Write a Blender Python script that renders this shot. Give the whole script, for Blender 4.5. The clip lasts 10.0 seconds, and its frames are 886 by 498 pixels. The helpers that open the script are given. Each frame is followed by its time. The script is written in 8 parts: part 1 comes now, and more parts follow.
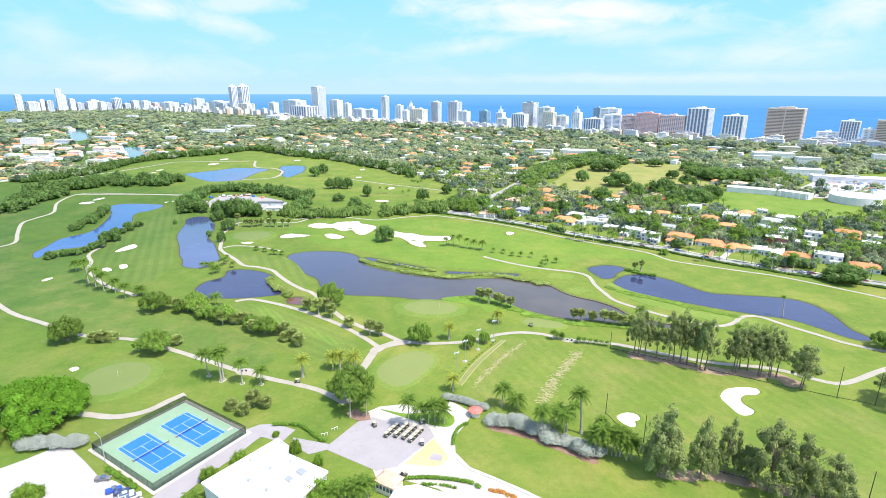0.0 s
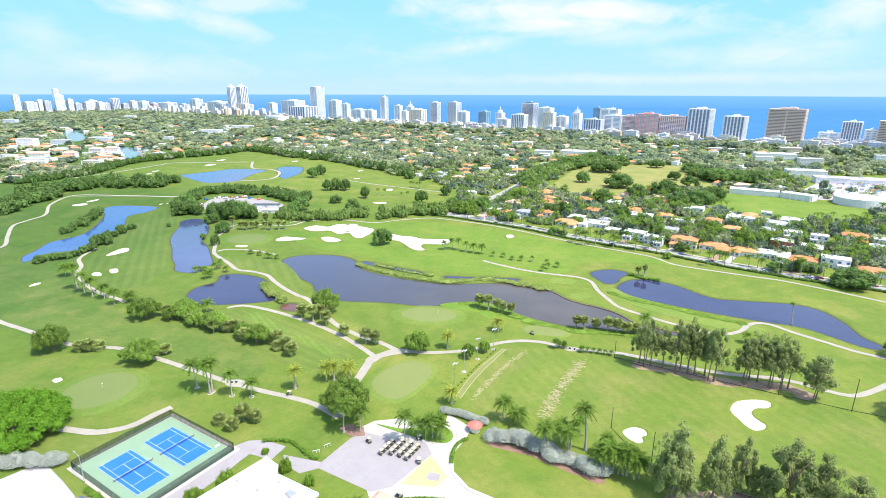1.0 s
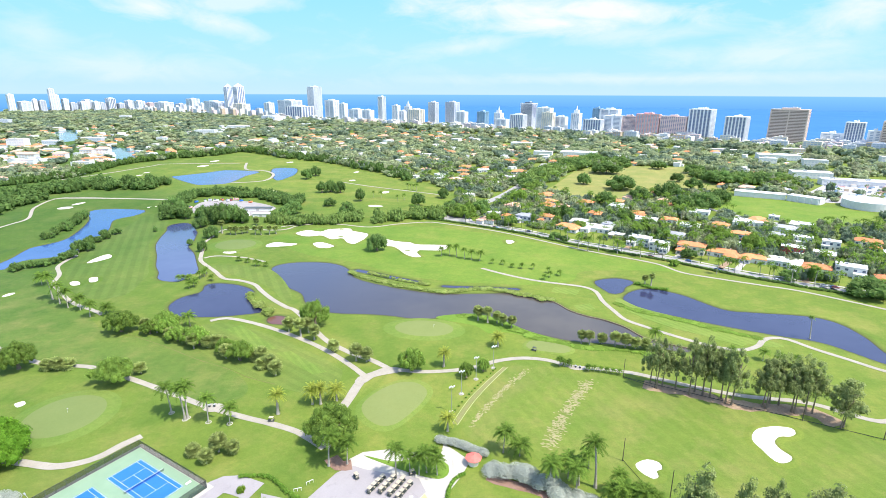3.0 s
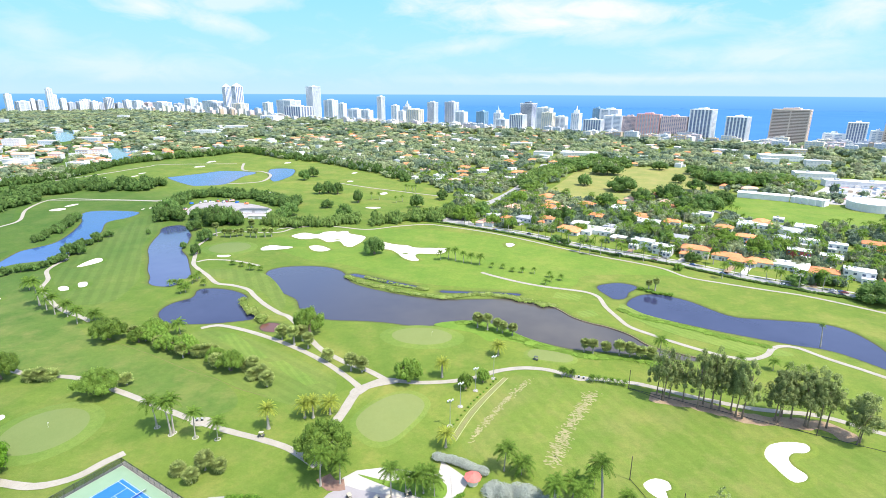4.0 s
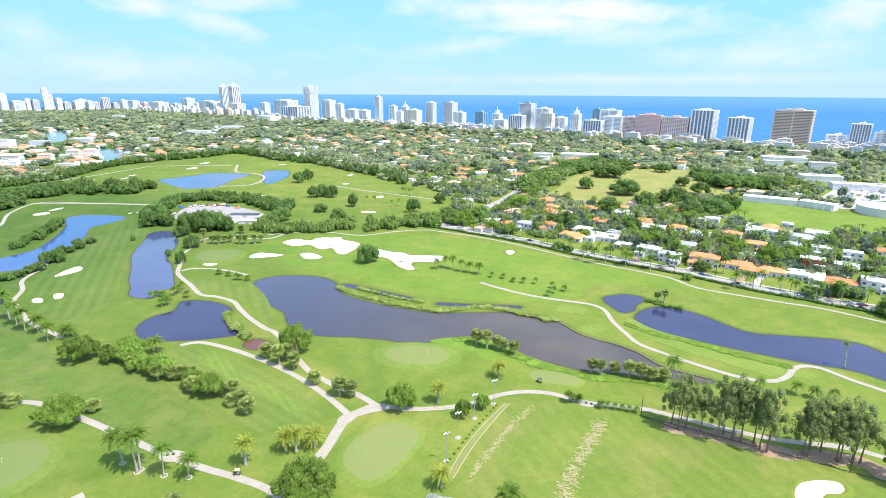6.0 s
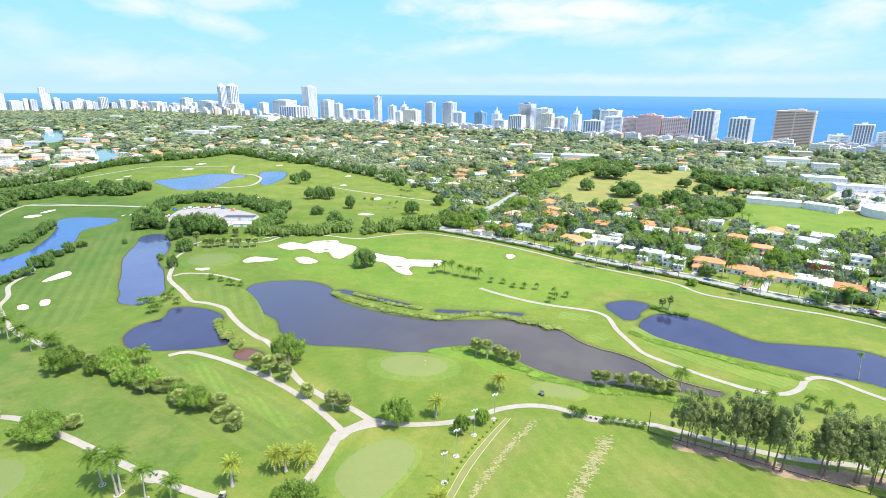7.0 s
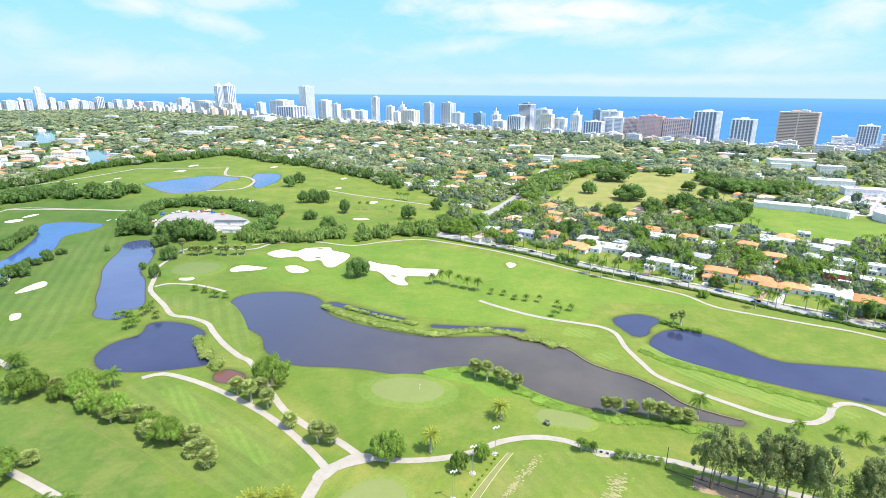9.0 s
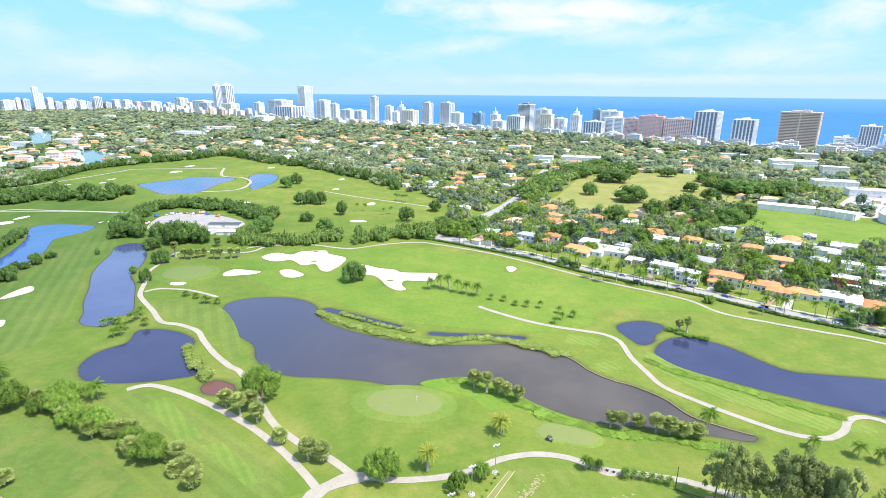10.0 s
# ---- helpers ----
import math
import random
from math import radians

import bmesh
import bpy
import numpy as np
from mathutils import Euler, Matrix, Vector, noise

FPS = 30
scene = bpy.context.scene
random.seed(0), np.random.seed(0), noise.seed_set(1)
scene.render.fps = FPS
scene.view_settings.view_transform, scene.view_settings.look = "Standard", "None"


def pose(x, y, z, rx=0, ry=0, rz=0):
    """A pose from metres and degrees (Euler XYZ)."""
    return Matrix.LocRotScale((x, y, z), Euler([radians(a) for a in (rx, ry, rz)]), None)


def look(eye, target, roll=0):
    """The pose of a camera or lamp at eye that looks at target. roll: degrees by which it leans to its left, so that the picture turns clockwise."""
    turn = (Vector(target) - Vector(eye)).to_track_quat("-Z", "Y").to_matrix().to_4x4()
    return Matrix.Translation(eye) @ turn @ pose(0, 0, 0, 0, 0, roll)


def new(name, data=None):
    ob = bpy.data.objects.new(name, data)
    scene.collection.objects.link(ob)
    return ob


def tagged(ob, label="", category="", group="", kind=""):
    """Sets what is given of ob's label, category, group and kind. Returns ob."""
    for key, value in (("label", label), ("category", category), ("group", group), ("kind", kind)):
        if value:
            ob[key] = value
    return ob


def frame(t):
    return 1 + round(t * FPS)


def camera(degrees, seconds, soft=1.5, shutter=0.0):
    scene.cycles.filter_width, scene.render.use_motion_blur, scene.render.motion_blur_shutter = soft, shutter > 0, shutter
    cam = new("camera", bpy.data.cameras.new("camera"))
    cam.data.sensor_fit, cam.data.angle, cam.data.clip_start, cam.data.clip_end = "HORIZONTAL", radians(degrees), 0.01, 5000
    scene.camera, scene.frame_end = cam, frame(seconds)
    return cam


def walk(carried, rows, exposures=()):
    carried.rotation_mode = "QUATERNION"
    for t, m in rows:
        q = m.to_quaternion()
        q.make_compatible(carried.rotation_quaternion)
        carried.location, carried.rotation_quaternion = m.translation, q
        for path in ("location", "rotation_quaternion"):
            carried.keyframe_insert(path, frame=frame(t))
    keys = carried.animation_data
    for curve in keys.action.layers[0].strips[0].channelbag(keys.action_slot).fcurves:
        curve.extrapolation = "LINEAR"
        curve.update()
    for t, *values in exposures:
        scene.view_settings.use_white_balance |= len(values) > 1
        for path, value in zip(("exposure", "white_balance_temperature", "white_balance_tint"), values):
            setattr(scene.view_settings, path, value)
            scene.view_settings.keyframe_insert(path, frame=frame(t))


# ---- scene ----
cam = camera(79.9, 10.0, 0.7)
PATH = [
    (0, (51.855, -235.678, 120.198), (51.6060, -233.7771, 119.6276), 0.133),
    (0.5, (51.512, -230.915, 120.155), (51.2644, -229.0135, 119.5851), 0.146),
    (1, (51.181, -226.237, 120.105), (50.9340, -224.3356, 119.5358), 0.159),
    (1.5, (50.856, -221.616, 120.058), (50.6103, -219.7142, 119.4882), 0.171),
    (2, (50.534, -217.025, 120.018), (50.2895, -215.1236, 119.4490), 0.183),
    (2.5, (50.211, -212.443, 119.993), (49.9684, -210.5415, 119.4238), 0.195),
    (4, (49.219, -198.576, 120.036), (48.9801, -196.6737, 119.4660), 0.237),
    (4.5, (48.876, -193.873, 120.093), (48.6383, -191.9702, 119.5235), 0.253),
    (5, (48.526, -189.117, 120.171), (48.2898, -187.2146, 119.6013), 0.270),
    (5.5, (48.170, -184.308, 120.266), (47.9353, -182.4050, 119.6964), 0.287),
    (7, (47.084, -169.587, 120.604), (46.8530, -167.6839, 120.0347), 0.345),
    (7.5, (46.724, -164.611, 120.710), (46.4949, -162.7072, 120.1410), 0.365),
    (8, (46.373, -159.622, 120.798), (46.1442, -157.7179, 120.2286), 0.384),
    (8.5, (46.033, -154.638, 120.855), (45.8057, -152.7346, 120.2860), 0.402),
    (9, (45.711, -149.683, 120.869), (45.4845, -147.7792, 120.3002), 0.419),
    (9.5, (45.412, -144.781, 120.826), (45.1867, -142.8770, 120.2571), 0.433),
    (10, (45.143, -139.961, 120.710), (44.9190, -138.0567, 120.1408), 0.445),
]
walk(cam, [(t, look(eye, target, roll)) for t, eye, target, roll in PATH])

# ---- world, sun, exposure ----
SUN_TO = Vector((0.42, -0.21, 0.88)).normalized()
world = bpy.data.worlds.new("daylight")
scene.world = world
world.use_nodes = True
_wn = world.node_tree.nodes
_sky = _wn.new("ShaderNodeTexSky")
_sky.sky_type = "NISHITA"
_sky.sun_disc = False
_sky.sun_elevation = math.asin(SUN_TO.z)
_sky.sun_rotation = math.atan2(SUN_TO.x, SUN_TO.y)
world.node_tree.links.new(_sky.outputs[0], _wn["Background"].inputs[0])
_wn["Background"].inputs[1].default_value = 0.15
sun = new("sun", bpy.data.lights.new("sun", "SUN"))
sun.data.energy, sun.data.angle, sun.data.color = 2.28, radians(0.6), (1.0, 0.96, 0.88)
sun.matrix_world = look((0, 0, 900), tuple(Vector((0, 0, 900)) - SUN_TO * 100))
scene.view_settings.exposure = 1.43


# ---- materials ----
def node_mat(name):
    m = bpy.data.materials.new(name)
    m.use_nodes = True
    return m, m.node_tree.nodes, m.node_tree.links, m.node_tree.nodes["Principled BSDF"]


def noise_node(ns, ls, vec, size, detail=4.0, rough=0.6):
    n = ns.new("ShaderNodeTexNoise")
    n.inputs["Scale"].default_value = 1.0 / size
    n.inputs["Detail"].default_value = detail
    n.inputs["Roughness"].default_value = rough
    ls.new(vec, n.inputs["Vector"])
    return n.outputs["Fac"]


def ramp_node(ns, ls, fac, lo, hi):
    n = ns.new("ShaderNodeMapRange")
    n.inputs["From Min"].default_value, n.inputs["From Max"].default_value = lo, hi
    ls.new(fac, n.inputs["Value"])
    return n.outputs["Result"]


def mix_node(ns, ls, fac, a, b, mode="MIX"):
    n = ns.new("ShaderNodeMix")
    n.data_type, n.blend_type = "RGBA", mode
    for sock, v in ((n.inputs[0], fac), (n.inputs[6], a), (n.inputs[7], b)):
        if isinstance(v, (int, float)):
            sock.default_value = v
        elif isinstance(v, tuple):
            sock.default_value = (*v, 1.0)
        else:
            ls.new(v, sock)
    return n.outputs[2]


def surface(name, a, b, fine=0.4, broad=9.0, rough=0.85, bump=0.0, spec=0.3, tint=0.0, leaf=0.0, metal=0.0, worn=None):
    """A surface of two tones with variation at two scales, in metres; leaf: share of light let through."""
    m, ns, ls, p = node_mat(name)
    pos = ns.new("ShaderNodeNewGeometry").outputs["Position"]
    f1 = ramp_node(ns, ls, noise_node(ns, ls, pos, fine), 0.3, 0.7)
    f2 = ramp_node(ns, ls, noise_node(ns, ls, pos, broad, 3.0), 0.35, 0.65)
    half = ns.new("ShaderNodeMath")
    half.operation = "MULTIPLY_ADD"
    half.inputs[1].default_value = 0.5
    ls.new(f1, half.inputs[0])
    q = ns.new("ShaderNodeMath")
    q.operation = "MULTIPLY"
    q.inputs[1].default_value = 0.5
    ls.new(f2, q.inputs[0])
    ls.new(q.outputs[0], half.inputs[2])
    col = mix_node(ns, ls, half.outputs[0], a, b)
    if worn:
        w = ramp_node(ns, ls, noise_node(ns, ls, pos, broad * 0.37, 6.0, 0.7), 0.56, 0.7)
        col = mix_node(ns, ls, w, col, worn)
    if tint:
        info = ns.new("ShaderNodeObjectInfo")
        hsv = ns.new("ShaderNodeHueSaturation")
        ls.new(ramp_node(ns, ls, info.outputs["Random"], 0, 1), hsv.inputs["Value"])
        hsv.inputs["Value"].links[0].from_node.inputs["To Min"].default_value = 1 - tint
        hsv.inputs["Value"].links[0].from_node.inputs["To Max"].default_value = 1 + tint
        ls.new(col, hsv.inputs["Color"])
        col = hsv.outputs[0]
    if leaf:
        isl = ns.new("ShaderNodeNewGeometry").outputs["Random Per Island"]
        hsv = ns.new("ShaderNodeHueSaturation")
        v = ramp_node(ns, ls, isl, 0, 1)
        v.node.inputs["To Min"].default_value, v.node.inputs["To Max"].default_value = 0.74, 1.24
        ls.new(v, hsv.inputs["Value"])
        ls.new(col, hsv.inputs["Color"])
        col = hsv.outputs[0]
        t = ns.new("ShaderNodeBsdfTranslucent")
        ls.new(col, t.inputs["Color"])
        mixs = ns.new("ShaderNodeMixShader")
        mixs.inputs[0].default_value = leaf
        ls.new(p.outputs[0], mixs.inputs[1])
        ls.new(t.outputs[0], mixs.inputs[2])
        ls.new(mixs.outputs[0], ns["Material Output"].inputs["Surface"])
    ls.new(col, p.inputs["Base Color"])
    p.inputs["Roughness"].default_value = rough
    p.inputs["Specular IOR Level"].default_value = spec
    p.inputs["Metallic"].default_value = metal
    if bump:
        bn = ns.new("ShaderNodeBump")
        bn.inputs["Strength"].default_value = bump
        bn.inputs["Distance"].default_value = fine
        ls.new(f1, bn.inputs["Height"])
        ls.new(bn.outputs[0], p.inputs["Normal"])
    return m


def grass_material(name, a, b, dry, stripe=0.0, turn=0.0, width=5.0, even=1.0):
    m, ns, ls, p = node_mat(name)
    pos = ns.new("ShaderNodeNewGeometry").outputs["Position"]
    big = ramp_node(ns, ls, noise_node(ns, ls, pos, 55.0, 3.0), 0.35, 0.65)
    mid = ramp_node(ns, ls, noise_node(ns, ls, pos, 7.0, 5.0, 0.65), 0.3, 0.7)
    fine = ramp_node(ns, ls, noise_node(ns, ls, pos, 0.5, 3.0), 0.25, 0.75)
    col = mix_node(ns, ls, mid, a, b)
    col = mix_node(ns, ls, 0.5, col, mix_node(ns, ls, big, a, b))
    d = ramp_node(ns, ls, noise_node(ns, ls, pos, 34.0, 6.0, 0.62), 0.50, 0.72)
    half = ns.new("ShaderNodeMath")
    half.operation = "MULTIPLY"
    half.inputs[1].default_value = 0.55
    ls.new(d, half.inputs[0])
    col = mix_node(ns, ls, half.outputs[0], col, dry)
    patchy = ramp_node(ns, ls, noise_node(ns, ls, pos, 13.0, 5.0, 0.7), 0.50, 0.80)
    part_dry = ns.new("ShaderNodeMath")
    part_dry.operation = "MULTIPLY"
    part_dry.inputs[1].default_value = 0.6 * even
    ls.new(patchy, part_dry.inputs[0])
    col = mix_node(ns, ls, part_dry.outputs[0], col, dry)
    deep = ramp_node(ns, ls, noise_node(ns, ls, pos, 24.0, 4.0, 0.6), 0.30, 0.62)
    col = mix_node(ns, ls, 1.0, col, mix_node(ns, ls, deep, tuple(1 + (q - 1) * even for q in (0.74, 0.87, 0.78)), (1.0, 1.0, 1.0)), "MULTIPLY")
    # shade over the western side is painted into the turf as a deeper green
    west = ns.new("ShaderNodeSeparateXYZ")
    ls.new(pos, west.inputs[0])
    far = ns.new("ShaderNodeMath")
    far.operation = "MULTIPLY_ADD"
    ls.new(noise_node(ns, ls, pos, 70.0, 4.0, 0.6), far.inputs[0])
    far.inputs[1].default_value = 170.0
    # the painted shade fades out on the far holes beyond the belt, paler again
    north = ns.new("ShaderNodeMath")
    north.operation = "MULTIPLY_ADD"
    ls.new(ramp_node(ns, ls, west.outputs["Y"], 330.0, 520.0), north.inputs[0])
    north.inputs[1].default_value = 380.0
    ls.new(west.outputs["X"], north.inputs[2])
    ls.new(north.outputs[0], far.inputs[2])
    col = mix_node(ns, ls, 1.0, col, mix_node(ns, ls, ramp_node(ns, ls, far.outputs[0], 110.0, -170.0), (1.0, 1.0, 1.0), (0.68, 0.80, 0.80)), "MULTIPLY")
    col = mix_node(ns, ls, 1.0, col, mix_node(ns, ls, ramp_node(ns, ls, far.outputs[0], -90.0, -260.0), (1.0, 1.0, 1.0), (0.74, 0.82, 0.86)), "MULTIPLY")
    mott = ramp_node(ns, ls, noise_node(ns, ls, pos, 2.4, 6.0, 0.75), 0.28, 0.72)
    col = mix_node(ns, ls, 1.0, col, mix_node(ns, ls, mott, tuple(1 + (q - 1) * even for q in (0.86, 0.88, 0.84)), tuple(1 + (q - 1) * even for q in (1.15, 1.12, 1.17))), "MULTIPLY")
    shade = mix_node(ns, ls, fine, (1 - 0.12 * even,) * 3, (1 + 0.11 * even,) * 3)
    col = mix_node(ns, ls, 1.0, col, shade, "MULTIPLY")
    if stripe:
        mp = ns.new("ShaderNodeMapping")
        mp.inputs["Rotation"].default_value = (0, 0, radians(turn))
        ls.new(pos, mp.inputs["Vector"])
        wv = ns.new("ShaderNodeTexWave")
        wv.inputs["Scale"].default_value = 0.314 / width
        wv.inputs["Distortion"].default_value = 0.6
        ls.new(mp.outputs[0], wv.inputs["Vector"])
        lo, hi = 1 - stripe, 1 + stripe
        col = mix_node(ns, ls, 1.0, col, mix_node(ns, ls, ramp_node(ns, ls, wv.outputs["Fac"], 0.35, 0.65), (lo, lo, lo), (hi, hi, hi)), "MULTIPLY")
    sep = ns.new("ShaderNodeSeparateXYZ")
    ls.new(pos, sep.inputs[0])
    col = mix_node(ns, ls, ramp_node(ns, ls, sep.outputs["Z"], -0.02, -0.22), col, (0.10, 0.13, 0.03))
    col = mix_node(ns, ls, ramp_node(ns, ls, sep.outputs["Z"], -0.24, -0.34), col, (0.05, 0.045, 0.03))
    ls.new(col, p.inputs["Base Color"])
    p.inputs["Roughness"].default_value = 0.9
    p.inputs["Specular IOR Level"].default_value = 0.15
    bn = ns.new("ShaderNodeBump")
    bn.inputs["Strength"].default_value, bn.inputs["Distance"].default_value = 0.3, 0.2
    ls.new(fine, bn.inputs["Height"])
    ls.new(bn.outputs[0], p.inputs["Normal"])
    return m


def water_material(name, a, b, ripple=0.12, size=1.6, rough=0.06, sky_tint=None):
    m, ns, ls, p = node_mat(name)
    pos = ns.new("ShaderNodeNewGeometry").outputs["Position"]
    col = mix_node(ns, ls, ramp_node(ns, ls, noise_node(ns, ls, pos, 40.0, 3.0), 0.35, 0.65), a, b)
    if sky_tint:
        # bluer sky reflection, painted into the colour towards the western end of the lake
        sep = ns.new("ShaderNodeSeparateXYZ")
        ls.new(pos, sep.inputs[0])
        col = mix_node(ns, ls, ramp_node(ns, ls, sep.outputs["X"], 45.0, -75.0), col, sky_tint)
    ls.new(col, p.inputs["Base Color"])
    p.inputs["Roughness"].default_value, p.inputs["IOR"].default_value = rough, 1.33
    bn = ns.new("ShaderNodeBump")
    bn.inputs["Strength"].default_value, bn.inputs["Distance"].default_value = ripple, 0.1
    ls.new(noise_node(ns, ls, pos, size, 3.0), bn.inputs["Height"])
    ls.new(bn.outputs[0], p.inputs["Normal"])
    return m


# thin clouds: bearing, height, half length, half thickness and tilt in degrees, density
STREAKS = [(4.3, 7.6, 14.7, 1.6, -2.5, 1.0), (3.9, 6.5, 8.5, 1.35, -0.2, 1.0), (-5.4, 4.4, 6.1, 0.98, 8.2, 0.55), (-34.3, 7.2, 3.8, 1.23, -3.7, 0.9), (-29.3, 6.1, 4.2, 1.1, -12.0, 0.7), (-26.4, 7.8, 5.9, 0.86, 4.1, 0.6), (27.9, 6.0, 4.6, 1.6, 9.4, 0.75), (23.1, 3.4, 9.5, 1.35, 0.9, 0.55), (-42.8, 4.6, 2.7, 1.47, -13.3, 0.4), (11.3, 5.4, 7.9, 1.1, 3.4, 0.5), (-37.4, 2.1, 10.1, 1.35, -0.1, 0.45), (13.2, 1.3, 22.8, 0.61, 0.1, 0.45)]


def sky_material():
    """A far backdrop: sea below the horizon, sky with thin streaks of cloud over it, open towards the top."""
    m, ns, ls, p = node_mat("sky_backdrop")
    ns.remove(p)
    pos = ns.new("ShaderNodeNewGeometry").outputs["Position"]
    sep = ns.new("ShaderNodeSeparateXYZ")
    ls.new(pos, sep.inputs[0])
    z = sep.outputs["Z"]
    ramp = ns.new("ShaderNodeValToRGB")
    e = ramp.color_ramp.elements
    e[0].position, e[0].color = 0.0, (0.255, 0.362, 0.428, 1)
    e[1].position, e[1].color = 1.0, (0.150, 0.345, 0.436, 1)
    for at_z, c in ((0.10, (0.240, 0.358, 0.430)), (0.35, (0.212, 0.366, 0.436)), (0.7, (0.176, 0.358, 0.438))):
        k = e.new(at_z)
        k.color = (*c, 1)
    ls.new(ramp_node(ns, ls, z, 95, 900), ramp.inputs[0])
    # bearing and height over the horizon, in degrees
    def num(op, a, b=None, c=None):
        n = ns.new("ShaderNodeMath")
        n.operation = op
        for sock, v in zip(n.inputs, (a, b, c)):
            if isinstance(v, (int, float)):
                sock.default_value = v
            elif v is not None:
                ls.new(v, sock)
        return n.outputs[0]

    east, north = num("ADD", sep.outputs["X"], -48.0), num("ADD", sep.outputs["Y"], 190.0)
    bearing = num("MULTIPLY", num("ARCTAN2", east, north), 180 / math.pi)
    rise = num("MULTIPLY", num("ADD", z, -119.0), 180 / math.pi / 4930)
    wisp = ns.new("ShaderNodeCombineXYZ")
    ls.new(bearing, wisp.inputs[0])
    ls.new(num("MULTIPLY", rise, 2.6), wisp.inputs[1])
    fleece = ns.new("ShaderNodeTexNoise")
    fleece.inputs["Scale"].default_value, fleece.inputs["Detail"].default_value = 0.16, 8.0
    fleece.inputs["Roughness"].default_value, fleece.inputs["Distortion"].default_value = 0.62, 0.5
    ls.new(wisp.outputs[0], fleece.inputs["Vector"])
    ragged = num("ADD", fleece.outputs["Fac"], -0.5)
    cover = num("MULTIPLY", ramp_node(ns, ls, fleece.outputs["Fac"], 0.5, 0.85), 0.35)
    for b0, e0, half_long, half_thick, tilt, strength in STREAKS:
        ca, sa = math.cos(radians(tilt)), math.sin(radians(tilt))
        dx, dy = num("ADD", bearing, -b0), num("ADD", rise, -e0)
        u = num("MULTIPLY_ADD", dx, ca / half_long, num("MULTIPLY", dy, sa / half_long))
        v = num("MULTIPLY_ADD", dy, ca / half_thick, num("MULTIPLY", dx, -sa / half_thick))
        far_off = num("SQRT", num("ADD", num("MULTIPLY", u, u), num("MULTIPLY", v, v)))
        edge = ramp_node(ns, ls, num("MULTIPLY_ADD", ragged, -2.6, far_off), 1.25, 0.1)
        cover = num("MAXIMUM", cover, num("MULTIPLY", edge, strength))
    h = ramp_node(ns, ls, z, 110, 200)
    mul = ns.new("ShaderNodeMath")
    mul.operation = "MULTIPLY"
    ls.new(cover, mul.inputs[0])
    ls.new(h, mul.inputs[1])
    sky = mix_node(ns, ls, mul.outputs[0], ramp.outputs[0], (0.405, 0.425, 0.438))
    # the backdrop sea glows and pales upward, horizon haze painted into its colour
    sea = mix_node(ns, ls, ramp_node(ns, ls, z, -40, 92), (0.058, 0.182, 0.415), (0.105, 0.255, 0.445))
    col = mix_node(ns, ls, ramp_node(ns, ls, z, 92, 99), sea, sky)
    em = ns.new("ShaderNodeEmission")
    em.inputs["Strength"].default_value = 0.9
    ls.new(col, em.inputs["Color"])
    tr = ns.new("ShaderNodeBsdfTransparent")
    mixs = ns.new("ShaderNodeMixShader")
    ls.new(ramp_node(ns, ls, z, 950, 1250), mixs.inputs[0])
    ls.new(em.outputs[0], mixs.inputs[1])
    ls.new(tr.outputs[0], mixs.inputs[2])
    ls.new(mixs.outputs[0], ns["Material Output"].inputs["Surface"])
    return m


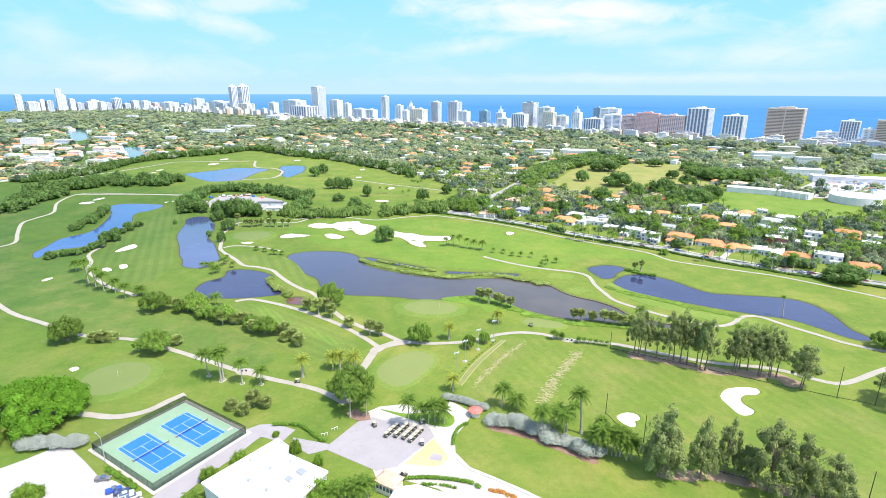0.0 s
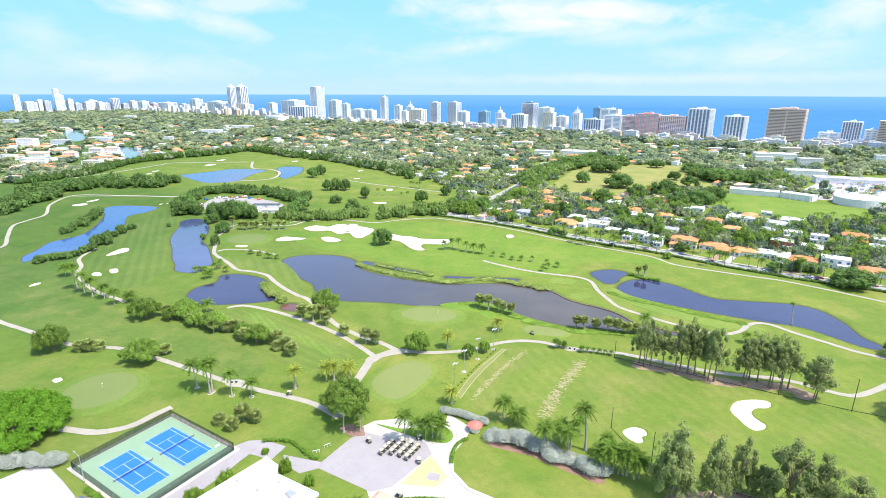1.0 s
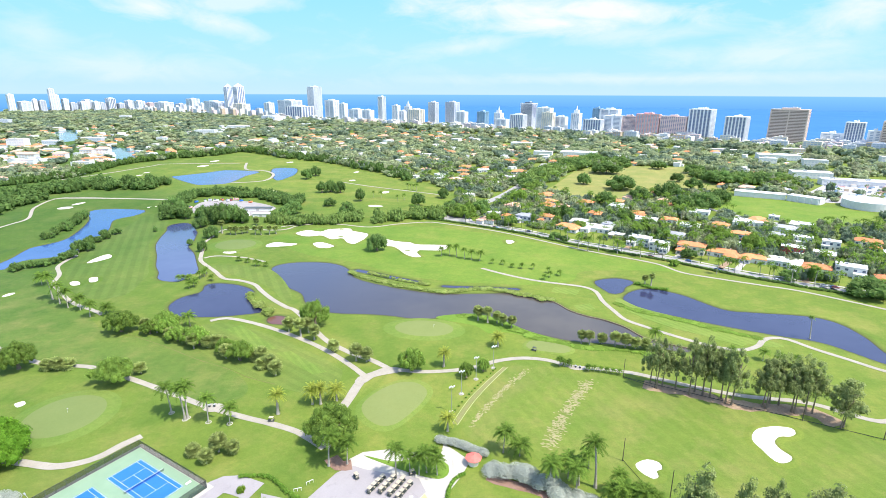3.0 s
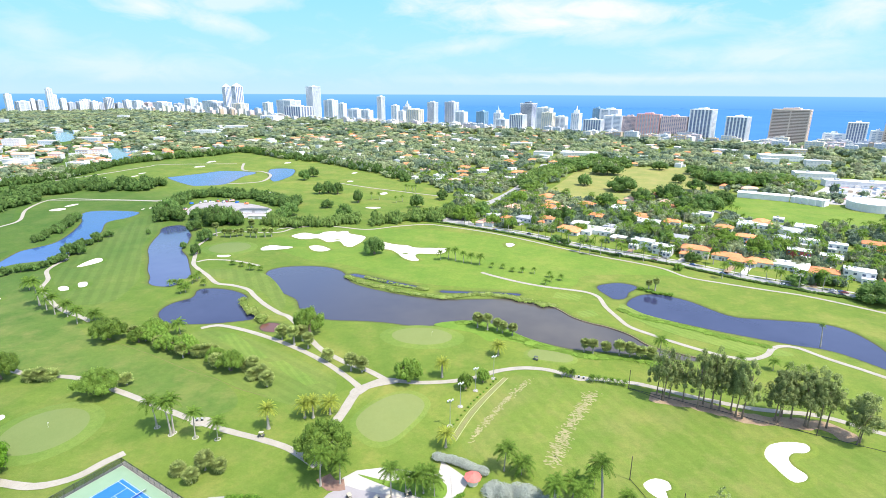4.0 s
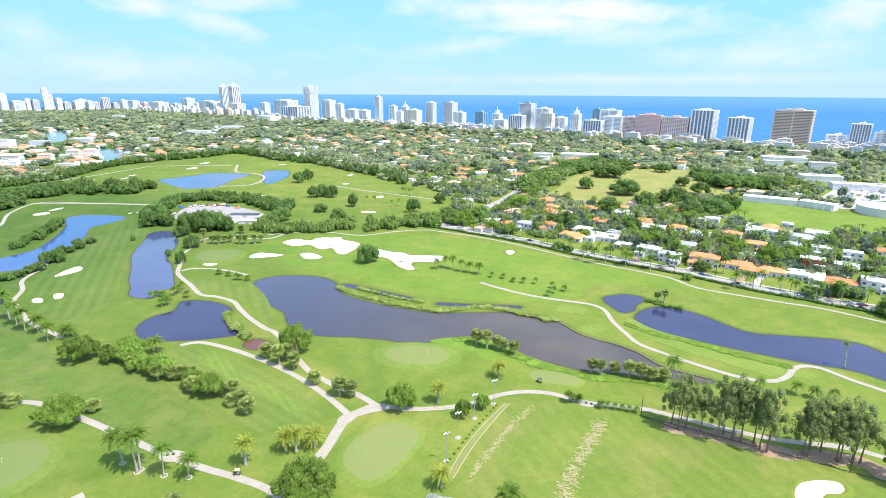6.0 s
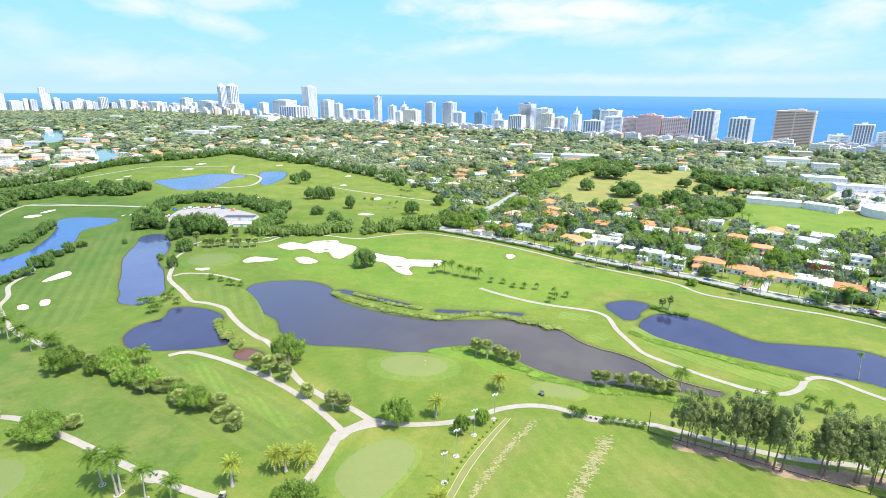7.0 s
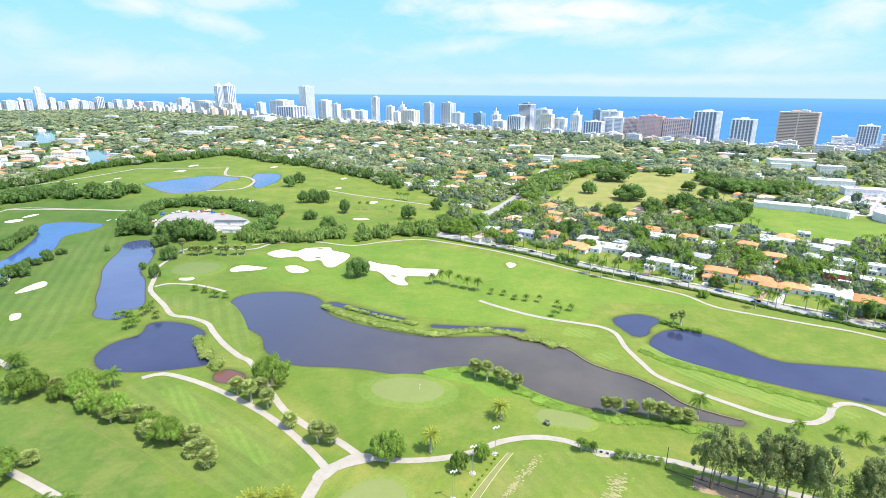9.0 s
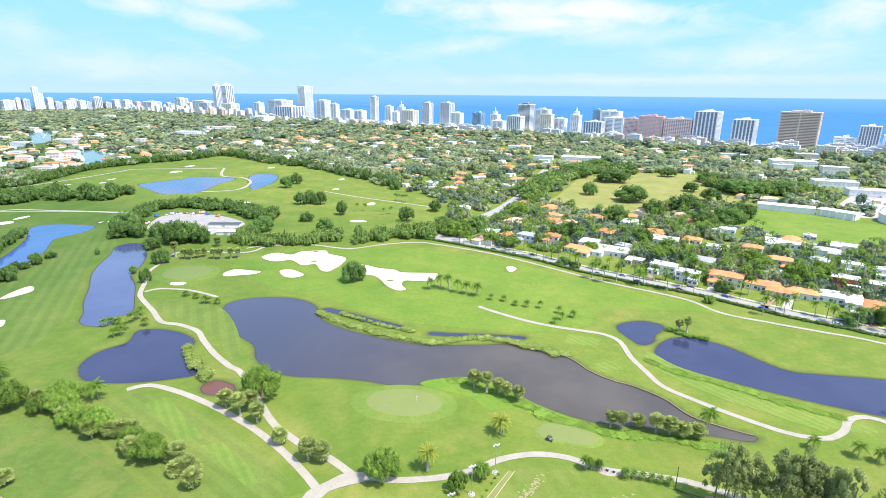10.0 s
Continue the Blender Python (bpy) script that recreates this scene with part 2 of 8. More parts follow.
M = {
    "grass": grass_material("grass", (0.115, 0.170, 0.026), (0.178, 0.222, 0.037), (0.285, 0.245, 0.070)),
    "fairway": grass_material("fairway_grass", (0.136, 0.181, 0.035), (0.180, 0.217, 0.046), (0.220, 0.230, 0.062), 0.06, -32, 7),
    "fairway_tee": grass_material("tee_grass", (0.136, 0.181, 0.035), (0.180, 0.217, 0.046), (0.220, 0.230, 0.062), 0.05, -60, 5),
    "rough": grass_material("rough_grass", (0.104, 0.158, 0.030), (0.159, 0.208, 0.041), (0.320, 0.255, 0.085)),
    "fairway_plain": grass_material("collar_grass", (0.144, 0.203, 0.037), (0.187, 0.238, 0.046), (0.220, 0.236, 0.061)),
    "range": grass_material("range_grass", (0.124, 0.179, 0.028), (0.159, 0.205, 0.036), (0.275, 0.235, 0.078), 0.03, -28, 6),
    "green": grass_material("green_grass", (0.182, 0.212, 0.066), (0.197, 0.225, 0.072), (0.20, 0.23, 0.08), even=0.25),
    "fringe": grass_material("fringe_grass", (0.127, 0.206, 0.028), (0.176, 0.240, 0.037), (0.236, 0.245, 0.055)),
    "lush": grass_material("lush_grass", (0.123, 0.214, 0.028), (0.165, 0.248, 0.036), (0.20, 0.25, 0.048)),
    "tee": grass_material("tee_stripes", (0.159, 0.222, 0.040), (0.185, 0.240, 0.046), (0.21, 0.24, 0.06), 0.055, -42, 3.2),
    "weed": surface("bank_weeds", (0.165, 0.285, 0.040), (0.250, 0.365, 0.062), 0.6, 4.0, 0.8, spec=0.1, leaf=0.4),
    "bulkhead": surface("tan_timber", (0.20, 0.15, 0.095), (0.30, 0.23, 0.15), 0.3, 4.0, 0.9, 0.2),
    "meadow": grass_material("meadow_grass", (0.218, 0.235, 0.061), (0.295, 0.265, 0.083), (0.340, 0.270, 0.110)),
    "soil": surface("bare_soil", (0.24, 0.15, 0.10), (0.38, 0.28, 0.17), 0.6, 5.0, 0.95, 0.3),
    "ditch": surface("damp_soil", (0.13, 0.125, 0.045), (0.20, 0.165, 0.065), 0.6, 5.0, 0.95, 0.3),
    "tee_track": surface("trodden_turf", (0.17, 0.185, 0.062), (0.235, 0.215, 0.09), 0.6, 5.0, 0.95, 0.2),
    "divot": surface("worn_turf", (0.230, 0.220, 0.088), (0.36, 0.31, 0.165), 0.8, 4.0, 0.95, 0.2),
    "sand": surface("bunker_sand", (0.56, 0.50, 0.42), (0.70, 0.645, 0.56), 0.7, 4.0, 0.95, 0.25),
    "path": surface("path_concrete", (0.30, 0.268, 0.215), (0.395, 0.352, 0.29), 0.5, 6.0, 0.9, 0.1, worn=(0.29, 0.26, 0.205)),
    "concrete": surface("pale_concrete", (0.40, 0.365, 0.315), (0.48, 0.445, 0.385), 0.6, 8.0, 0.9, 0.1),
    "asphalt": surface("worn_asphalt", (0.295, 0.268, 0.265), (0.345, 0.315, 0.312), 0.3, 7.0, 0.9, 0.15, worn=(0.27, 0.245, 0.245)),
    "street": surface("street_asphalt", (0.28, 0.265, 0.25), (0.36, 0.345, 0.325), 0.4, 10.0, 0.9, 0.1),
    "gravel": surface("gravel_lot", (0.27, 0.245, 0.235), (0.37, 0.34, 0.32), 0.5, 9.0, 0.95, 0.3),
    "lot": surface("pale_lot", (0.35, 0.33, 0.32), (0.43, 0.405, 0.39), 0.4, 9.0, 0.9, 0.1),
    "water": water_material("lake_water", (0.070, 0.060, 0.052), (0.098, 0.083, 0.067), sky_tint=(0.048, 0.052, 0.082)),
    "water_blue": water_material("pond_water", (0.030, 0.034, 0.074), (0.040, 0.045, 0.090)),
    # reflected sky is painted into the brighter blue of the western and far lakes
    "water_bright": water_material("bright_water", (0.030, 0.074, 0.225), (0.042, 0.092, 0.250)),
    # pale cloud reflection is painted into the channel's greyer base
    "water_grey": water_material("channel_water", (0.050, 0.066, 0.140), (0.066, 0.084, 0.160)),
    "water_teal": water_material("canal_water", (0.055, 0.165, 0.215), (0.075, 0.195, 0.245)),
    "glass_mid": surface("mid_glass", (0.17, 0.21, 0.32), (0.24, 0.28, 0.40), 3.0, 20.0, 0.2, spec=0.5),
    "mud_water": water_material("mud_water", (0.12, 0.05, 0.04), (0.15, 0.07, 0.05)),
    "sea": surface("sea_water", (0.044, 0.152, 0.365), (0.057, 0.175, 0.40), 30.0, 260.0, 0.9, spec=0.05),
    "beach": surface("beach_sand", (0.6, 0.52, 0.40), (0.72, 0.65, 0.52), 2.0, 30.0, 0.95),
    "sky": sky_material(),
    "bark": surface("bark", (0.16, 0.12, 0.085), (0.27, 0.21, 0.15), 0.3, 2.0, 0.95, 0.4),
    "palm_bark": surface("palm_bark", (0.30, 0.27, 0.22), (0.42, 0.38, 0.32), 0.25, 2.0, 0.9, 0.3),
    "leaf": surface("broad_leaves", (0.135, 0.228, 0.038), (0.260, 0.380, 0.066), 1.0, 4.0, 0.6, tint=0.3, spec=0.12, leaf=0.4),
    "ficus": surface("ficus_leaves", (0.100, 0.230, 0.018), (0.185, 0.340, 0.032), 1.0, 5.0, 0.7, spec=0.12, tint=0.1, leaf=0.4),
    "palm_leaf": surface("palm_fronds", (0.092, 0.170, 0.026), (0.175, 0.265, 0.044), 0.8, 3.0, 0.75, spec=0.05, tint=0.2, leaf=0.4),
    "date_leaf": surface("date_fronds", (0.215, 0.265, 0.036), (0.370, 0.400, 0.064), 0.8, 3.0, 0.55, tint=0.15, spec=0.12, leaf=0.4),
    "sabal_leaf": surface("fan_fronds", (0.205, 0.260, 0.068), (0.35, 0.40, 0.125), 0.8, 3.0, 0.6, spec=0.12, tint=0.2, leaf=0.35),
    "pine_leaf": surface("pine_foliage", (0.200, 0.250, 0.088), (0.325, 0.370, 0.140), 0.9, 3.0, 0.7, tint=0.15, spec=0.12, leaf=0.45),
    "silver": surface("silver_leaves", (0.34, 0.365, 0.30), (0.45, 0.47, 0.40), 0.7, 3.0, 0.7, spec=0.12, leaf=0.25),
    "hedge": surface("hedge_leaves", (0.116, 0.232, 0.028), (0.202, 0.341, 0.046), 0.5, 3.0, 0.6, spec=0.12, leaf=0.4),
    "reed": surface("reeds", (0.180, 0.285, 0.046), (0.400, 0.435, 0.140), 0.9, 4.0, 0.8, spec=0.12, leaf=0.4),
    "grove_light": surface("grove_leaves_light", (0.140, 0.225, 0.055), (0.265, 0.365, 0.098), 1.2, 6.0, 0.7, spec=0.1, leaf=0.45),
    "grove": surface("grove_leaves", (0.102, 0.186, 0.054), (0.216, 0.330, 0.086), 1.2, 6.0, 0.7, spec=0.1, tint=0.2, leaf=0.5),
    # leaf greens greyed and blued, with the haze of distance painted in
    "wood_a": surface("hazed_leaves_dark", (0.147, 0.216, 0.150), (0.288, 0.350, 0.215), 2.5, 30.0, 0.7, spec=0.12, leaf=0.5),
    "wood_b": surface("hazed_leaves_mid", (0.223, 0.300, 0.157), (0.407, 0.449, 0.229), 2.5, 30.0, 0.7, spec=0.12, leaf=0.5),
    "wood_c": surface("hazed_leaves_light", (0.313, 0.379, 0.193), (0.485, 0.514, 0.286), 2.5, 30.0, 0.7, spec=0.12, leaf=0.5),
    "wood_d": surface("hazed_leaves_olive", (0.240, 0.277, 0.157), (0.375, 0.394, 0.233), 2.5, 30.0, 0.7, spec=0.12, leaf=0.5),
    "white": surface("white_render", (0.62, 0.61, 0.59), (0.74, 0.73, 0.71), 1.5, 12.0, 0.8, tint=0.06),
    "tower_white": surface("white_tower_paint", (0.76, 0.75, 0.74), (0.84, 0.83, 0.82), 1.5, 12.0, 0.8, tint=0.05),
    "cream": surface("cream_render", (0.72, 0.65, 0.52), (0.79, 0.72, 0.60), 1.5, 12.0, 0.8, tint=0.06),
    "tan": surface("tan_render", (0.50, 0.38, 0.27), (0.58, 0.46, 0.34), 1.5, 12.0, 0.8, tint=0.08),
    "brown": surface("brown_concrete", (0.60, 0.47, 0.39), (0.68, 0.55, 0.46), 1.5, 12.0, 0.8),
    "pink": surface("pink_render", (0.74, 0.56, 0.52), (0.80, 0.62, 0.58), 1.5, 12.0, 0.8),
    "red": surface("red_render", (0.74, 0.40, 0.36), (0.80, 0.47, 0.42), 1.5, 12.0, 0.8),
    "grey": surface("grey_render", (0.50, 0.51, 0.55), (0.60, 0.61, 0.65), 1.5, 12.0, 0.8, tint=0.1),
    "glass": surface("window_glass", (0.07, 0.09, 0.14), (0.13, 0.16, 0.22), 3.0, 20.0, 0.15, spec=0.6),
    "glass_blue": surface("blue_glass", (0.22, 0.36, 0.47), (0.30, 0.44, 0.55), 3.0, 20.0, 0.15, spec=0.6),
    # glass lightened to put the haze over the far towers into its colour
    "glass_pale": surface("pale_glass", (0.40, 0.45, 0.53), (0.48, 0.53, 0.61), 3.0, 20.0, 0.25, spec=0.5),
    "tile": surface("clay_tiles", (0.60, 0.205, 0.085), (0.74, 0.295, 0.130), 0.4, 3.0, 0.85, 0.2, tint=0.18, worn=(0.42, 0.16, 0.07)),
    "tile_grey": surface("grey_tiles", (0.28, 0.28, 0.30), (0.38, 0.38, 0.40), 0.4, 3.0, 0.85, 0.2, tint=0.15),
    "hut_red": surface("hut_red", (0.66, 0.13, 0.10), (0.74, 0.19, 0.15), 0.6, 3.0, 0.8),
    "bush_leaf": surface("bush_leaves", (0.150, 0.270, 0.030), (0.270, 0.400, 0.055), 0.6, 3.0, 0.6, spec=0.12, tint=0.15, leaf=0.45),
    "pale_blue": surface("pale_blue_render", (0.42, 0.56, 0.70), (0.50, 0.63, 0.76), 1.0, 6.0, 0.85),
    "lilac": surface("lilac_render", (0.60, 0.58, 0.66), (0.68, 0.66, 0.73), 1.0, 6.0, 0.85),
    "maroon": surface("maroon_render", (0.30, 0.06, 0.06), (0.38, 0.09, 0.08), 1.0, 6.0, 0.85),
    "roof_white": surface("white_membrane", (0.60, 0.59, 0.58), (0.74, 0.73, 0.72), 0.8, 5.0, 0.75, worn=(0.58, 0.57, 0.55)),
    "court_green": surface("court_green", (0.20, 0.30, 0.19), (0.24, 0.34, 0.22), 0.4, 6.0, 0.85),
    "court_blue": surface("court_blue", (0.020, 0.135, 0.50), (0.028, 0.16, 0.56), 0.4, 6.0, 0.8),
    "pale_rope": surface("pale_rope", (0.38, 0.39, 0.18), (0.46, 0.46, 0.23), 0.2, 3.0, 0.9),
    "tile_pale": surface("pale_clay_tiles", (0.62, 0.34, 0.24), (0.72, 0.44, 0.33), 0.4, 3.0, 0.85, 0.2, worn=(0.52, 0.34, 0.22)),
    "tower_glass": surface("bronze_glass", (0.22, 0.16, 0.14), (0.30, 0.22, 0.19), 3.0, 20.0, 0.25, spec=0.5),
    "line": surface("line_paint", (0.72, 0.72, 0.72), (0.80, 0.80, 0.80), 0.2, 3.0, 0.8),
    "yellow": surface("yellow_paint", (0.60, 0.47, 0.16), (0.68, 0.55, 0.22), 0.3, 4.0, 0.85),
    "dark": surface("dark_metal", (0.045, 0.05, 0.045), (0.075, 0.08, 0.07), 0.3, 3.0, 0.6),
    "steel": surface("galvanised_steel", (0.45, 0.45, 0.44), (0.55, 0.55, 0.54), 0.3, 3.0, 0.45, metal=0.6),
    "pole": surface("dark_timber_pole", (0.07, 0.055, 0.04), (0.11, 0.09, 0.065), 0.3, 3.0, 0.9),
    "rubber": surface("tyre_rubber", (0.02, 0.02, 0.02), (0.035, 0.035, 0.035), 0.2, 2.0, 0.9),
    "cart_body": surface("cart_body", (0.05, 0.06, 0.055), (0.08, 0.09, 0.08), 0.3, 2.0, 0.4),
    "cart_roof": surface("cart_roof", (0.42, 0.36, 0.26), (0.50, 0.43, 0.32), 0.3, 2.0, 0.5),
    "orange_flowers": surface("orange_flowers", (0.55, 0.16, 0.03), (0.30, 0.22, 0.05), 0.3, 1.5, 0.8, leaf=0.2),
    "mulch": surface("mulch", (0.20, 0.11, 0.08), (0.30, 0.19, 0.14), 0.4, 3.0, 0.95, 0.3),
}


# ---- mesh helpers ----
from mathutils.geometry import tessellate_polygon


def mesh_tris(name, verts, tris, material, smooth=False):
    verts, tris = np.asarray(verts, np.float32).reshape(-1, 3), np.asarray(tris, np.int32).reshape(-1, 3)
    me = bpy.data.meshes.new(name)
    me.vertices.add(len(verts))
    me.vertices.foreach_set("co", verts.ravel())
    me.loops.add(tris.size)
    me.loops.foreach_set("vertex_index", tris.ravel())
    me.polygons.add(len(tris))
    me.polygons.foreach_set("loop_start", np.arange(0, tris.size, 3, dtype=np.int32))
    me.update(calc_edges=True)
    me.polygons.foreach_set("use_smooth", np.full(len(tris), smooth))
    me.materials.append(material)
    return me


def mesh_poly(name, verts, faces, material):
    me = bpy.data.meshes.new(name)
    me.from_pydata([tuple(map(float, v)) for v in verts], [], [tuple(int(i) for i in f) for f in faces])
    me.materials.append(material)
    return me


def part(name, data, material, parent, label=""):
    """One mesh object under a thing or under a part."""
    if isinstance(data, bmesh.types.BMesh):
        me = bpy.data.meshes.new(name)
        data.to_mesh(me)
        data.free()
        me.materials.append(material)
        data = me
    ob = new(name, data)
    ob.parent = parent
    return tagged(ob, label)


def thing(name, label, category, m=None, group="", kind=""):
    ob = new(name)
    if m is not None:
        ob.matrix_basis = m
    return tagged(ob, label, category, group, kind)


class Boxes:
    """Boxes joined into one mesh."""

    def __init__(self):
        self.v, self.f = [], []

    def add(self, x0, y0, z0, x1, y1, z1, taper=0.0):
        n, t = len(self.v), taper
        self.v += [(x0, y0, z0), (x1, y0, z0), (x1, y1, z0), (x0, y1, z0), (x0 + t, y0 + t, z1), (x1 - t, y0 + t, z1), (x1 - t, y1 - t, z1), (x0 + t, y1 - t, z1)]
        self.f += [tuple(n + i for i in q) for q in ((3, 2, 1, 0), (4, 5, 6, 7), (0, 1, 5, 4), (1, 2, 6, 5), (2, 3, 7, 6), (3, 0, 4, 7))]
        return self

    def quad(self, *pts):
        n = len(self.v)
        self.v += list(pts)
        self.f.append(tuple(range(n, n + len(pts))))
        return self

    def mesh(self, name, material):
        return mesh_poly(name, self.v, self.f, material)


def box_mesh(name, material, *dims, taper=0.0):
    return Boxes().add(*dims, taper=taper).mesh(name, material)


def tube(rings, sides=8, cap=True):
    """Verts and triangles of a tube through rings of (x, y, z, radius)."""
    v, f = [], []
    for x, y, z, r in rings:
        v += [(x + r * math.cos(2 * math.pi * k / sides), y + r * math.sin(2 * math.pi * k / sides), z) for k in range(sides)]
    for i in range(len(rings) - 1):
        for k in range(sides):
            a, b = i * sides + k, i * sides + (k + 1) % sides
            f += [(a, b, b + sides), (a, b + sides, a + sides)]
    if cap:
        top = (len(rings) - 1) * sides
        f += [(top, top + k, top + k + 1) for k in range(1, sides - 1)]
    return v, f


def spline(points, closed=False, step=2.0):
    """A smooth curve through control points, in steps of about that length."""
    p = [np.array(q, float) for q in points]
    n, out = len(p), []
    for i in range(n if closed else n - 1):
        if closed:
            a, b, c, d = p[i - 1], p[i], p[(i + 1) % n], p[(i + 2) % n]
        else:
            a, b, c, d = p[max(i - 1, 0)], p[i], p[i + 1], p[min(i + 2, n - 1)]
        k = max(2, int(np.linalg.norm(c - b) / step))
        for j in range(k):
            u = j / k
            out.append(0.5 * (2 * b + (c - a) * u + (2 * a - 5 * b + 4 * c - d) * u * u + (3 * b - a - 3 * c + d) * u**3))
    if not closed:
        out.append(p[-1])
    return np.array(out)


def ellipse(x, y, rx, ry, n=14):
    return [(x + rx * math.cos(2 * math.pi * k / n), y + ry * math.sin(2 * math.pi * k / n)) for k in range(n)]


def inside(pts, poly):
    pts, poly = np.asarray(pts, float), np.asarray(poly, float)
    x, y = pts[:, 0], pts[:, 1]
    hit = np.zeros(len(pts), bool)
    for (x0, y0), (x1, y1) in zip(poly, np.roll(poly, -1, 0)):
        if y0 != y1:
            hit ^= ((y0 > y) != (y1 > y)) & (x < (x1 - x0) * (y - y0) / (y1 - y0) + x0)
    return hit


def line_distance(pts, line, closed=False):
    pts, line = np.asarray(pts, float)[:, :2], np.asarray(line, float)
    best = np.full(len(pts), 1e9)
    ends = np.roll(line, -1, 0) if closed else line[1:]
    for a, b in zip(line, ends):
        ab = b - a
        u = np.clip(((pts - a) @ ab) / max(ab @ ab, 1e-9), 0, 1)
        best = np.minimum(best, np.hypot(*(pts - a - u[:, None] * ab).T))
    return best


def patch(name, outline, z, material, label, category="ground", kind="structure", step=2.0, smooth=True, lip=0.06):
    """A flat sheet with a thin edge."""
    c = spline(outline, True, step) if smooth else np.array(outline, float)
    if ((c[:, 0] * np.roll(c[:, 1], -1) - c[:, 1] * np.roll(c[:, 0], -1)).sum()) < 0:
        c = c[::-1]
    n = len(c)
    v = [(x, y, z) for x, y in c] + [(x, y, z - lip) for x, y in c]
    f = []
    for i, j, k in tessellate_polygon([[Vector((x, y, 0)) for x, y in c]]):
        up = (c[j][0] - c[i][0]) * (c[k][1] - c[i][1]) - (c[j][1] - c[i][1]) * (c[k][0] - c[i][0])
        f.append((i, j, k) if up > 0 else (i, k, j))
    for i in range(n):
        j = (i + 1) % n
        f += [(i, n + i, n + j), (i, n + j, j)]
    return tagged(new(name, mesh_tris(name, v, f, material)), label, category, kind=kind)


def ribbon(name, line, width, z, material, label, category="path", step=2.5, lip=0.06, wobble=0.0):
    """A path of that width along a smooth line."""
    c = spline(line, False, step)
    t = np.gradient(c, axis=0)
    t /= np.maximum(np.linalg.norm(t, axis=1, keepdims=True), 1e-6)
    nrm = np.stack([-t[:, 1], t[:, 0]], 1)
    w = np.full(len(c), width / 2)
    if wobble:
        w = w * (1 + wobble * np.sin(np.arange(len(c)) * 1.7) * np.cos(np.arange(len(c)) * 0.61))
    l, r = c + nrm * w[:, None], c - nrm * w[:, None]
    v = [(*p, z) for p in l] + [(*p, z) for p in r] + [(*p, z - lip) for p in l] + [(*p, z - lip) for p in r]
    n, f = len(c), []
    for i in range(n - 1):
        f += [(n + i, n + i + 1, i + 1, i), (i, i + 1, 2 * n + i + 1, 2 * n + i), (3 * n + i, 3 * n + i + 1, n + i + 1, n + i)]
    return tagged(new(name, mesh_poly(name, v, f, material)), label, category, kind="structure")


def mound(name, outline, rise, material, label, skirt=4.0, z=0.03, category="golf green"):
    """A raised, gently domed lawn with a sloping skirt."""
    c = spline(outline, True, 2.0)
    if ((c[:, 0] * np.roll(c[:, 1], -1) - c[:, 1] * np.roll(c[:, 0], -1)).sum()) < 0:
        c = c[::-1]
    mid, n = c.mean(0), len(c)
    rings = [(1 + skirt / max(np.linalg.norm(c - mid, axis=1).mean(), 1), z), (1.0, z + rise), (0.9, z + rise * 1.12), (0.6, z + rise * 1.2), (0.25, z + rise * 1.25)]
    v, f = [], []
    for s, zz in rings:
        v += [(*(mid + (p - mid) * s), zz) for p in c]
    for k in range(len(rings) - 1):
        for i in range(n):
            j = (i + 1) % n
            f.append((k * n + i, k * n + j, (k + 1) * n + j, (k + 1) * n + i))
    f.append(tuple((len(rings) - 1) * n + i for i in range(n)))
    me = mesh_poly(name, v, f, M["fairway_plain"])
    me.materials.append(material)
    for i, pl in enumerate(me.polygons):
        pl.material_index = 0 if i < n else 1
        pl.use_smooth = True
    return tagged(new(name, me), label, category, kind="structure")


def bunker(name, outline, label, rise=0.35):
    """Sand inside a raised grass lip."""
    c = spline(outline, True, 1.2)
    if ((c[:, 0] * np.roll(c[:, 1], -1) - c[:, 1] * np.roll(c[:, 0], -1)).sum()) < 0:
        c = c[::-1]
    patch(name, c, 0.08, M["sand"], label, "bunker", smooth=False)
    t = np.roll(c, -1, 0) - np.roll(c, 1, 0)
    t /= np.maximum(np.linalg.norm(t, axis=1, keepdims=True), 1e-6)
    out = np.stack([t[:, 1], -t[:, 0]], 1)
    n, v, f = len(c), [], []
    for o, z in ((-0.25, 0.085), (0.15, rise), (0.7, rise * 0.9), (2.6, 0.02)):
        v += [(*p, z) for p in c + out * o]
    for k in range(3):
        for i in range(n):
            j = (i + 1) % n
            f.append((k * n + j, k * n + i, (k + 1) * n + i, (k + 1) * n + j))
    me = mesh_poly("bunker_lip", v, f, M["grass"])
    for pl in me.polygons:
        pl.use_smooth = True
    tagged(new("bunker_lip", me), "mown grass lip round a sand bunker", "bunker", kind="structure")


# ---- plan ----
LAKE_MAIN = [(-114, 127), (-114, 136), (-104, 144), (-84, 147), (-70.2, 143), (-60.5, 134), (-53.6, 121), (-44.3, 113), (-26.5, 105), (-10.5, 100), (10.3, 96.7), (35.3, 100), (54.7, 103), (73.5, 96.2), (80.7, 89.9), (87.1, 80.2), (95.7, 73.5), (104, 69.6), (114, 61.2), (121, 49.9), (131, 44), (141, 39.6), (138, 36.5), (122, 39), (102, 40.5), (83.7, 41.6), (71.5, 46), (60.8, 50.9), (55.3, 56.4), (44.6, 63.9), (32.2, 67.9), (24.8, 66.9), (11, 59.4), (-1, 57.8), (-14, 59.9), (-29.3, 60.2), (-44.4, 59.2), (-56.4, 62.6), (-67.5, 71.7), (-75.5, 85.2), (-90.1, 96.2), (-105, 112)]
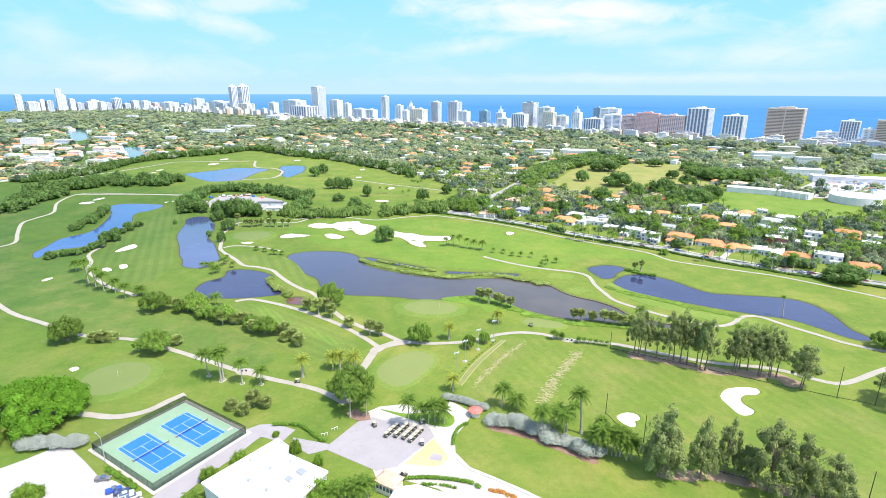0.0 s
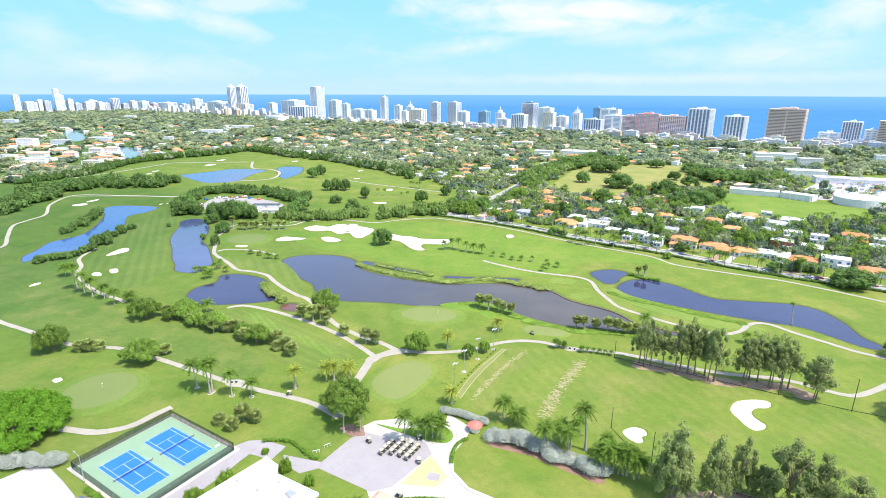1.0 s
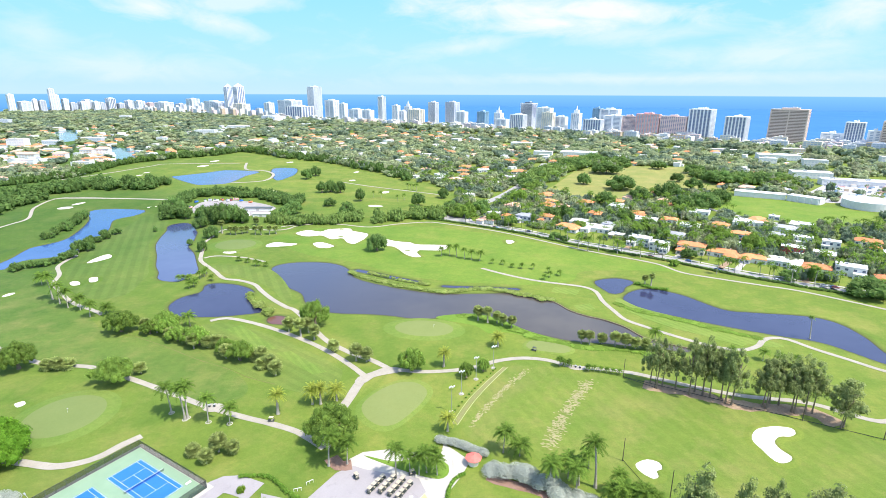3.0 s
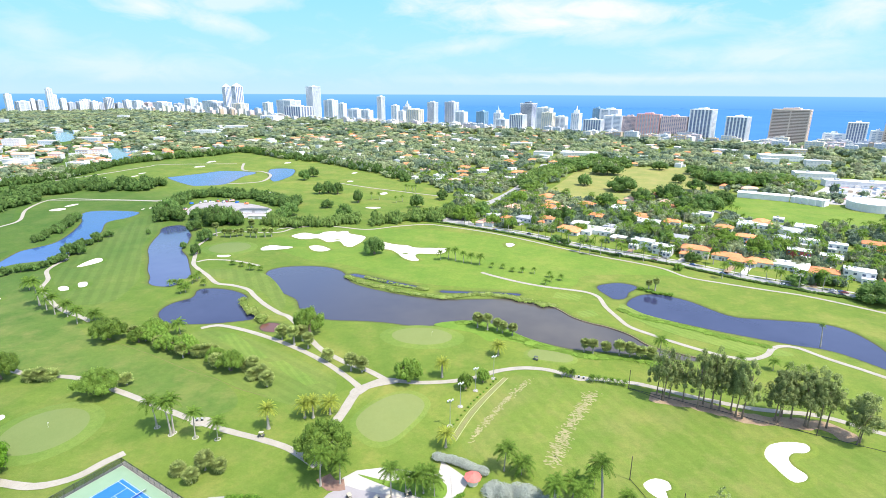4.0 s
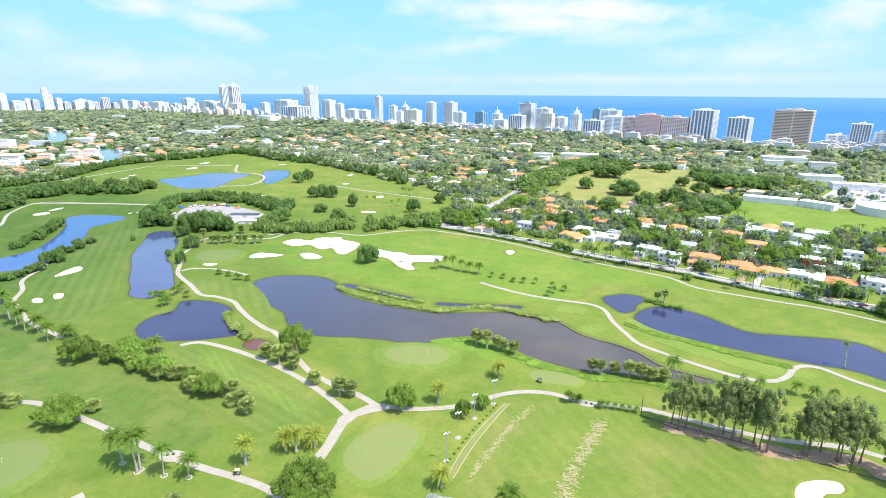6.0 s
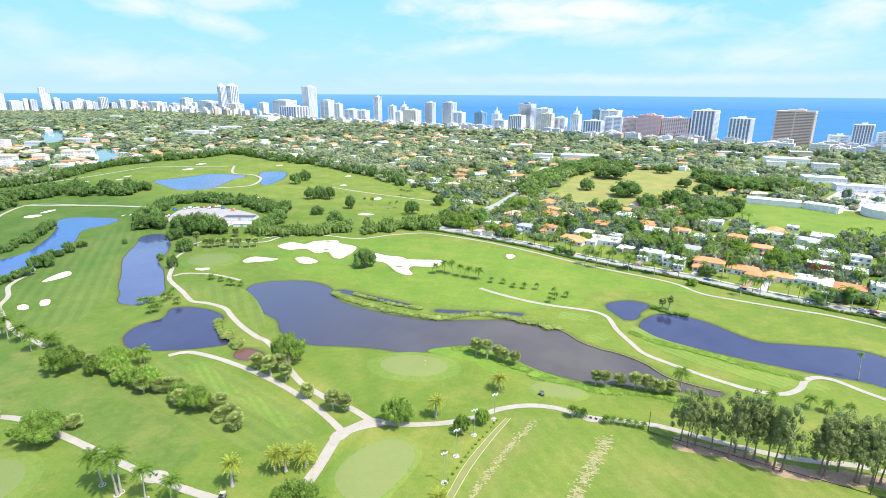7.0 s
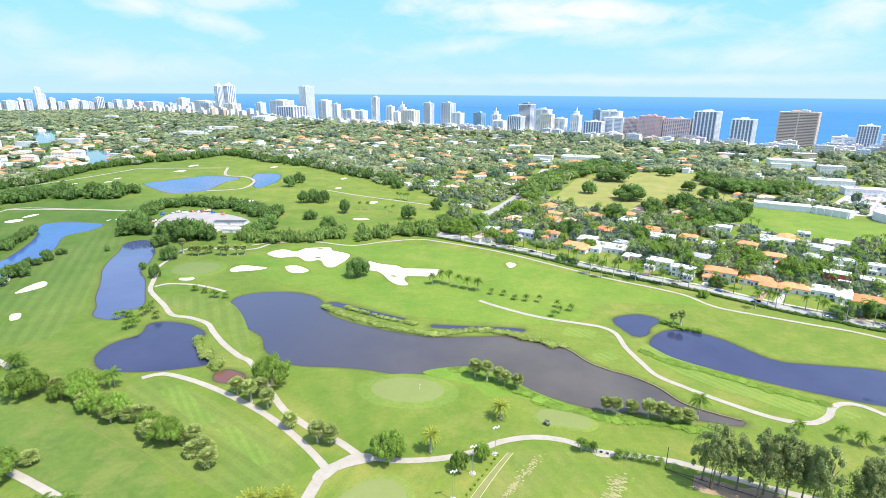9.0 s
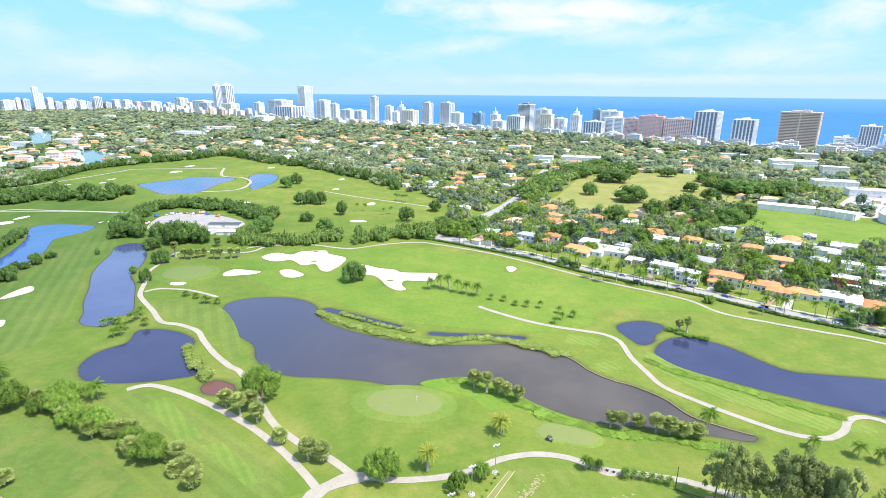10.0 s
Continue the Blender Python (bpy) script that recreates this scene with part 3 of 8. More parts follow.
LAKE_POND = [(-142, 52), (-145, 57.4), (-146, 64.8), (-144, 71.7), (-139, 77.8), (-140, 84.9), (-143, 92), (-136, 95.5), (-124, 94.6), (-113, 90), (-106, 83.7), (-105, 76.9), (-105, 72.8), (-100, 67.2), (-89.3, 59), (-87.3, 54.7), (-95.4, 50.3), (-107, 46), (-120, 43.4), (-133, 44.2)]
LAKE_CHANNEL = [(-182, 99.8), (-188, 110), (-199, 123), (-215, 147), (-232, 170), (-243, 191), (-253, 215), (-262, 231), (-261, 242), (-249, 244), (-226, 218), (-219, 206), (-210, 186), (-206, 173), (-190, 155), (-173, 131), (-164, 118), (-162, 110), (-167, 109), (-162, 97.6), (-168, 94.4), (-176, 95.6)]
LAKE_WEST = [(-381, 279), (-370, 293), (-330, 292), (-323, 269), (-329, 247), (-308, 213), (-298, 186), (-282, 147), (-287, 134), (-304, 119), (-298, 98), (-313, 111), (-317, 125), (-326, 150), (-322, 163), (-320, 179), (-333, 210), (-353, 244)]
LAKE_FAR = [(-437, 503), (-433, 521), (-414, 550), (-395, 581), (-339, 573), (-338, 529), (-331, 468), (-351, 451), (-371, 451)]
LAKE_FAR_EAST = [(-331, 611), (-297, 617), (-274, 560), (-271, 518), (-276, 498), (-304, 544)]
LAKE_SMALL = [(110, 135), (123, 141), (133, 137), (132, 131), (126, 124), (123, 115), (116, 111), (111, 120), (108, 128)]
LAKE_EAST = [(121, 103), (129, 117), (141, 123), (158, 115), (175, 94.2), (192, 91.5), (218, 90), (230, 82.5), (234, 66), (233, 47.1), (237, 37.9), (233, 33.5), (226, 36.6), (218, 46.5), (208, 56.5), (190, 62), (168, 70.1), (148, 79.2), (127, 91.1)]
CANAL_A = [(-835, 868), (-790, 862), (-728, 815), (-672, 748), (-612, 652), (-628, 630), (-719, 748)]
CANAL_B = [(-1290, 1225), (-1375, 1372), (-1200, 1215), (-1050, 1035), (-1040, 978), (-1150, 1090)]
REED_WATER_A = [(-56, 134), (-42.8, 129), (-26.2, 122), (-7.7, 115)]
REED_WATER_B = [(8.2, 110), (24.2, 110), (41.3, 111), (58.9, 111)]
MUD_POND = [(-79.8, 46.1), (-77.9, 50.9), (-70.4, 50), (-64.8, 46), (-65.7, 41.3), (-75.4, 40.6)]
PATH_WEST = [(-265, 27.8), (-227, 6.8), (-198, -3.3), (-161, -15.1), (-134, -15.6), (-109, -22.8), (-87.5, -30.2), (-66.9, -37.5), (-48.7, -42.5), (-37.5, -44.9), (-26.3, -47.9), (-19, -51.4), (-11, -56.5)]
PATH_RANGE = [(-4.7, -4.6), (2.9, 0.1), (14.3, 0.3), (28.1, 3.4), (39.1, 8.6), (47.5, 14.9), (59.1, 19.1), (70.7, 18.6), (81.7, 14.1), (98.3, 13), (109, 11.3), (121, 6.8), (133, 2.6), (147, -1.2), (159, -2.3), (169, -2.7), (177, -5.2), (184, -9.4), (193, -13.4), (202, -10.3), (219, 0.6), (236, 10.2)]
PATH_SOUTH_TEE = [(-109, 38.8), (-102, 43.3), (-86.3, 40), (-65.6, 31.6), (-45.1, 20.8), (-29.1, 9.9), (-17.3, 0.1), (-8.2, -8.6)]
PATH_MIDDLE = [(-185, 158), (-176, 141), (-168, 132), (-152, 118), (-137, 104), (-126, 102), (-112, 96.2), (-102, 85.7), (-89.7, 73.7), (-76.3, 63.1), (-67, 57), (-40.7, 26.8), (-30.1, 18.3), (-20.6, 12.3), (-10.4, 7.5), (0.7, -0.2)]
PATH_LINK = [(-2.4, -1.8), (-9.9, -8.8), (-11.7, -25.8), (-13, -39.4), (-11, -56.5)]
PATH_GREEN = [(-175, 144), (-170, 150), (-154, 151), (-141, 148), (-126, 142)]
PATH_NORTH = [(-185, 158), (-197, 180), (-201, 199), (-205, 221), (-195, 230), (-154, 232), (-144, 250), (-127, 260)]
PATH_EAST = [(32.5, 149), (42.5, 142), (58.2, 133), (73.1, 127), (90.2, 123), (99.9, 120), (106, 113), (108, 96.8), (112, 82.5), (116, 71.1), (125, 62.7), (135, 54.8), (145, 47.9), (153, 43.4), (160, 41.6), (167, 42), (175, 47.4), (180, 54), (186, 57.7), (193, 56.8), (201, 47.3), (211, 37.9), (220, 29.2), (230, 23.7), (245, 16.9)]
PATH_PERIMETER = [(-158, 243), (-140, 257), (-108, 260), (-77.5, 254), (-53.3, 269), (-28.3, 280), (-10.9, 277), (30, 260), (59.5, 242), (102, 211), (122, 198), (144, 186), (160, 175), (172, 158), (193, 148), (215, 139), (238, 129), (281, 96.3), (295, 79.7)]
PATH_PALMS = [(-173, 38.7), (-183, 43.7), (-196, 48.6), (-209, 55.7), (-231, 71.9), (-242, 81), (-251, 95.7), (-266, 111), (-272, 127), (-273, 135), (-284, 152), (-293, 186)]
PATH_FAR_WEST = [(-356, 117), (-353, 134), (-378, 162), (-406, 195), (-411, 216), (-416, 241), (-453, 288), (-467, 338), (-413, 345), (-334, 348)]
PATH_COURT = [(-132, -78.5), (-127, -77.9), (-118, -76.7), (-108, -77.1), (-96.8, -77.4), (-90.1, -74.8), (-85.4, -70.7), (-82.2, -63.9), (-78.8, -58.6)]
PATH_FAR_LAKE = [(-472, 332), (-395, 344), (-344, 345)]
PATH_FAR_HILL = [(-407, 669), (-369, 593), (-332, 581), (-302, 545), (-292, 490), (-327, 467)]
PATH_FAR_EAST = [(-179, 494), (-132, 467), (-80.5, 443), (-33.4, 422)]
PATH_FAR_EDGE = [(-575, 453), (-554, 529), (-542, 605), (-530, 635), (-416, 662)]
STREET = [(-51, 302), (-14.9, 296), (25, 277), (61.1, 258), (89.3, 238), (107, 225), (136, 209), (170, 191), (191, 176), (213, 161), (235, 150), (246, 143), (296, 121), (312, 104)]
AVENUE = [(-11.8, 291), (-3.3, 323), (14.3, 366), (38, 417), (59.8, 490), (79.5, 573), (109, 741)]
LANE = [(261, 397), (271, 369), (297, 333), (339, 294)]
BUNKER_A = [(-253, 122), (-255, 132), (-254, 142), (-249, 142), (-244, 135), (-246, 127), (-250, 121)]
BUNKER_B = [(-232, 82.4), (-231, 86), (-226, 84.5), (-222, 79.4), (-226, 77.7)]
BUNKER_C = [(-226, 92), (-222, 94.9), (-216, 87.5), (-219, 84.6)]
BUNKER_BIG_WEST = [(-136, 224), (-129, 235), (-116, 232), (-111, 241), (-93.8, 246), (-87.9, 238), (-72.3, 230), (-70.5, 215), (-72.3, 205), (-74.9, 197), (-81.7, 200), (-89.7, 212), (-97.8, 208), (-110, 218), (-120, 214), (-128, 216)]
BUNKER_BIG_EAST = [(-56.7, 216), (-41.8, 210), (-30.4, 208), (-23.7, 203), (-7.9, 204), (2.1, 203), (-0.3, 189), (-10.3, 187), (-18.7, 186), (-19, 179), (-14.8, 170), (-20.2, 168), (-28.3, 175), (-35.2, 186), (-41.3, 193), (-51.4, 197)]
BUNKER_D = [(-145, 184), (-141, 193), (-129, 192), (-121, 191), (-123, 185), (-134, 180), (-141, 178)]
BUNKER_E = [(-109, 194), (-102, 198), (-89.3, 189), (-92.8, 182), (-101, 183)]
BUNKER_F = [(-169, 160), (-167, 166), (-159, 163), (-159, 158), (-165, 157)]
BUNKER_G = [(48.3, 225), (52.9, 227), (55.9, 222), (51.9, 214), (49.3, 217)]
BUNKER_RANGE = [(141, -29), (145, -24.3), (152, -21.8), (158, -22.3), (158, -25.7), (155, -28.1), (151, -28.7), (148, -32), (148, -35.8), (150, -39.7), (148, -42.8), (144, -44), (142, -41.2), (141, -36.8), (140, -33)]
BUNKER_PINE = [(95.3, -50.8), (99.9, -47.5), (104, -48.8), (104, -52.3), (102, -53.4), (102, -56), (99.8, -57.5), (96.5, -54.9)]
BUNKER_H = [(-143, -46.4), (-141, -43.8), (-138, -45.8), (-139, -48.7)]
FAR_BUNKERS = [(-244.3, 412.0, 9.9, 9.0), (-458.2, 618.2, 10.9, 14.8), (-473.4, 680.7, 8.3, 17.0), (-501.7, 536.6, 5.3, 10.3), (-332.7, 305.2, 2.9, 5.9), (-329.0, 308.9, 2.9, 6.0), (-324.3, 312.7, 2.9, 6.0), (-421.6, 310.6, 5.4, 12.2), (-418.5, 288.8, 9.9, 10.1), (-335.6, 686.7, 7.5, 12.6), (-493.7, 509.3, 4.8, 9.7), (-526.3, 485.8, 4.6, 9.4)]
ROUGH_BUNKERS = [(-251.6, 58.1, 3.4, 5.4)]
FAR_BUNKERS2 = [(-187.0, 589.1, 5.4, 11.7), (-170.4, 512.0, 6.5, 7.6), (-103.0, 428.4, 6.3, 11.4), (-94.9, 345.6, 11.8, 6.4)]
GREENS = [(-116.1, -51.3, 13.8, 14.2)]
GREENS2 = [(8.0, 44.4, 15.6, 9.7)]
GREENS3 = [(-169.4, 180.9, 16.1, 14.7)]
PUTTING_GREEN = [(-5, -28.7), (-1.4, -18.5), (5.8, -10.6), (13.2, -9.6), (18.7, -14.7), (18.8, -22.1), (14.7, -33), (10.3, -40.1), (4.9, -41.4), (-2, -36.3)]
TEE = [(62, 28.9), (64.6, 37.5), (81.3, 33.5), (79.1, 26.1)]
GOLF_EDGE = [(-598, 411), (-569, 475), (-593, 613), (-564, 707), (-519, 771), (-496, 828), (-364, 739), (-263, 684), (-163, 594), (-98.5, 524), (-40.1, 475), (-11.8, 401), (-22.3, 312)]
MEADOW = [(91, 457), (112, 520), (143, 625), (157, 675), (193, 694), (243, 722), (316, 727), (354, 706), (366, 622), (345, 547), (305, 492), (283, 509), (235, 457), (202, 452), (166, 413), (139, 422), (115, 439)]
SCHOOL_FIELD = [(257, 380), (318, 466), (369, 443), (391, 418), (428, 385), (398, 330), (340, 318), (300, 345)]
PARKING = [(-275, 289), (-293, 338), (-270, 352), (-238, 348), (-204, 328), (-196, 310), (-208, 282), (-221, 280), (-245, 287)]
BELT_A = [(-531, 363), (-498, 401), (-446, 415), (-408, 424)]
BELT_B = [(-277, 265), (-308, 315), (-319, 365), (-295, 389), (-235, 374), (-184, 342)]
BELT_C = [(-241, 259), (-218, 255), (-205, 264)]
BELT_D = [(-176, 261), (-145, 258), (-119, 265), (-94.8, 279)]
BELT_E = [(-75.4, 280), (-49, 293), (-16.5, 307), (-2.4, 315)]
BELT_F = [(-283, 150), (-284, 164), (-289, 182), (-290, 198)]
BELT_G = [(-344, 209), (-355, 232), (-374, 262)]
BELT_H = [(-462, 229), (-484, 278), (-487, 310), (-512, 371)]
CLUB_LOT = [(-8.8, -81.9), (-2.8, -67.9), (1.7, -63.9), (6.1, -65.1), (24.4, -66.9), (27.7, -72.7), (17.4, -90.2), (11.1, -93.2), (-8.7, -85), (-14.1, -88.2), (-21.3, -84.2), (-23.1, -80)]
CLUB_APRON = [(-0.7, -60.8), (3, -56.7), (11.9, -53.9), (29.9, -55), (30.2, -48.5), (34.7, -51.7), (40.3, -56.4), (37.9, -64.3), (34.8, -71.8), (36.1, -80.4), (41.6, -87.1), (50.4, -91), (60.3, -95.7), (69.5, -101), (44.6, -106), (32.6, -98.6), (20.4, -96.1), (11.9, -96.5), (6.8, -86.9), (2.1, -72.9)]
ISLAND_BED = [(3.9, -58.4), (14.2, -60.1), (21.1, -58.3), (31.2, -57.5), (33.8, -62.4), (32.2, -65.9), (28.3, -66.4), (20.1, -64.5), (9.2, -60.7)]
PAINT = [(19.8, -88.6), (27.4, -73.5), (34.2, -83.4), (31.2, -88.4)]
PAINT_DARK = [(27.3, -85.4), (28.1, -81.9), (31.9, -82.4), (31.8, -85.8)]
CLUB_ROOF = [(-37.9, -113), (-24.2, -89.6), (-18.8, -92.9), (-17.7, -96.5), (-1.6, -103), (-5.9, -116), (-27, -119)]
WEST_LOT = [(-115, -112), (-113, -109), (-108, -103), (-104, -96.9), (-97.9, -96.2), (-87.3, -102), (-77.4, -108), (-70.7, -109), (-55.6, -115), (-67.5, -128), (-104, -133)]
COURT_ROAD = [(-25.1, -79.5), (-36.8, -77.9), (-42.2, -90.4), (-47.3, -104), (-51.1, -117)]
VEHICLES = [(-74.9, -109.1, 2.5, 1.1), (-67.8, -113.2, 2.4, 1.0), (-64.8, -113.6, 2.4, 1.0), (-62.7, -114.4, 2.4, 1.0), (-59.9, -114.9, 2.4, 1.0)]
CARTS = [(10.4, -75.0, 0.9, 0.8), (11.7, -69.8, 1.0, 0.8), (14.1, -74.5, 0.9, 0.8), (14.8, -70.5, 1.0, 0.8), (17.0, -75.3, 0.9, 0.8), (17.4, -71.7, 1.0, 0.8), (19.4, -76.8, 0.9, 0.7), (20.4, -72.9, 0.9, 0.8), (23.9, -77.7, 0.9, 0.7), (4.3, -69.4, 1.0, 0.8), (22.0, -65.5, 1.0, 0.8), (20.6, -94.2, 0.8, 0.6), (-36.3, -43.9, 1.1, 1.1)]
BROADLEAF = [(-127.2, -82.9, 22.5, 23.4), (-165.9, -20.9, 13.8, 10.9), (-115.5, -25.9, 12.0, 11.6), (-9.2, -53.0, 16.0, 10.6), (9.4, 1.0, 12.0, 6.9), (34.3, -1.9, 8.0, 3.9), (41.4, 4.6, 6.9, 3.2), (-51.8, 181.8, 15.7, 9.1), (-50.5, 41.5, 15.7, 9.1), (-147.1, 20.3, 12.3, 11.3), (-130.6, 19.8, 8.4, 6.5), (-125.7, 25.9, 11.2, 8.7), (-112.4, 14.6, 8.2, 6.9), (-98.9, 11.5, 11.2, 7.3), (-71.1, -0.6, 10.7, 8.3), (-121.0, 20.5, 10.2, 7.4), (-104.5, 13.0, 9.6, 6.6), (-81.5, 5.0, 8.6, 6.0)]
SABAL_A = [(-152.3, -19.8, 5.3, 3.8), (-147.7, -19.8, 6.2, 4.1), (-143.5, -18.0, 5.1, 3.7), (-54.1, -65.8, 4.5, 2.8), (-47.6, -69.0, 5.4, 2.7), (-46.6, -63.0, 7.2, 3.4), (-41.4, -63.3, 5.2, 2.7), (-108.8, -17.6, 5.5, 2.9), (-91.2, 10.1, 6.2, 5.0), (-86.0, 10.8, 6.3, 4.5), (-64.0, 0.4, 5.4, 4.6), (-57.8, -6.0, 5.3, 4.2), (-52.6, -5.3, 5.3, 4.0), (-50.5, 31.8, 8.7, 4.7), (-78.7, 0.6, 7.2, 4.5), (35.5, 59.1, 8.5, 3.2), (40.9, 56.3, 9.4, 2.9), (46.0, 56.1, 7.3, 2.7), (48.8, 53.9, 6.9, 2.7), (53.8, 51.3, 7.2, 2.7), (88.2, 38.5, 7.1, 2.5), (92.1, 37.6, 7.5, 2.7), (98.5, 40.0, 5.7, 2.8), (104.3, 37.4, 7.9, 3.1)]
SABAL_B = [(109.0, 36.3, 7.8, 3.1), (113.6, 35.2, 6.6, 3.1), (118.6, 35.6, 6.3, 3.1), (-31.0, 13.6, 6.2, 3.1), (-17.7, 6.2, 8.8, 4.7), (-12.7, 6.0, 7.3, 4.2), (-61.2, 31.9, 7.9, 4.3), (-52.9, 27.3, 10.1, 4.9), (-44.6, 24.3, 8.6, 4.3)]
SABAL_ROW = [(-137.1, 24.9, 6.2, 2.9), (-116.1, 15.1, 6.9, 3.5), (-99.3, 7.6, 7.6, 3.3), (-93.1, 9.1, 6.5, 3.1), (-88.5, 9.7, 7.2, 2.9), (-79.6, 3.5, 6.2, 3.5), (-72.2, -0.0, 6.9, 3.3), (-60.5, -0.2, 7.6, 3.1), (-54.0, -5.0, 6.5, 2.9), (-49.1, -11.2, 7.2, 3.5), (-106.0, 12.2, 6.2, 3.3), (-128.1, 21.4, 6.9, 3.1)]
SABAL = SABAL_A + SABAL_B + SABAL_ROW
COCONUT_A = [(-77.0, -43.7, 15.0, 3.8), (-69.2, -47.1, 17.2, 4.0), (-68.9, -45.9, 17.0, 3.8), (-59.5, -47.5, 13.1, 3.4), (-51.1, -47.3, 10.0, 3.4), (-6.4, -65.0, 15.7, 3.8), (-0.5, -63.4, 12.5, 3.2), (17.0, -67.8, 14.9, 3.5), (20.9, -63.7, 8.8, 3.1), (26.5, -64.1, 11.2, 3.3), (30.1, -64.8, 9.2, 3.3), (24.2, -65.3, 9.0, 2.9), (28.3, -62.2, 9.6, 2.9), (51.3, -50.5, 12.0, 3.9), (56.9, -51.6, 8.9, 4.1), (65.7, -67.1, 14.0, 3.5), (72.3, -60.7, 11.5, 3.6), (80.5, -63.7, 20.2, 3.8), (79.6, -54.8, 9.0, 3.2), (75.4, -63.5, 10.9, 3.1), (84.3, -74.9, 11.4, 3.6), (88.0, -74.4, 11.9, 3.5), (91.0, -74.8, 12.8, 3.7), (94.2, -76.4, 12.2, 4.1)]
COCONUT_B = [(87.1, -65.8, 10.7, 2.9), (-218.7, 55.1, 19.5, 4.4), (-209.1, 49.7, 15.4, 4.3), (-199.5, 44.8, 14.2, 4.4), (-190.0, 42.8, 11.3, 4.1), (-177.3, 34.9, 11.6, 3.9), (-245.8, 76.2, 11.1, 4.8), (-171.3, 40.4, 8.4, 4.3), (-115.9, 31.3, 10.1, 4.1), (0.5, 173.8, 8.8, 2.9), (6.4, 176.9, 10.6, 3.3), (12.1, 173.1, 11.6, 3.2), (18.3, 169.4, 10.0, 2.9), (23.9, 167.5, 9.6, 3.2), (30.0, 165.8, 10.0, 3.5), (39.3, 160.7, 4.9, 1.9), (47.0, 159.7, 4.6, 2.0), (54.1, 153.8, 4.3, 2.1), (60.7, 152.4, 5.0, 2.0), (68.8, 151.5, 5.4, 1.8), (78.7, 145.0, 5.3, 1.9), (75.1, 130.6, 4.8, 1.9), (79.1, 136.2, 5.3, 1.9), (85.7, 140.6, 5.2, 2.1)]
COCONUT_C = [(75.8, 13.1, 6.2, 1.8), (77.9, 14.7, 3.5, 1.7), (80.4, 14.3, 3.6, 1.7), (88.3, 10.7, 4.2, 1.7), (204.8, 59.8, 13.0, 1.5), (123.2, 38.8, 11.8, 3.6), (157.6, 34.6, 6.1, 2.4), (170.5, 31.6, 7.2, 2.6), (176.3, 29.9, 6.5, 2.5), (182.5, 27.5, 7.0, 2.4)]
COCONUT = COCONUT_A + COCONUT_B + COCONUT_C
DATE = [(-35.8, -38.8, 11.8, 2.9), (-25.0, -30.6, 9.9, 3.2), (-21.8, -30.1, 10.3, 2.9), (-16.1, -27.1, 9.1, 3.4), (30.7, -41.0, 9.0, 2.9), (23.3, 6.3, 10.2, 2.9), (47.2, 29.2, 9.0, 3.2)]
PINE = [(113.1, 3.7, 20.9, 4.1), (114.7, -0.1, 23.8, 4.1), (117.5, 1.6, 20.6, 3.8), (122.8, 1.0, 20.5, 4.6), (126.9, -3.7, 25.2, 4.6), (130.0, -0.7, 22.2, 4.7), (132.4, -3.0, 27.0, 4.6), (135.0, -3.9, 23.8, 4.6), (139.1, -4.6, 23.0, 4.6), (139.4, -8.2, 23.9, 4.1), (141.4, -9.2, 25.7, 4.6), (153.3, -8.8, 21.8, 4.7), (157.1, -5.9, 23.2, 4.2), (154.2, -9.9, 21.1, 4.7), (160.2, -6.7, 22.4, 4.7), (162.9, -11.1, 24.4, 4.7), (163.5, -12.1, 22.5, 4.1), (167.6, -11.6, 24.9, 4.7), (170.4, -11.2, 22.5, 4.2), (177.4, -19.1, 20.5, 5.8), (175.8, -20.4, 17.6, 4.1)]
EDGE_PINES = [(207.8, -24.4, 15.6, 5.6), (206.7, -31.5, 19.1, 6.1)]
EDGE_TREE = [(235.8, 25.1, 9.2, 7.3)]
CASUARINA = [(103.7, -83.0, 23.9, 7.5), (105.5, -82.2, 18.8, 5.0), (116.0, -82.7, 21.2, 4.9), (125.5, -79.0, 19.0, 4.7), (130.5, -80.8, 11.8, 4.2), (135.4, -86.2, 23.8, 8.3), (143.6, -88.3, 20.9, 6.3), (151.9, -89.7, 16.5, 6.4)]
POLES_NEAR = [(91.6, -49.5, 4.6, 0.2), (100.5, -71.4, 14.9, 0.2), (124.6, -79.1, 13.9, 0.2), (136.9, -82.7, 8.5, 0.2), (148.9, -86.7, 7.1, 0.2), (164.2, -86.1, 10.8, 0.2)]
POLES_FAR = [(114.1, -0.1, 9.4, 0.3), (102.6, 7.1, 8.1, 0.3), (164.2, -16.9, 12.9, 0.3), (187.4, -25.6, 14.5, 0.3), (199.6, -29.3, 14.4, 0.3)]
LAMPS = [(45.7, 8.0, 10.7, 0.3), (38.6, -2.8, 10.4, 0.3), (33.4, -15.3, 10.4, 0.2), (30.8, -28.7, 11.1, 0.2)]
COURT_LAMP = [(-80.3, -101.4, 11.0, 0.2)]
SILVER_HEDGE = [(28.5, -47.8), (34.5, -48.9), (39.9, -51), (44.7, -53.2)]
SILVER_SHRUBS = [(40.7, -62.3), (47.5, -60.6), (54.4, -63), (61.1, -64.6), (67.6, -67.6), (73.8, -70.6), (81.1, -74.7), (85.7, -75.5)]
WEST_HEDGE = [(-115, -97.7), (-109, -96.9), (-102, -95.6), (-96.3, -94.5)]
LOW_HEDGE = [(34.8, -76.3), (34.7, -71.1), (36.1, -66.2), (38.8, -63.4)]
LOW_HEDGE2 = [(20.4, -96.1), (27, -94.6), (35.4, -94.2), (43, -95), (45.2, -96.5)]
BROWN_STRIP = [(109, -0.5), (116, -2.9), (129, -5.9), (141, -11.5), (157, -12.9), (170, -13.6), (175, -21.6)]
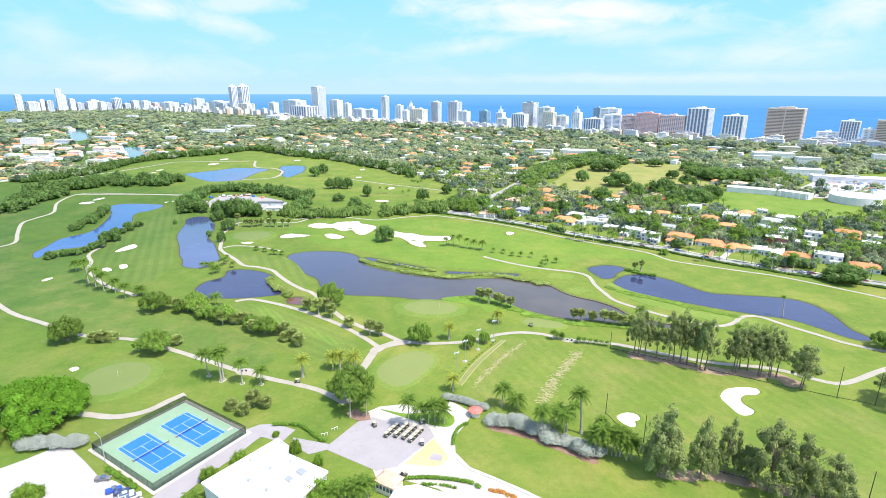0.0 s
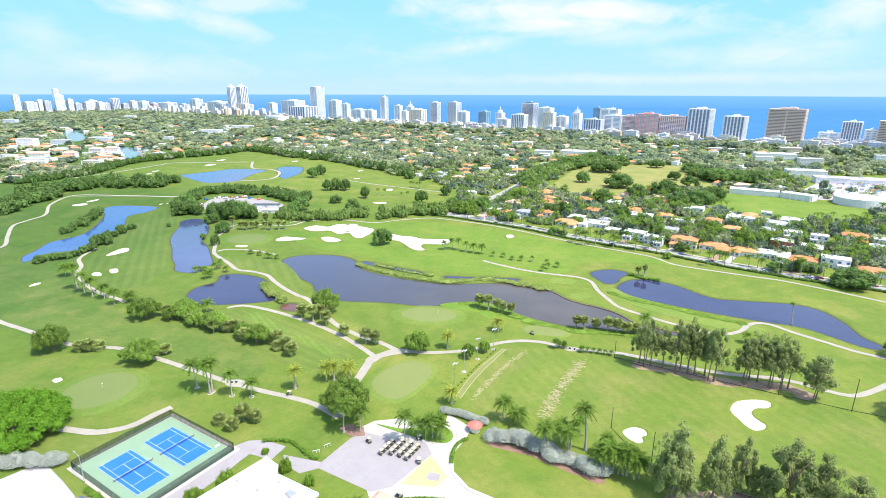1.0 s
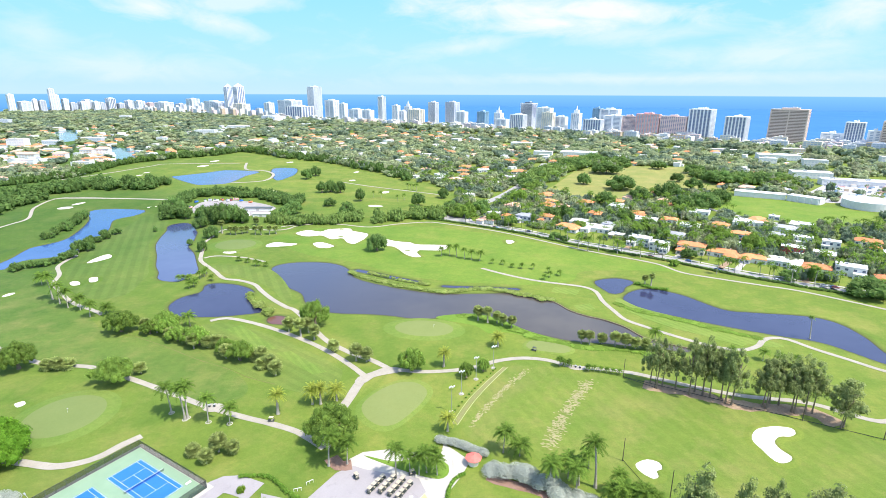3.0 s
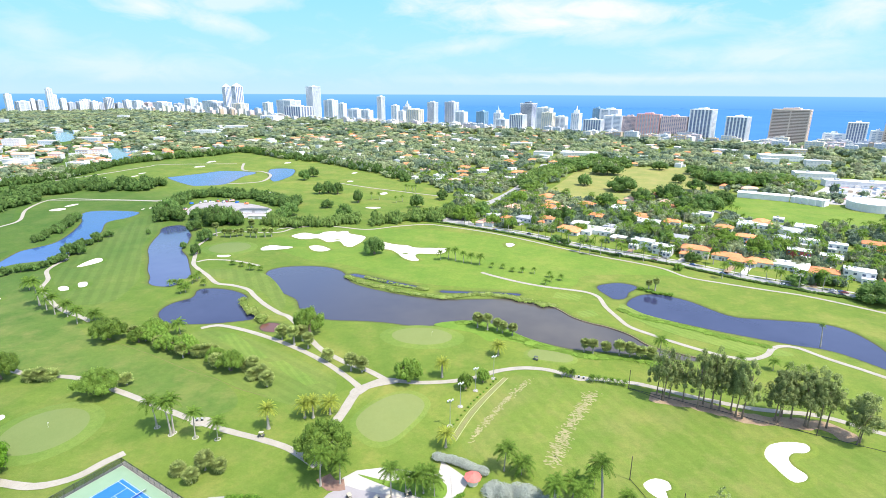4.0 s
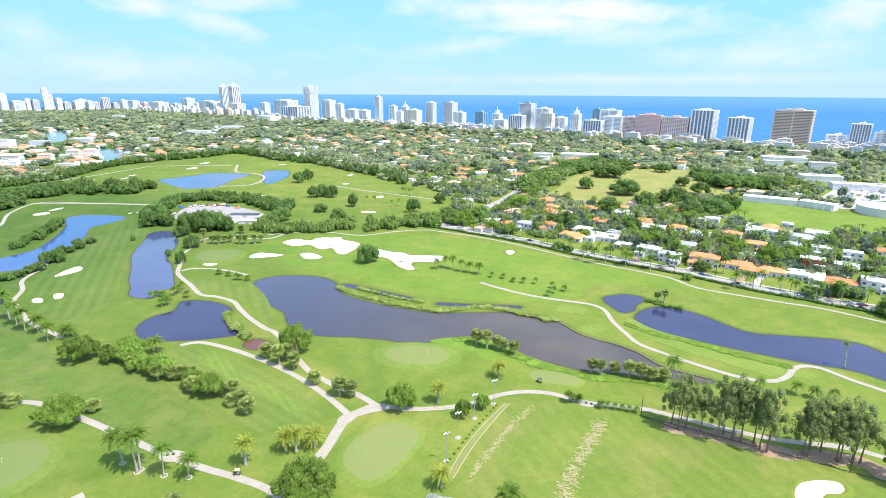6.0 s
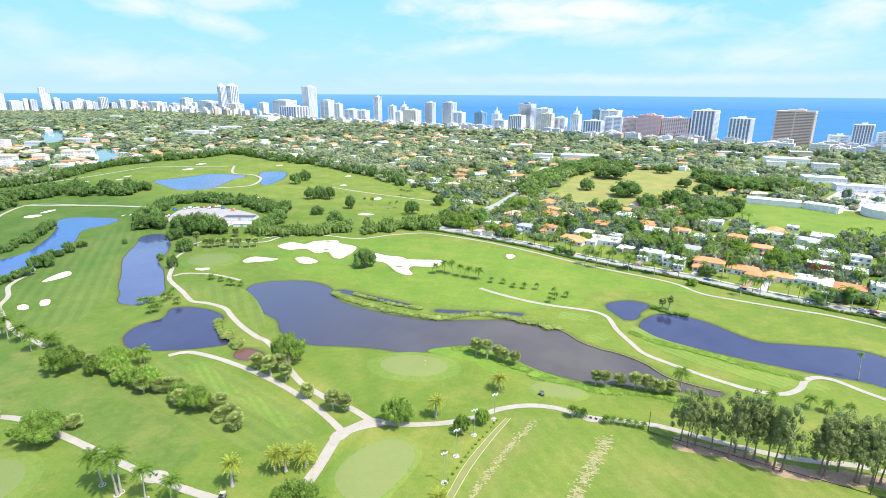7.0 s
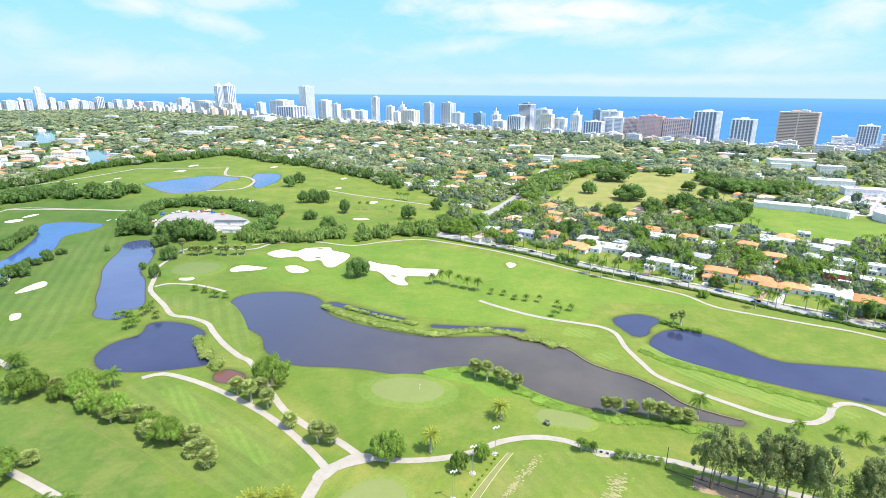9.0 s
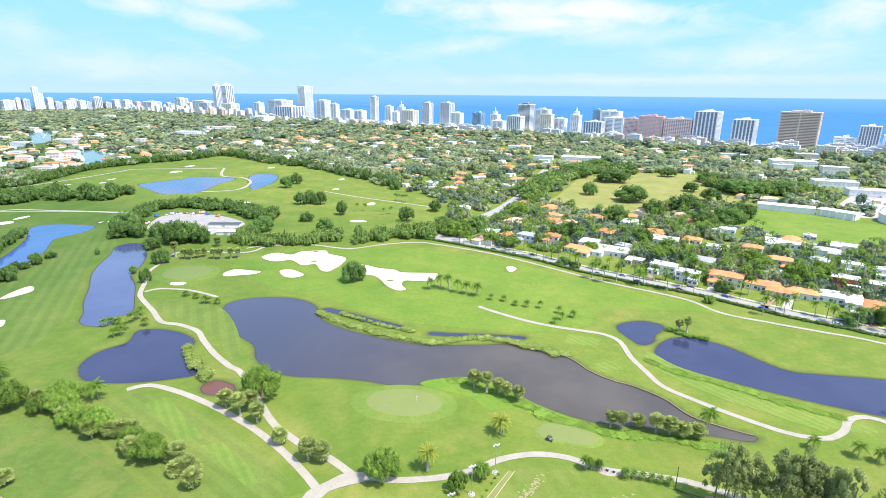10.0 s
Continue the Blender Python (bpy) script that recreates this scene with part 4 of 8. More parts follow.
BROWN_STRIP2 = [(103, -80.6), (112, -81.9), (121, -80.2), (130, -82.1), (139, -84), (151, -87.7)]
RANGE_LINE_A = [(33.9, -37), (38.9, -20.7), (45.4, -4.7), (52.1, 9.4)]
RANGE_LINE_B = [(31.9, -35.8), (36.5, -19.8), (42.9, -5), (50.1, 9.2)]
DIVOTS = [(68, -43.7), (71.2, -33.3), (76, -21.8), (81.8, -9.1), (86.4, 0.6)]
DIVOTS2 = [(39.8, -34.1), (46, -19.8), (52.9, -5.1), (59.2, 5.4)]
REEDS = [(-56.6, 127), (-47.3, 120), (-33.8, 113), (-18.3, 107), (-3.7, 102), (13.6, 99.8), (28.5, 106), (44, 107), (59.2, 102), (68.9, 97.5), (78.3, 94.9)]
TOWERS_A = [(-2706, 2501, 46, 28, 97, 't'), (-2665, 2542, 99, 50, 58, 'b'), (-2631, 2575, 31, 19, 70, 'b'), (-2608, 2597, 57, 29, 63, 'g'), (-2571, 2632, 33, 26, 128, 't'), (-2555, 2647, 26, 20, 94, 't'), (-2528, 2671, 50, 25, 72, 'b'), (-2502, 2695, 61, 31, 50, 'g'), (-2464, 2728, 69, 34, 56, 'b'), (-2497, 2801, 74, 37, 65, 'b'), (-2415, 2770, 58, 29, 56, 'b'), (-2391, 2789, 51, 25, 49, 'g'), (-2356, 2818, 62, 37, 75, 'p'), (-2317, 2848, 59, 29, 45, 'g'), (-2295, 2896, 66, 33, 61, 'b')]
TOWERS_B = [(-2142, 2781, 74, 37, 61, 'b'), (-2139, 2872, 73, 30, 49, 'k'), (-1977, 2767, 136, 54, 55, 'b'), (-1929, 2853, 71, 35, 45, 'g'), (-1792, 2764, 76, 45, 76, 'b'), (-1703, 2705, 36, 18, 52, 'b'), (-1602, 2659, 132, 52, 65, 'b'), (-1517, 2551, 74, 36, 57, 'g'), (-1446, 2540, 34, 32, 140, 'T'), (-1317, 2405, 42, 40, 141, 'T'), (-1263, 2317, 86, 43, 60, 'c'), (-1131, 2337, 48, 28, 65, 'b'), (-984, 2242, 113, 57, 79, 'b'), (-858, 2038, 122, 61, 58, 'p'), (-946, 1970, 101, 50, 20, 'h')]
TOWERS_C = [(-823, 2138, 48, 43, 138, 'W'), (-724, 2074, 60, 31, 83, 'b'), (-661, 2033, 36, 18, 70, 'b'), (-593, 1990, 62, 31, 49, 'b'), (-521, 1908, 46, 24, 49, 'b'), (-463, 1906, 27, 19, 100, 'W'), (-397, 1863, 31, 15, 68, 'b'), (-359, 1802, 26, 13, 50, 'b'), (-343, 1828, 26, 16, 66, 's'), (-294, 1726, 57, 28, 58, 'c'), (-236, 1758, 34, 20, 83, 'p'), (-172, 1807, 44, 31, 83, 'g'), (-126, 1688, 41, 20, 53, 'b'), (-48, 1603, 33, 24, 57, 'G'), (5, 1603, 26, 20, 53, 's')]
TOWERS_D = [(18, 1507, 41, 20, 38, 'b'), (69, 1562, 50, 25, 50, 'p'), (103, 1646, 46, 33, 84, 'D'), (152, 1578, 49, 25, 71, 'b'), (158, 1470, 37, 18, 60, 'c'), (197, 1479, 37, 18, 48, 'b'), (239, 1451, 26, 20, 60, 's'), (308, 1513, 26, 16, 72, 'G'), (340, 1475, 57, 26, 71, 'b'), (280, 1390, 55, 21, 45, 'p'), (336, 1390, 54, 21, 56, 'b'), (375, 1364, 39, 12, 56, 'k'), (415, 1320, 62, 18, 64, 'R'), (471, 1284, 65, 19, 60, 'k'), (533, 1263, 54, 45, 79, 'P')]
TOWERS_E = [(602, 1217, 48, 40, 63, 'P'), (693, 1158, 76, 37, 83, 'B'), (767, 1111, 41, 20, 33, 'b'), (800, 1090, 36, 26, 58, 'p'), (830, 1070, 25, 13, 42, 'b'), (859, 1052, 48, 28, 62, 'B')]
TOWERS = TOWERS_A + TOWERS_B + TOWERS_C + TOWERS_D + TOWERS_E
HOUSES_NEAR = [(153.2, 220.3, 16.6, 'W'), (166.2, 206.7, 14.2, 'W'), (188.3, 200.8, 19.4, 'O'), (208.9, 194.1, 21.7, 'o'), (227.0, 184.6, 17.0, 'o'), (245.6, 176.8, 22.3, 'f'), (261.1, 166.6, 16.6, 'o'), (265.0, 208.3, 15.3, 'm'), (288.7, 240.8, 13.5, 'W'), (286.7, 206.0, 14.4, 't'), (304.6, 230.8, 12.4, 'W'), (241.6, 244.4, 15.3, 'b'), (235.6, 276.4, 13.3, 'O'), (212.3, 284.1, 16.1, 'f'), (271.2, 302.6, 25.7, 'f'), (275.5, 258.7, 11.8, 'h'), (200.6, 306.2, 13.4, 'o'), (172.7, 298.6, 25.6, 'f'), (139.7, 242.1, 11.7, 't'), (100.3, 261.5, 20.6, 'o')]
HOUSES_NEAR += [(122.5, 258.6, 26.9, 'f'), (88.0, 359.3, 14.2, 'o'), (104.5, 352.6, 11.9, 'p'), (133.4, 322.8, 13.1, 'o'), (61.6, 287.7, 16.3, 'V'), (46.5, 298.4, 11.7, 'o'), (83.2, 289.1, 12.3, 'O'), (28.9, 311.4, 15.4, 'f'), (240.2, 346.8, 19.2, 'f'), (309.0, 337.0, 9.3, 'f'), (316.7, 302.5, 18.1, 'f')]
HOUSES_EAST = [(280.3, 161.5, 17.4, 'W'), (296.6, 144.7, 16.9, 'o'), (332.5, 232.9, 17.3, 'O'), (340.3, 214.5, 11.6, 'f')]
HOUSES_MID = [(60.6, 606.2, 20.5, 'o'), (46.0, 552.0, 18.3, 't'), (-144.8, 765.5, 18.3, 'f'), (-125.9, 675.2, 16.2, 'o'), (-119.6, 1010.3, 24.2, 'f'), (-71.6, 863.5, 18.6, 'o'), (-13.1, 986.4, 20.9, 'f'), (-68.2, 1184.2, 22.8, 'h'), (7.5, 614.1, 20.1, 'f'), (-105.9, 748.1, 15.4, 'o'), (89.2, 762.6, 17.6, 'o'), (-22.8, 645.8, 20.1, 'o'), (31.0, 499.2, 11.0, 't')]
BLOCKS_A = [(-1019, 831, 54, 29.3, 'w'), (-832, 665, 42, 12.5, 'o'), (-759, 722, 33, 18.5, 'o'), (-728, 726, 35, 20.7, 'o'), (-962, 978, 70, 16.4, 'g'), (-772, 673, 32, 14.6, 'o'), (-1000, 900, 53, 15.5, 'g'), (-760, 592, 33, 11.5, 'w'), (-659, 590, 43, 9.5, 'w'), (72, 1059, 54, 10.6, 'w'), (178, 847, 75, 14.3, 'w'), (112, 869, 40, 11.3, 'w'), (556, 752, 39, 21.0, 'w'), (502, 800, 31, 15.2, 'w'), (631, 982, 43, 15.2, 't'), (488, 625, 56, 14.3, 'w'), (490, 562, 44, 13.2, 'w'), (533, 553, 61, 11.5, 'w'), (543, 849, 76, 15.8, 'w')]
BLOCKS_B = [(717, 828, 29, 20.1, 'w'), (-1808, 1564, 62, 28.5, 'g'), (-1624, 1965, 62, 26.5, 'w'), (-809, 1215, 81, 22.1, 'w'), (-837, 1450, 93, 18.1, 'w'), (-813, 1030, 36, 14.0, 'w')]
BLOCKS = BLOCKS_A + BLOCKS_B
FACTORY = [(321, 472), (370, 450), (392, 425), (449, 405)]
MEADOW_TREES = [(196.9, 633.6, 37.9, 35.7), (191.6, 491.3, 22.5, 21.2), (289.6, 696.7, 13.5, 13.7), (197.7, 416.9, 17.4, 13.2), (237.6, 444.0, 20.1, 17.1), (282.8, 567.8, 12.5, 10.3), (284.8, 505.0, 16.5, 12.2), (149.6, 526.3, 16.0, 10.7), (332.6, 654.3, 14.6, 17.4), (338.8, 563.2, 28.9, 30.0), (364.1, 558.1, 15.9, 13.6), (391.7, 565.7, 15.4, 16.3), (422.1, 584.8, 14.7, 16.1), (255.9, 380.6, 19.7, 18.4), (287.0, 417.9, 15.7, 13.9), (232.1, 372.1, 17.1, 13.6), (191.7, 752.0, 22.9, 26.6), (151.7, 675.6, 26.9, 24.3)]
FAR_TREES = [(-179.8, 414.3, 20.0, 7.4), (-171.2, 422.7, 21.6, 8.9), (-157.5, 417.6, 20.0, 7.3), (-118.8, 371.4, 23.7, 6.9), (-236.2, 544.0, 15.6, 9.4), (-237.8, 513.4, 16.6, 10.5), (-144.0, 339.6, 8.8, 7.7), (-113.9, 304.2, 11.7, 11.7), (-48.7, 353.3, 13.1, 12.4), (-27.9, 403.0, 11.0, 8.1), (-200.9, 199.5, 9.5, 6.9), (-186.5, 159.5, 8.1, 3.1), (-185.6, 162.1, 9.0, 2.9), (-261.0, 211.5, 4.6, 2.3), (-230.3, 231.8, 8.3, 7.8), (-205.7, 175.9, 4.9, 3.3), (-280.7, 147.5, 8.5, 6.5), (-275.5, 150.7, 9.4, 6.1), (-290.3, 171.3, 5.8, 5.0), (-337.7, 202.8, 7.9, 3.6), (-348.8, 222.5, 8.2, 3.7), (-360.1, 244.3, 7.6, 5.5)]
FAR_PALMS = [(-107.7, 388.9, 10.1, 2.2), (-99.2, 390.1, 10.1, 2.7), (-76.1, 375.2, 8.5, 2.1), (-70.1, 382.1, 9.1, 2.6), (-80.3, 450.9, 9.5, 2.4), (-75.7, 448.5, 9.5, 2.4), (-66.4, 442.5, 10.9, 2.6), (-71.0, 449.2, 8.9, 2.4), (-190.5, 211.5, 7.8, 3.2), (-185.1, 211.0, 8.2, 3.2), (-181.2, 214.7, 7.3, 3.2), (-178.3, 218.4, 7.0, 3.0), (-168.9, 214.5, 8.3, 3.1), (-163.5, 214.0, 8.6, 3.1), (-156.6, 216.2, 8.7, 3.1), (-151.9, 218.8, 8.1, 3.1), (-199.4, 214.2, 12.2, 3.5), (-183.2, 245.7, 8.5, 4.0)]
POND_PALMS = [(-163.3, 95.1, 5.3, 2.3), (-163.9, 100.6, 3.6, 2.3), (-158.2, 98.0, 5.0, 2.4), (-149.2, 83.7, 6.1, 2.5), (-147.5, 86.0, 6.6, 2.5), (-150.1, 92.7, 5.6, 2.4), (-152.3, 101.2, 6.9, 2.4), (-151.8, 105.6, 6.6, 2.4), (-153.2, 110.7, 6.3, 2.3), (-142.3, 98.6, 5.7, 2.4), (-145.7, 141.3, 4.6, 2.3), (-137.6, 138.2, 4.5, 2.2), (-128.4, 131.7, 6.0, 2.2), (-126.1, 132.1, 5.2, 2.2), (-120.7, 132.4, 4.4, 2.1)]
CLUB_PLANTS = [(8.9, -107.2, 12.2, 3.9), (11.8, -105.8, 12.3, 3.7), (5.3, -107.7, 10.8, 3.6), (2.1, -109.2, 10.3, 3.9), (-40.8, -114.7, 6.5, 3.6)]
CLUB_BUSHES = [(-1.8, -109.7, 9.3, 4.3), (-8.7, -92.9, 5.1, 1.7), (-19.0, -87.5, 5.7, 2.0), (-40.7, -104.7, 6.1, 3.1), (-35.5, -95.7, 5.7, 2.8), (-90.5, -121.0, 6.7, 4.9), (-29.6, -80.1, 2.7, 1.3)]
YARD_TREES = [(-233.8, 256.1, 15.3, 10.6), (-219.5, 251.1, 19.8, 13.0), (-210.4, 255.8, 17.2, 11.4), (-201.1, 253.7, 13.3, 7.2), (-249.9, 268.5, 12.8, 7.7), (-288.5, 282.7, 17.3, 11.8), (-277.4, 260.8, 13.7, 9.0), (-169.6, 299.6, 13.5, 10.7), (-169.9, 276.0, 11.9, 8.2), (-264.2, 262.7, 11.7, 7.8)]
YARD_SPOTS = [(-211, 308), (-213, 281), (-195, 282), (-287, 307), (-298, 336), (-280, 346), (-276, 352), (-267, 348), (-266, 353), (-262, 357), (-252, 350), (-291, 342), (-238, 344), (-288, 347)]
POND_FANS = [(139.2, 128.4, 7.5, 2.6), (143.3, 129.0, 8.8, 2.6)]
BANK_SHRUBS = [(134, 130), (137, 127), (143, 124), (150, 121)]
TEE_SHRUBS = [(31.6, -29.4), (36.6, -15.4), (42, -3.4), (46.9, 7)]
BELT_M1 = [(328, 601), (365, 585), (432, 583)]
BELT_M2 = [(195, 347), (236, 366), (290, 426)]
BELT_M3 = [(72, 499), (100, 585), (146, 685), (189, 741), (241, 736)]
RANGE_PALMS = [(75.5, 13.7, 5.6, 1.3), (77.6, 13.4, 4.8, 1.0), (80.0, 13.2, 4.7, 1.0), (88.1, 11.5, 3.8, 1.1), (90.7, 11.1, 3.6, 1.1), (93.3, 10.9, 3.6, 1.1), (96.0, 10.5, 3.3, 1.1), (98.7, 10.0, 3.5, 1.1), (101.6, 9.4, 3.3, 1.1)]
STREET_PALMS = [(133.1, 206.6, 13.2, 2.3), (138.3, 201.6, 10.4, 2.6), (150.3, 191.2, 12.6, 2.6), (165.6, 188.1, 14, 2.8), (146.5, 210.9, 12.4, 2.8), (162.6, 199.4, 12.8, 2.3), (199.2, 190.7, 14, 2.6), (194.0, 159.0, 12.8, 2.3), (204.5, 166.6, 11.5, 2.8), (206.3, 160.7, 12.1, 2.6), (223.1, 161.3, 10.5, 2.3), (227.5, 152.0, 10.9, 2.3), (234.8, 143.7, 14, 2.3), (248.5, 142.6, 14, 2.3), (106.0, 208.8, 14, 2.8), (112.7, 202.6, 14, 2.8)]
STREET_PALMS += [(121.2, 203.8, 14.0, 2.3), (134.7, 198.8, 12.9, 2.9), (99.3, 226.8, 14.0, 2.3), (75.9, 244.4, 12.7, 2.3), (65.4, 253.4, 12.0, 2.3), (9.2, 283.7, 11.9, 2.3), (13.0, 278.8, 11.8, 2.6), (31.6, 267.7, 11.4, 2.3), (163.9, 217.0, 14, 2.3), (217.8, 323.6, 14, 2.3), (266.8, 312.3, 14, 2.3), (141.2, 277.0, 14, 2.3), (50.0, 263.8, 11.3, 2.3), (86.7, 245.9, 12.7, 2.3)]
GARDEN_TREES = [(242.3, 222.0, 15, 9.5), (186.3, 195.1, 7.1, 6.7), (237.2, 153.4, 6.8, 7.2), (266.7, 237.7, 10.3, 8.2), (236.2, 246.3, 8.0, 5.9), (253.4, 155.6, 8.2, 6.5), (170.3, 173.8, 5.2, 3.5), (90.0, 236.4, 6.3, 5.5), (97.5, 229.2, 5.3, 5.0), (7.1, 308.2, 15, 12.2), (21.3, 324.8, 15, 10.5), (-8.9, 326.7, 13.3, 10.6), (35.5, 287.5, 11.2, 7.7), (52.3, 277.6, 9.9, 6.6), (160.9, 305.9, 13.4, 9.8), (113.7, 273.1, 8.7, 7.4), (91.6, 305.0, 13.6, 8.9), (104.9, 316.7, 14.9, 9.1), (228.3, 256.2, 11.8, 7.8), (182.1, 252.4, 10.0, 6.9), (177.9, 282.4, 10.7, 8.4), (61.3, 390.3, 15, 10.6), (155.2, 391.5, 15, 11.6), (272.2, 126.1, 13.0, 14.0)]
CYPRESS = [(72.7, 287.6, 13.0, 2.6)]
JUNCTION = [(-17.9, 292.7), (-19.7, 312.4), (-12.6, 330.6), (-2.7, 338.8), (6.5, 320.4), (18.4, 283.2)]
SHORE_SOUTH = [(-287.7, 99.5), (-282.3, 108.1), (-276.0, 117.1), (-271.2, 132.2)]
SHORE_NORTH = [(-335.2, 173.0), (-339.3, 187.7), (-349.9, 211.1)]
VILLAGE = [(-1094.1, 813.3), (-1076.4, 923.4), (-963.8, 913.2), (-759.4, 775.2), (-628.0, 601.6), (-671.3, 502.6), (-685.6, 434.6)]
TEE_A = [(-95, 30.2), (-89.4, 36.4), (-59.6, 13.1), (-66.1, 9)]
TEE_B = [(-57.9, 8.5), (-51.8, 11.5), (-27.7, -5.5), (-33.1, -8.5)]
TEE_D = [(81, 118), (97, 115), (93.3, 105), (78, 108)]
TEE_E = [(89.5, 87.8), (99.9, 92.4), (102, 83.8), (92.2, 79.9)]
TEE_F = [(125, 75.1), (130, 81), (148, 63.7), (144, 59.1)]
TEE_G = [(146, 59.3), (149, 63), (172, 49.7), (167, 45.7)]
WEEDS_SOUTH = [(25, 65), (32.5, 64.2), (42.4, 59.1), (50.7, 52.4), (58.5, 47.8), (67.8, 40.6), (78.9, 37.1), (88.8, 35), (101, 34.5), (114, 32.7), (127, 31.2)]
WEEDS_EAST = [(116, 93.5), (121, 87.8), (131, 81.1), (143, 76.1), (154, 69.5), (164, 63.4), (172, 59), (179, 56.1)]
BULKHEAD = [(73.5, 96.8), (80.7, 89.9), (87.1, 80.2), (95.7, 73.5), (104, 69.6), (114, 61.2), (121, 49.9), (131, 44), (140, 40.3)]
CLUSTER_PALMS = [(83.3, -74.0, 11.4, 3.5), (85.7, -74.3, 13.1, 3.5), (89.6, -74.7, 11.9, 3.7), (92.2, -74.9, 13.4, 3.5), (95.9, -75.7, 10.9, 3.3), (74.2, -67.5, 13.9, 3.6), (67.4, -64.0, 11.8, 3.4)]
BUNKER_ISLETS = [(-93.1, 218), (-100, 242), (-28.1, 185)]
COOLER_PAD = [(83.4, 13.1, 3.7, 2.0)]
REST_PAD = [(-62.8, -38.1, 4.6, 3.0)]
PAD_BINS = [(-64.6, -38.0), (-62.8, -37.5), (82.8, 13.5), (84.8, 13.0)]
PAVILION = [(17.3, -101)]
RED_HUT = [(41.4, -57.6)]
TERRACE = [(20.3, -104), (26.5, -102), (44.6, -107), (40.5, -113), (17.6, -116)]
FLOWERS = [(48.9, -97.1), (52.2, -97.5), (56.2, -99.2)]
MOWER = [(64.7, 27.3)]
FLAG_SPOTS = [(13, 45.4), (-116, -49.8)]

LAKES = {
    "lake": (LAKE_MAIN, "water", "broad brown-grey lake between mown fairways"),
    "lake_west": (LAKE_WEST, "water_bright", "long blue lake along a fairway and trees"),
    "channel": (LAKE_CHANNEL, "water_grey", "long blue channel beside a mown fairway"),
    "pond": (LAKE_POND, "water_blue", "blue pond beside a winding cart path"),
    "far_lake": (LAKE_FAR, "water_bright", "blue lake in the far part of the golf course"),
    "far_pond": (LAKE_FAR_EAST, "water_bright", "small blue pond on the far golf course"),
    "small_pond": (LAKE_SMALL, "water_blue", "small dark blue pond with grassy banks"),
    "east_lake": (LAKE_EAST, "water_blue", "long dark blue lake beside a cart path"),
    "canal": (CANAL_A, "water_teal", "blue canal between houses and palms"),
    "waterway": (CANAL_B, "water_teal", "far blue waterway among trees and flats"),
    "mud_pond": (MUD_POND, "mud_water", "small reddish-brown muddy pond"),
}


def band(line, w):
    c = spline(line, False, 4.0)
    t = np.gradient(c, axis=0)
    t /= np.linalg.norm(t, axis=1, keepdims=True)
    nr = np.stack([-t[:, 1], t[:, 0]], 1)
    return np.concatenate([c + nr * w / 2, (c - nr * w / 2)[::-1]])


SHORES = [spline(v[0], True, 3.0) for k, v in LAKES.items() if k not in ("canal", "waterway")]
SHORES += [band(REED_WATER_A, 4.5), band(REED_WATER_B, 3.5)]


# ---- ground: one sheet, sunk under the lakes ----
def grid_axis(lo, a, b, hi, step, far):
    u = np.concatenate([np.linspace(0, 1, far) ** 2.0])
    return np.concatenate([a - (a - lo) * u[:0:-1], np.arange(a, b, step), b + (hi - b) * u])


gx, gy = grid_axis(-3400, -470, 330, 3400, 3.0, 30), grid_axis(-3400, -135, 625, 3400, 3.0, 30)
GX, GY = np.meshgrid(gx, gy)
gp = np.stack([GX.ravel(), GY.ravel()], 1)
height = np.zeros(len(gp))
for shore in SHORES:
    lo, hi = shore.min(0) - 12, shore.max(0) + 12
    near = np.where(((gp > lo) & (gp < hi)).all(1))[0]
    d = line_distance(gp[near], shore, True)
    d[inside(gp[near], shore)] *= -1
    height[near] = np.minimum(height[near], -0.35 + 0.35 * np.clip(d / 2.5, -5, 1))
nx, ny = len(gx), len(gy)
idx = np.arange(nx * ny).reshape(ny, nx)
q = np.stack([idx[:-1, :-1], idx[:-1, 1:], idx[1:, 1:], idx[1:, :-1]], -1).reshape(-1, 4)
ground = new("ground", mesh_tris("ground", np.c_[gp, height], np.concatenate([q[:, [0, 1, 2]], q[:, [0, 2, 3]]]), M["grass"], True))
tagged(ground, "mown green grass with dry yellow patches", "ground", kind="structure")
for name, (outline, m, label) in LAKES.items():
    c = spline(outline, True, 3.0)
    mid = c.mean(0)
    t = np.roll(c, -1, 0) - np.roll(c, 1, 0)
    area = (c[:, 0] * np.roll(c[:, 1], -1) - c[:, 1] * np.roll(c[:, 0], -1)).sum()
    t *= np.sign(area) / np.maximum(np.linalg.norm(t, axis=1, keepdims=True), 1e-6)
    patch(name, c + np.stack([t[:, 1], -t[:, 0]], 1) * 0.8, 0.06 if name in ("canal", "waterway") else -0.35, M[m], label, "lake", smooth=False, lip=0.02)
for line, w in ((REED_WATER_A, 6.0), (REED_WATER_B, 5.0)):
    ribbon("ditch_water", line, w, -0.34, M["water_blue"], "narrow blue ditch behind a reedy bank", "water", lip=0.01)


# ---- sea, beach and sky ----
CENTRE = np.array((48.0, -190.0))
SHORE_X, SHORE_Y = (-4300, -2870, -2640, -2420, 810, 2600), (1800, 2680, 2920, 3140, 1175, 30)
RIM = 4250.0


def shore_y(x):
    return np.interp(x, SHORE_X, SHORE_Y)


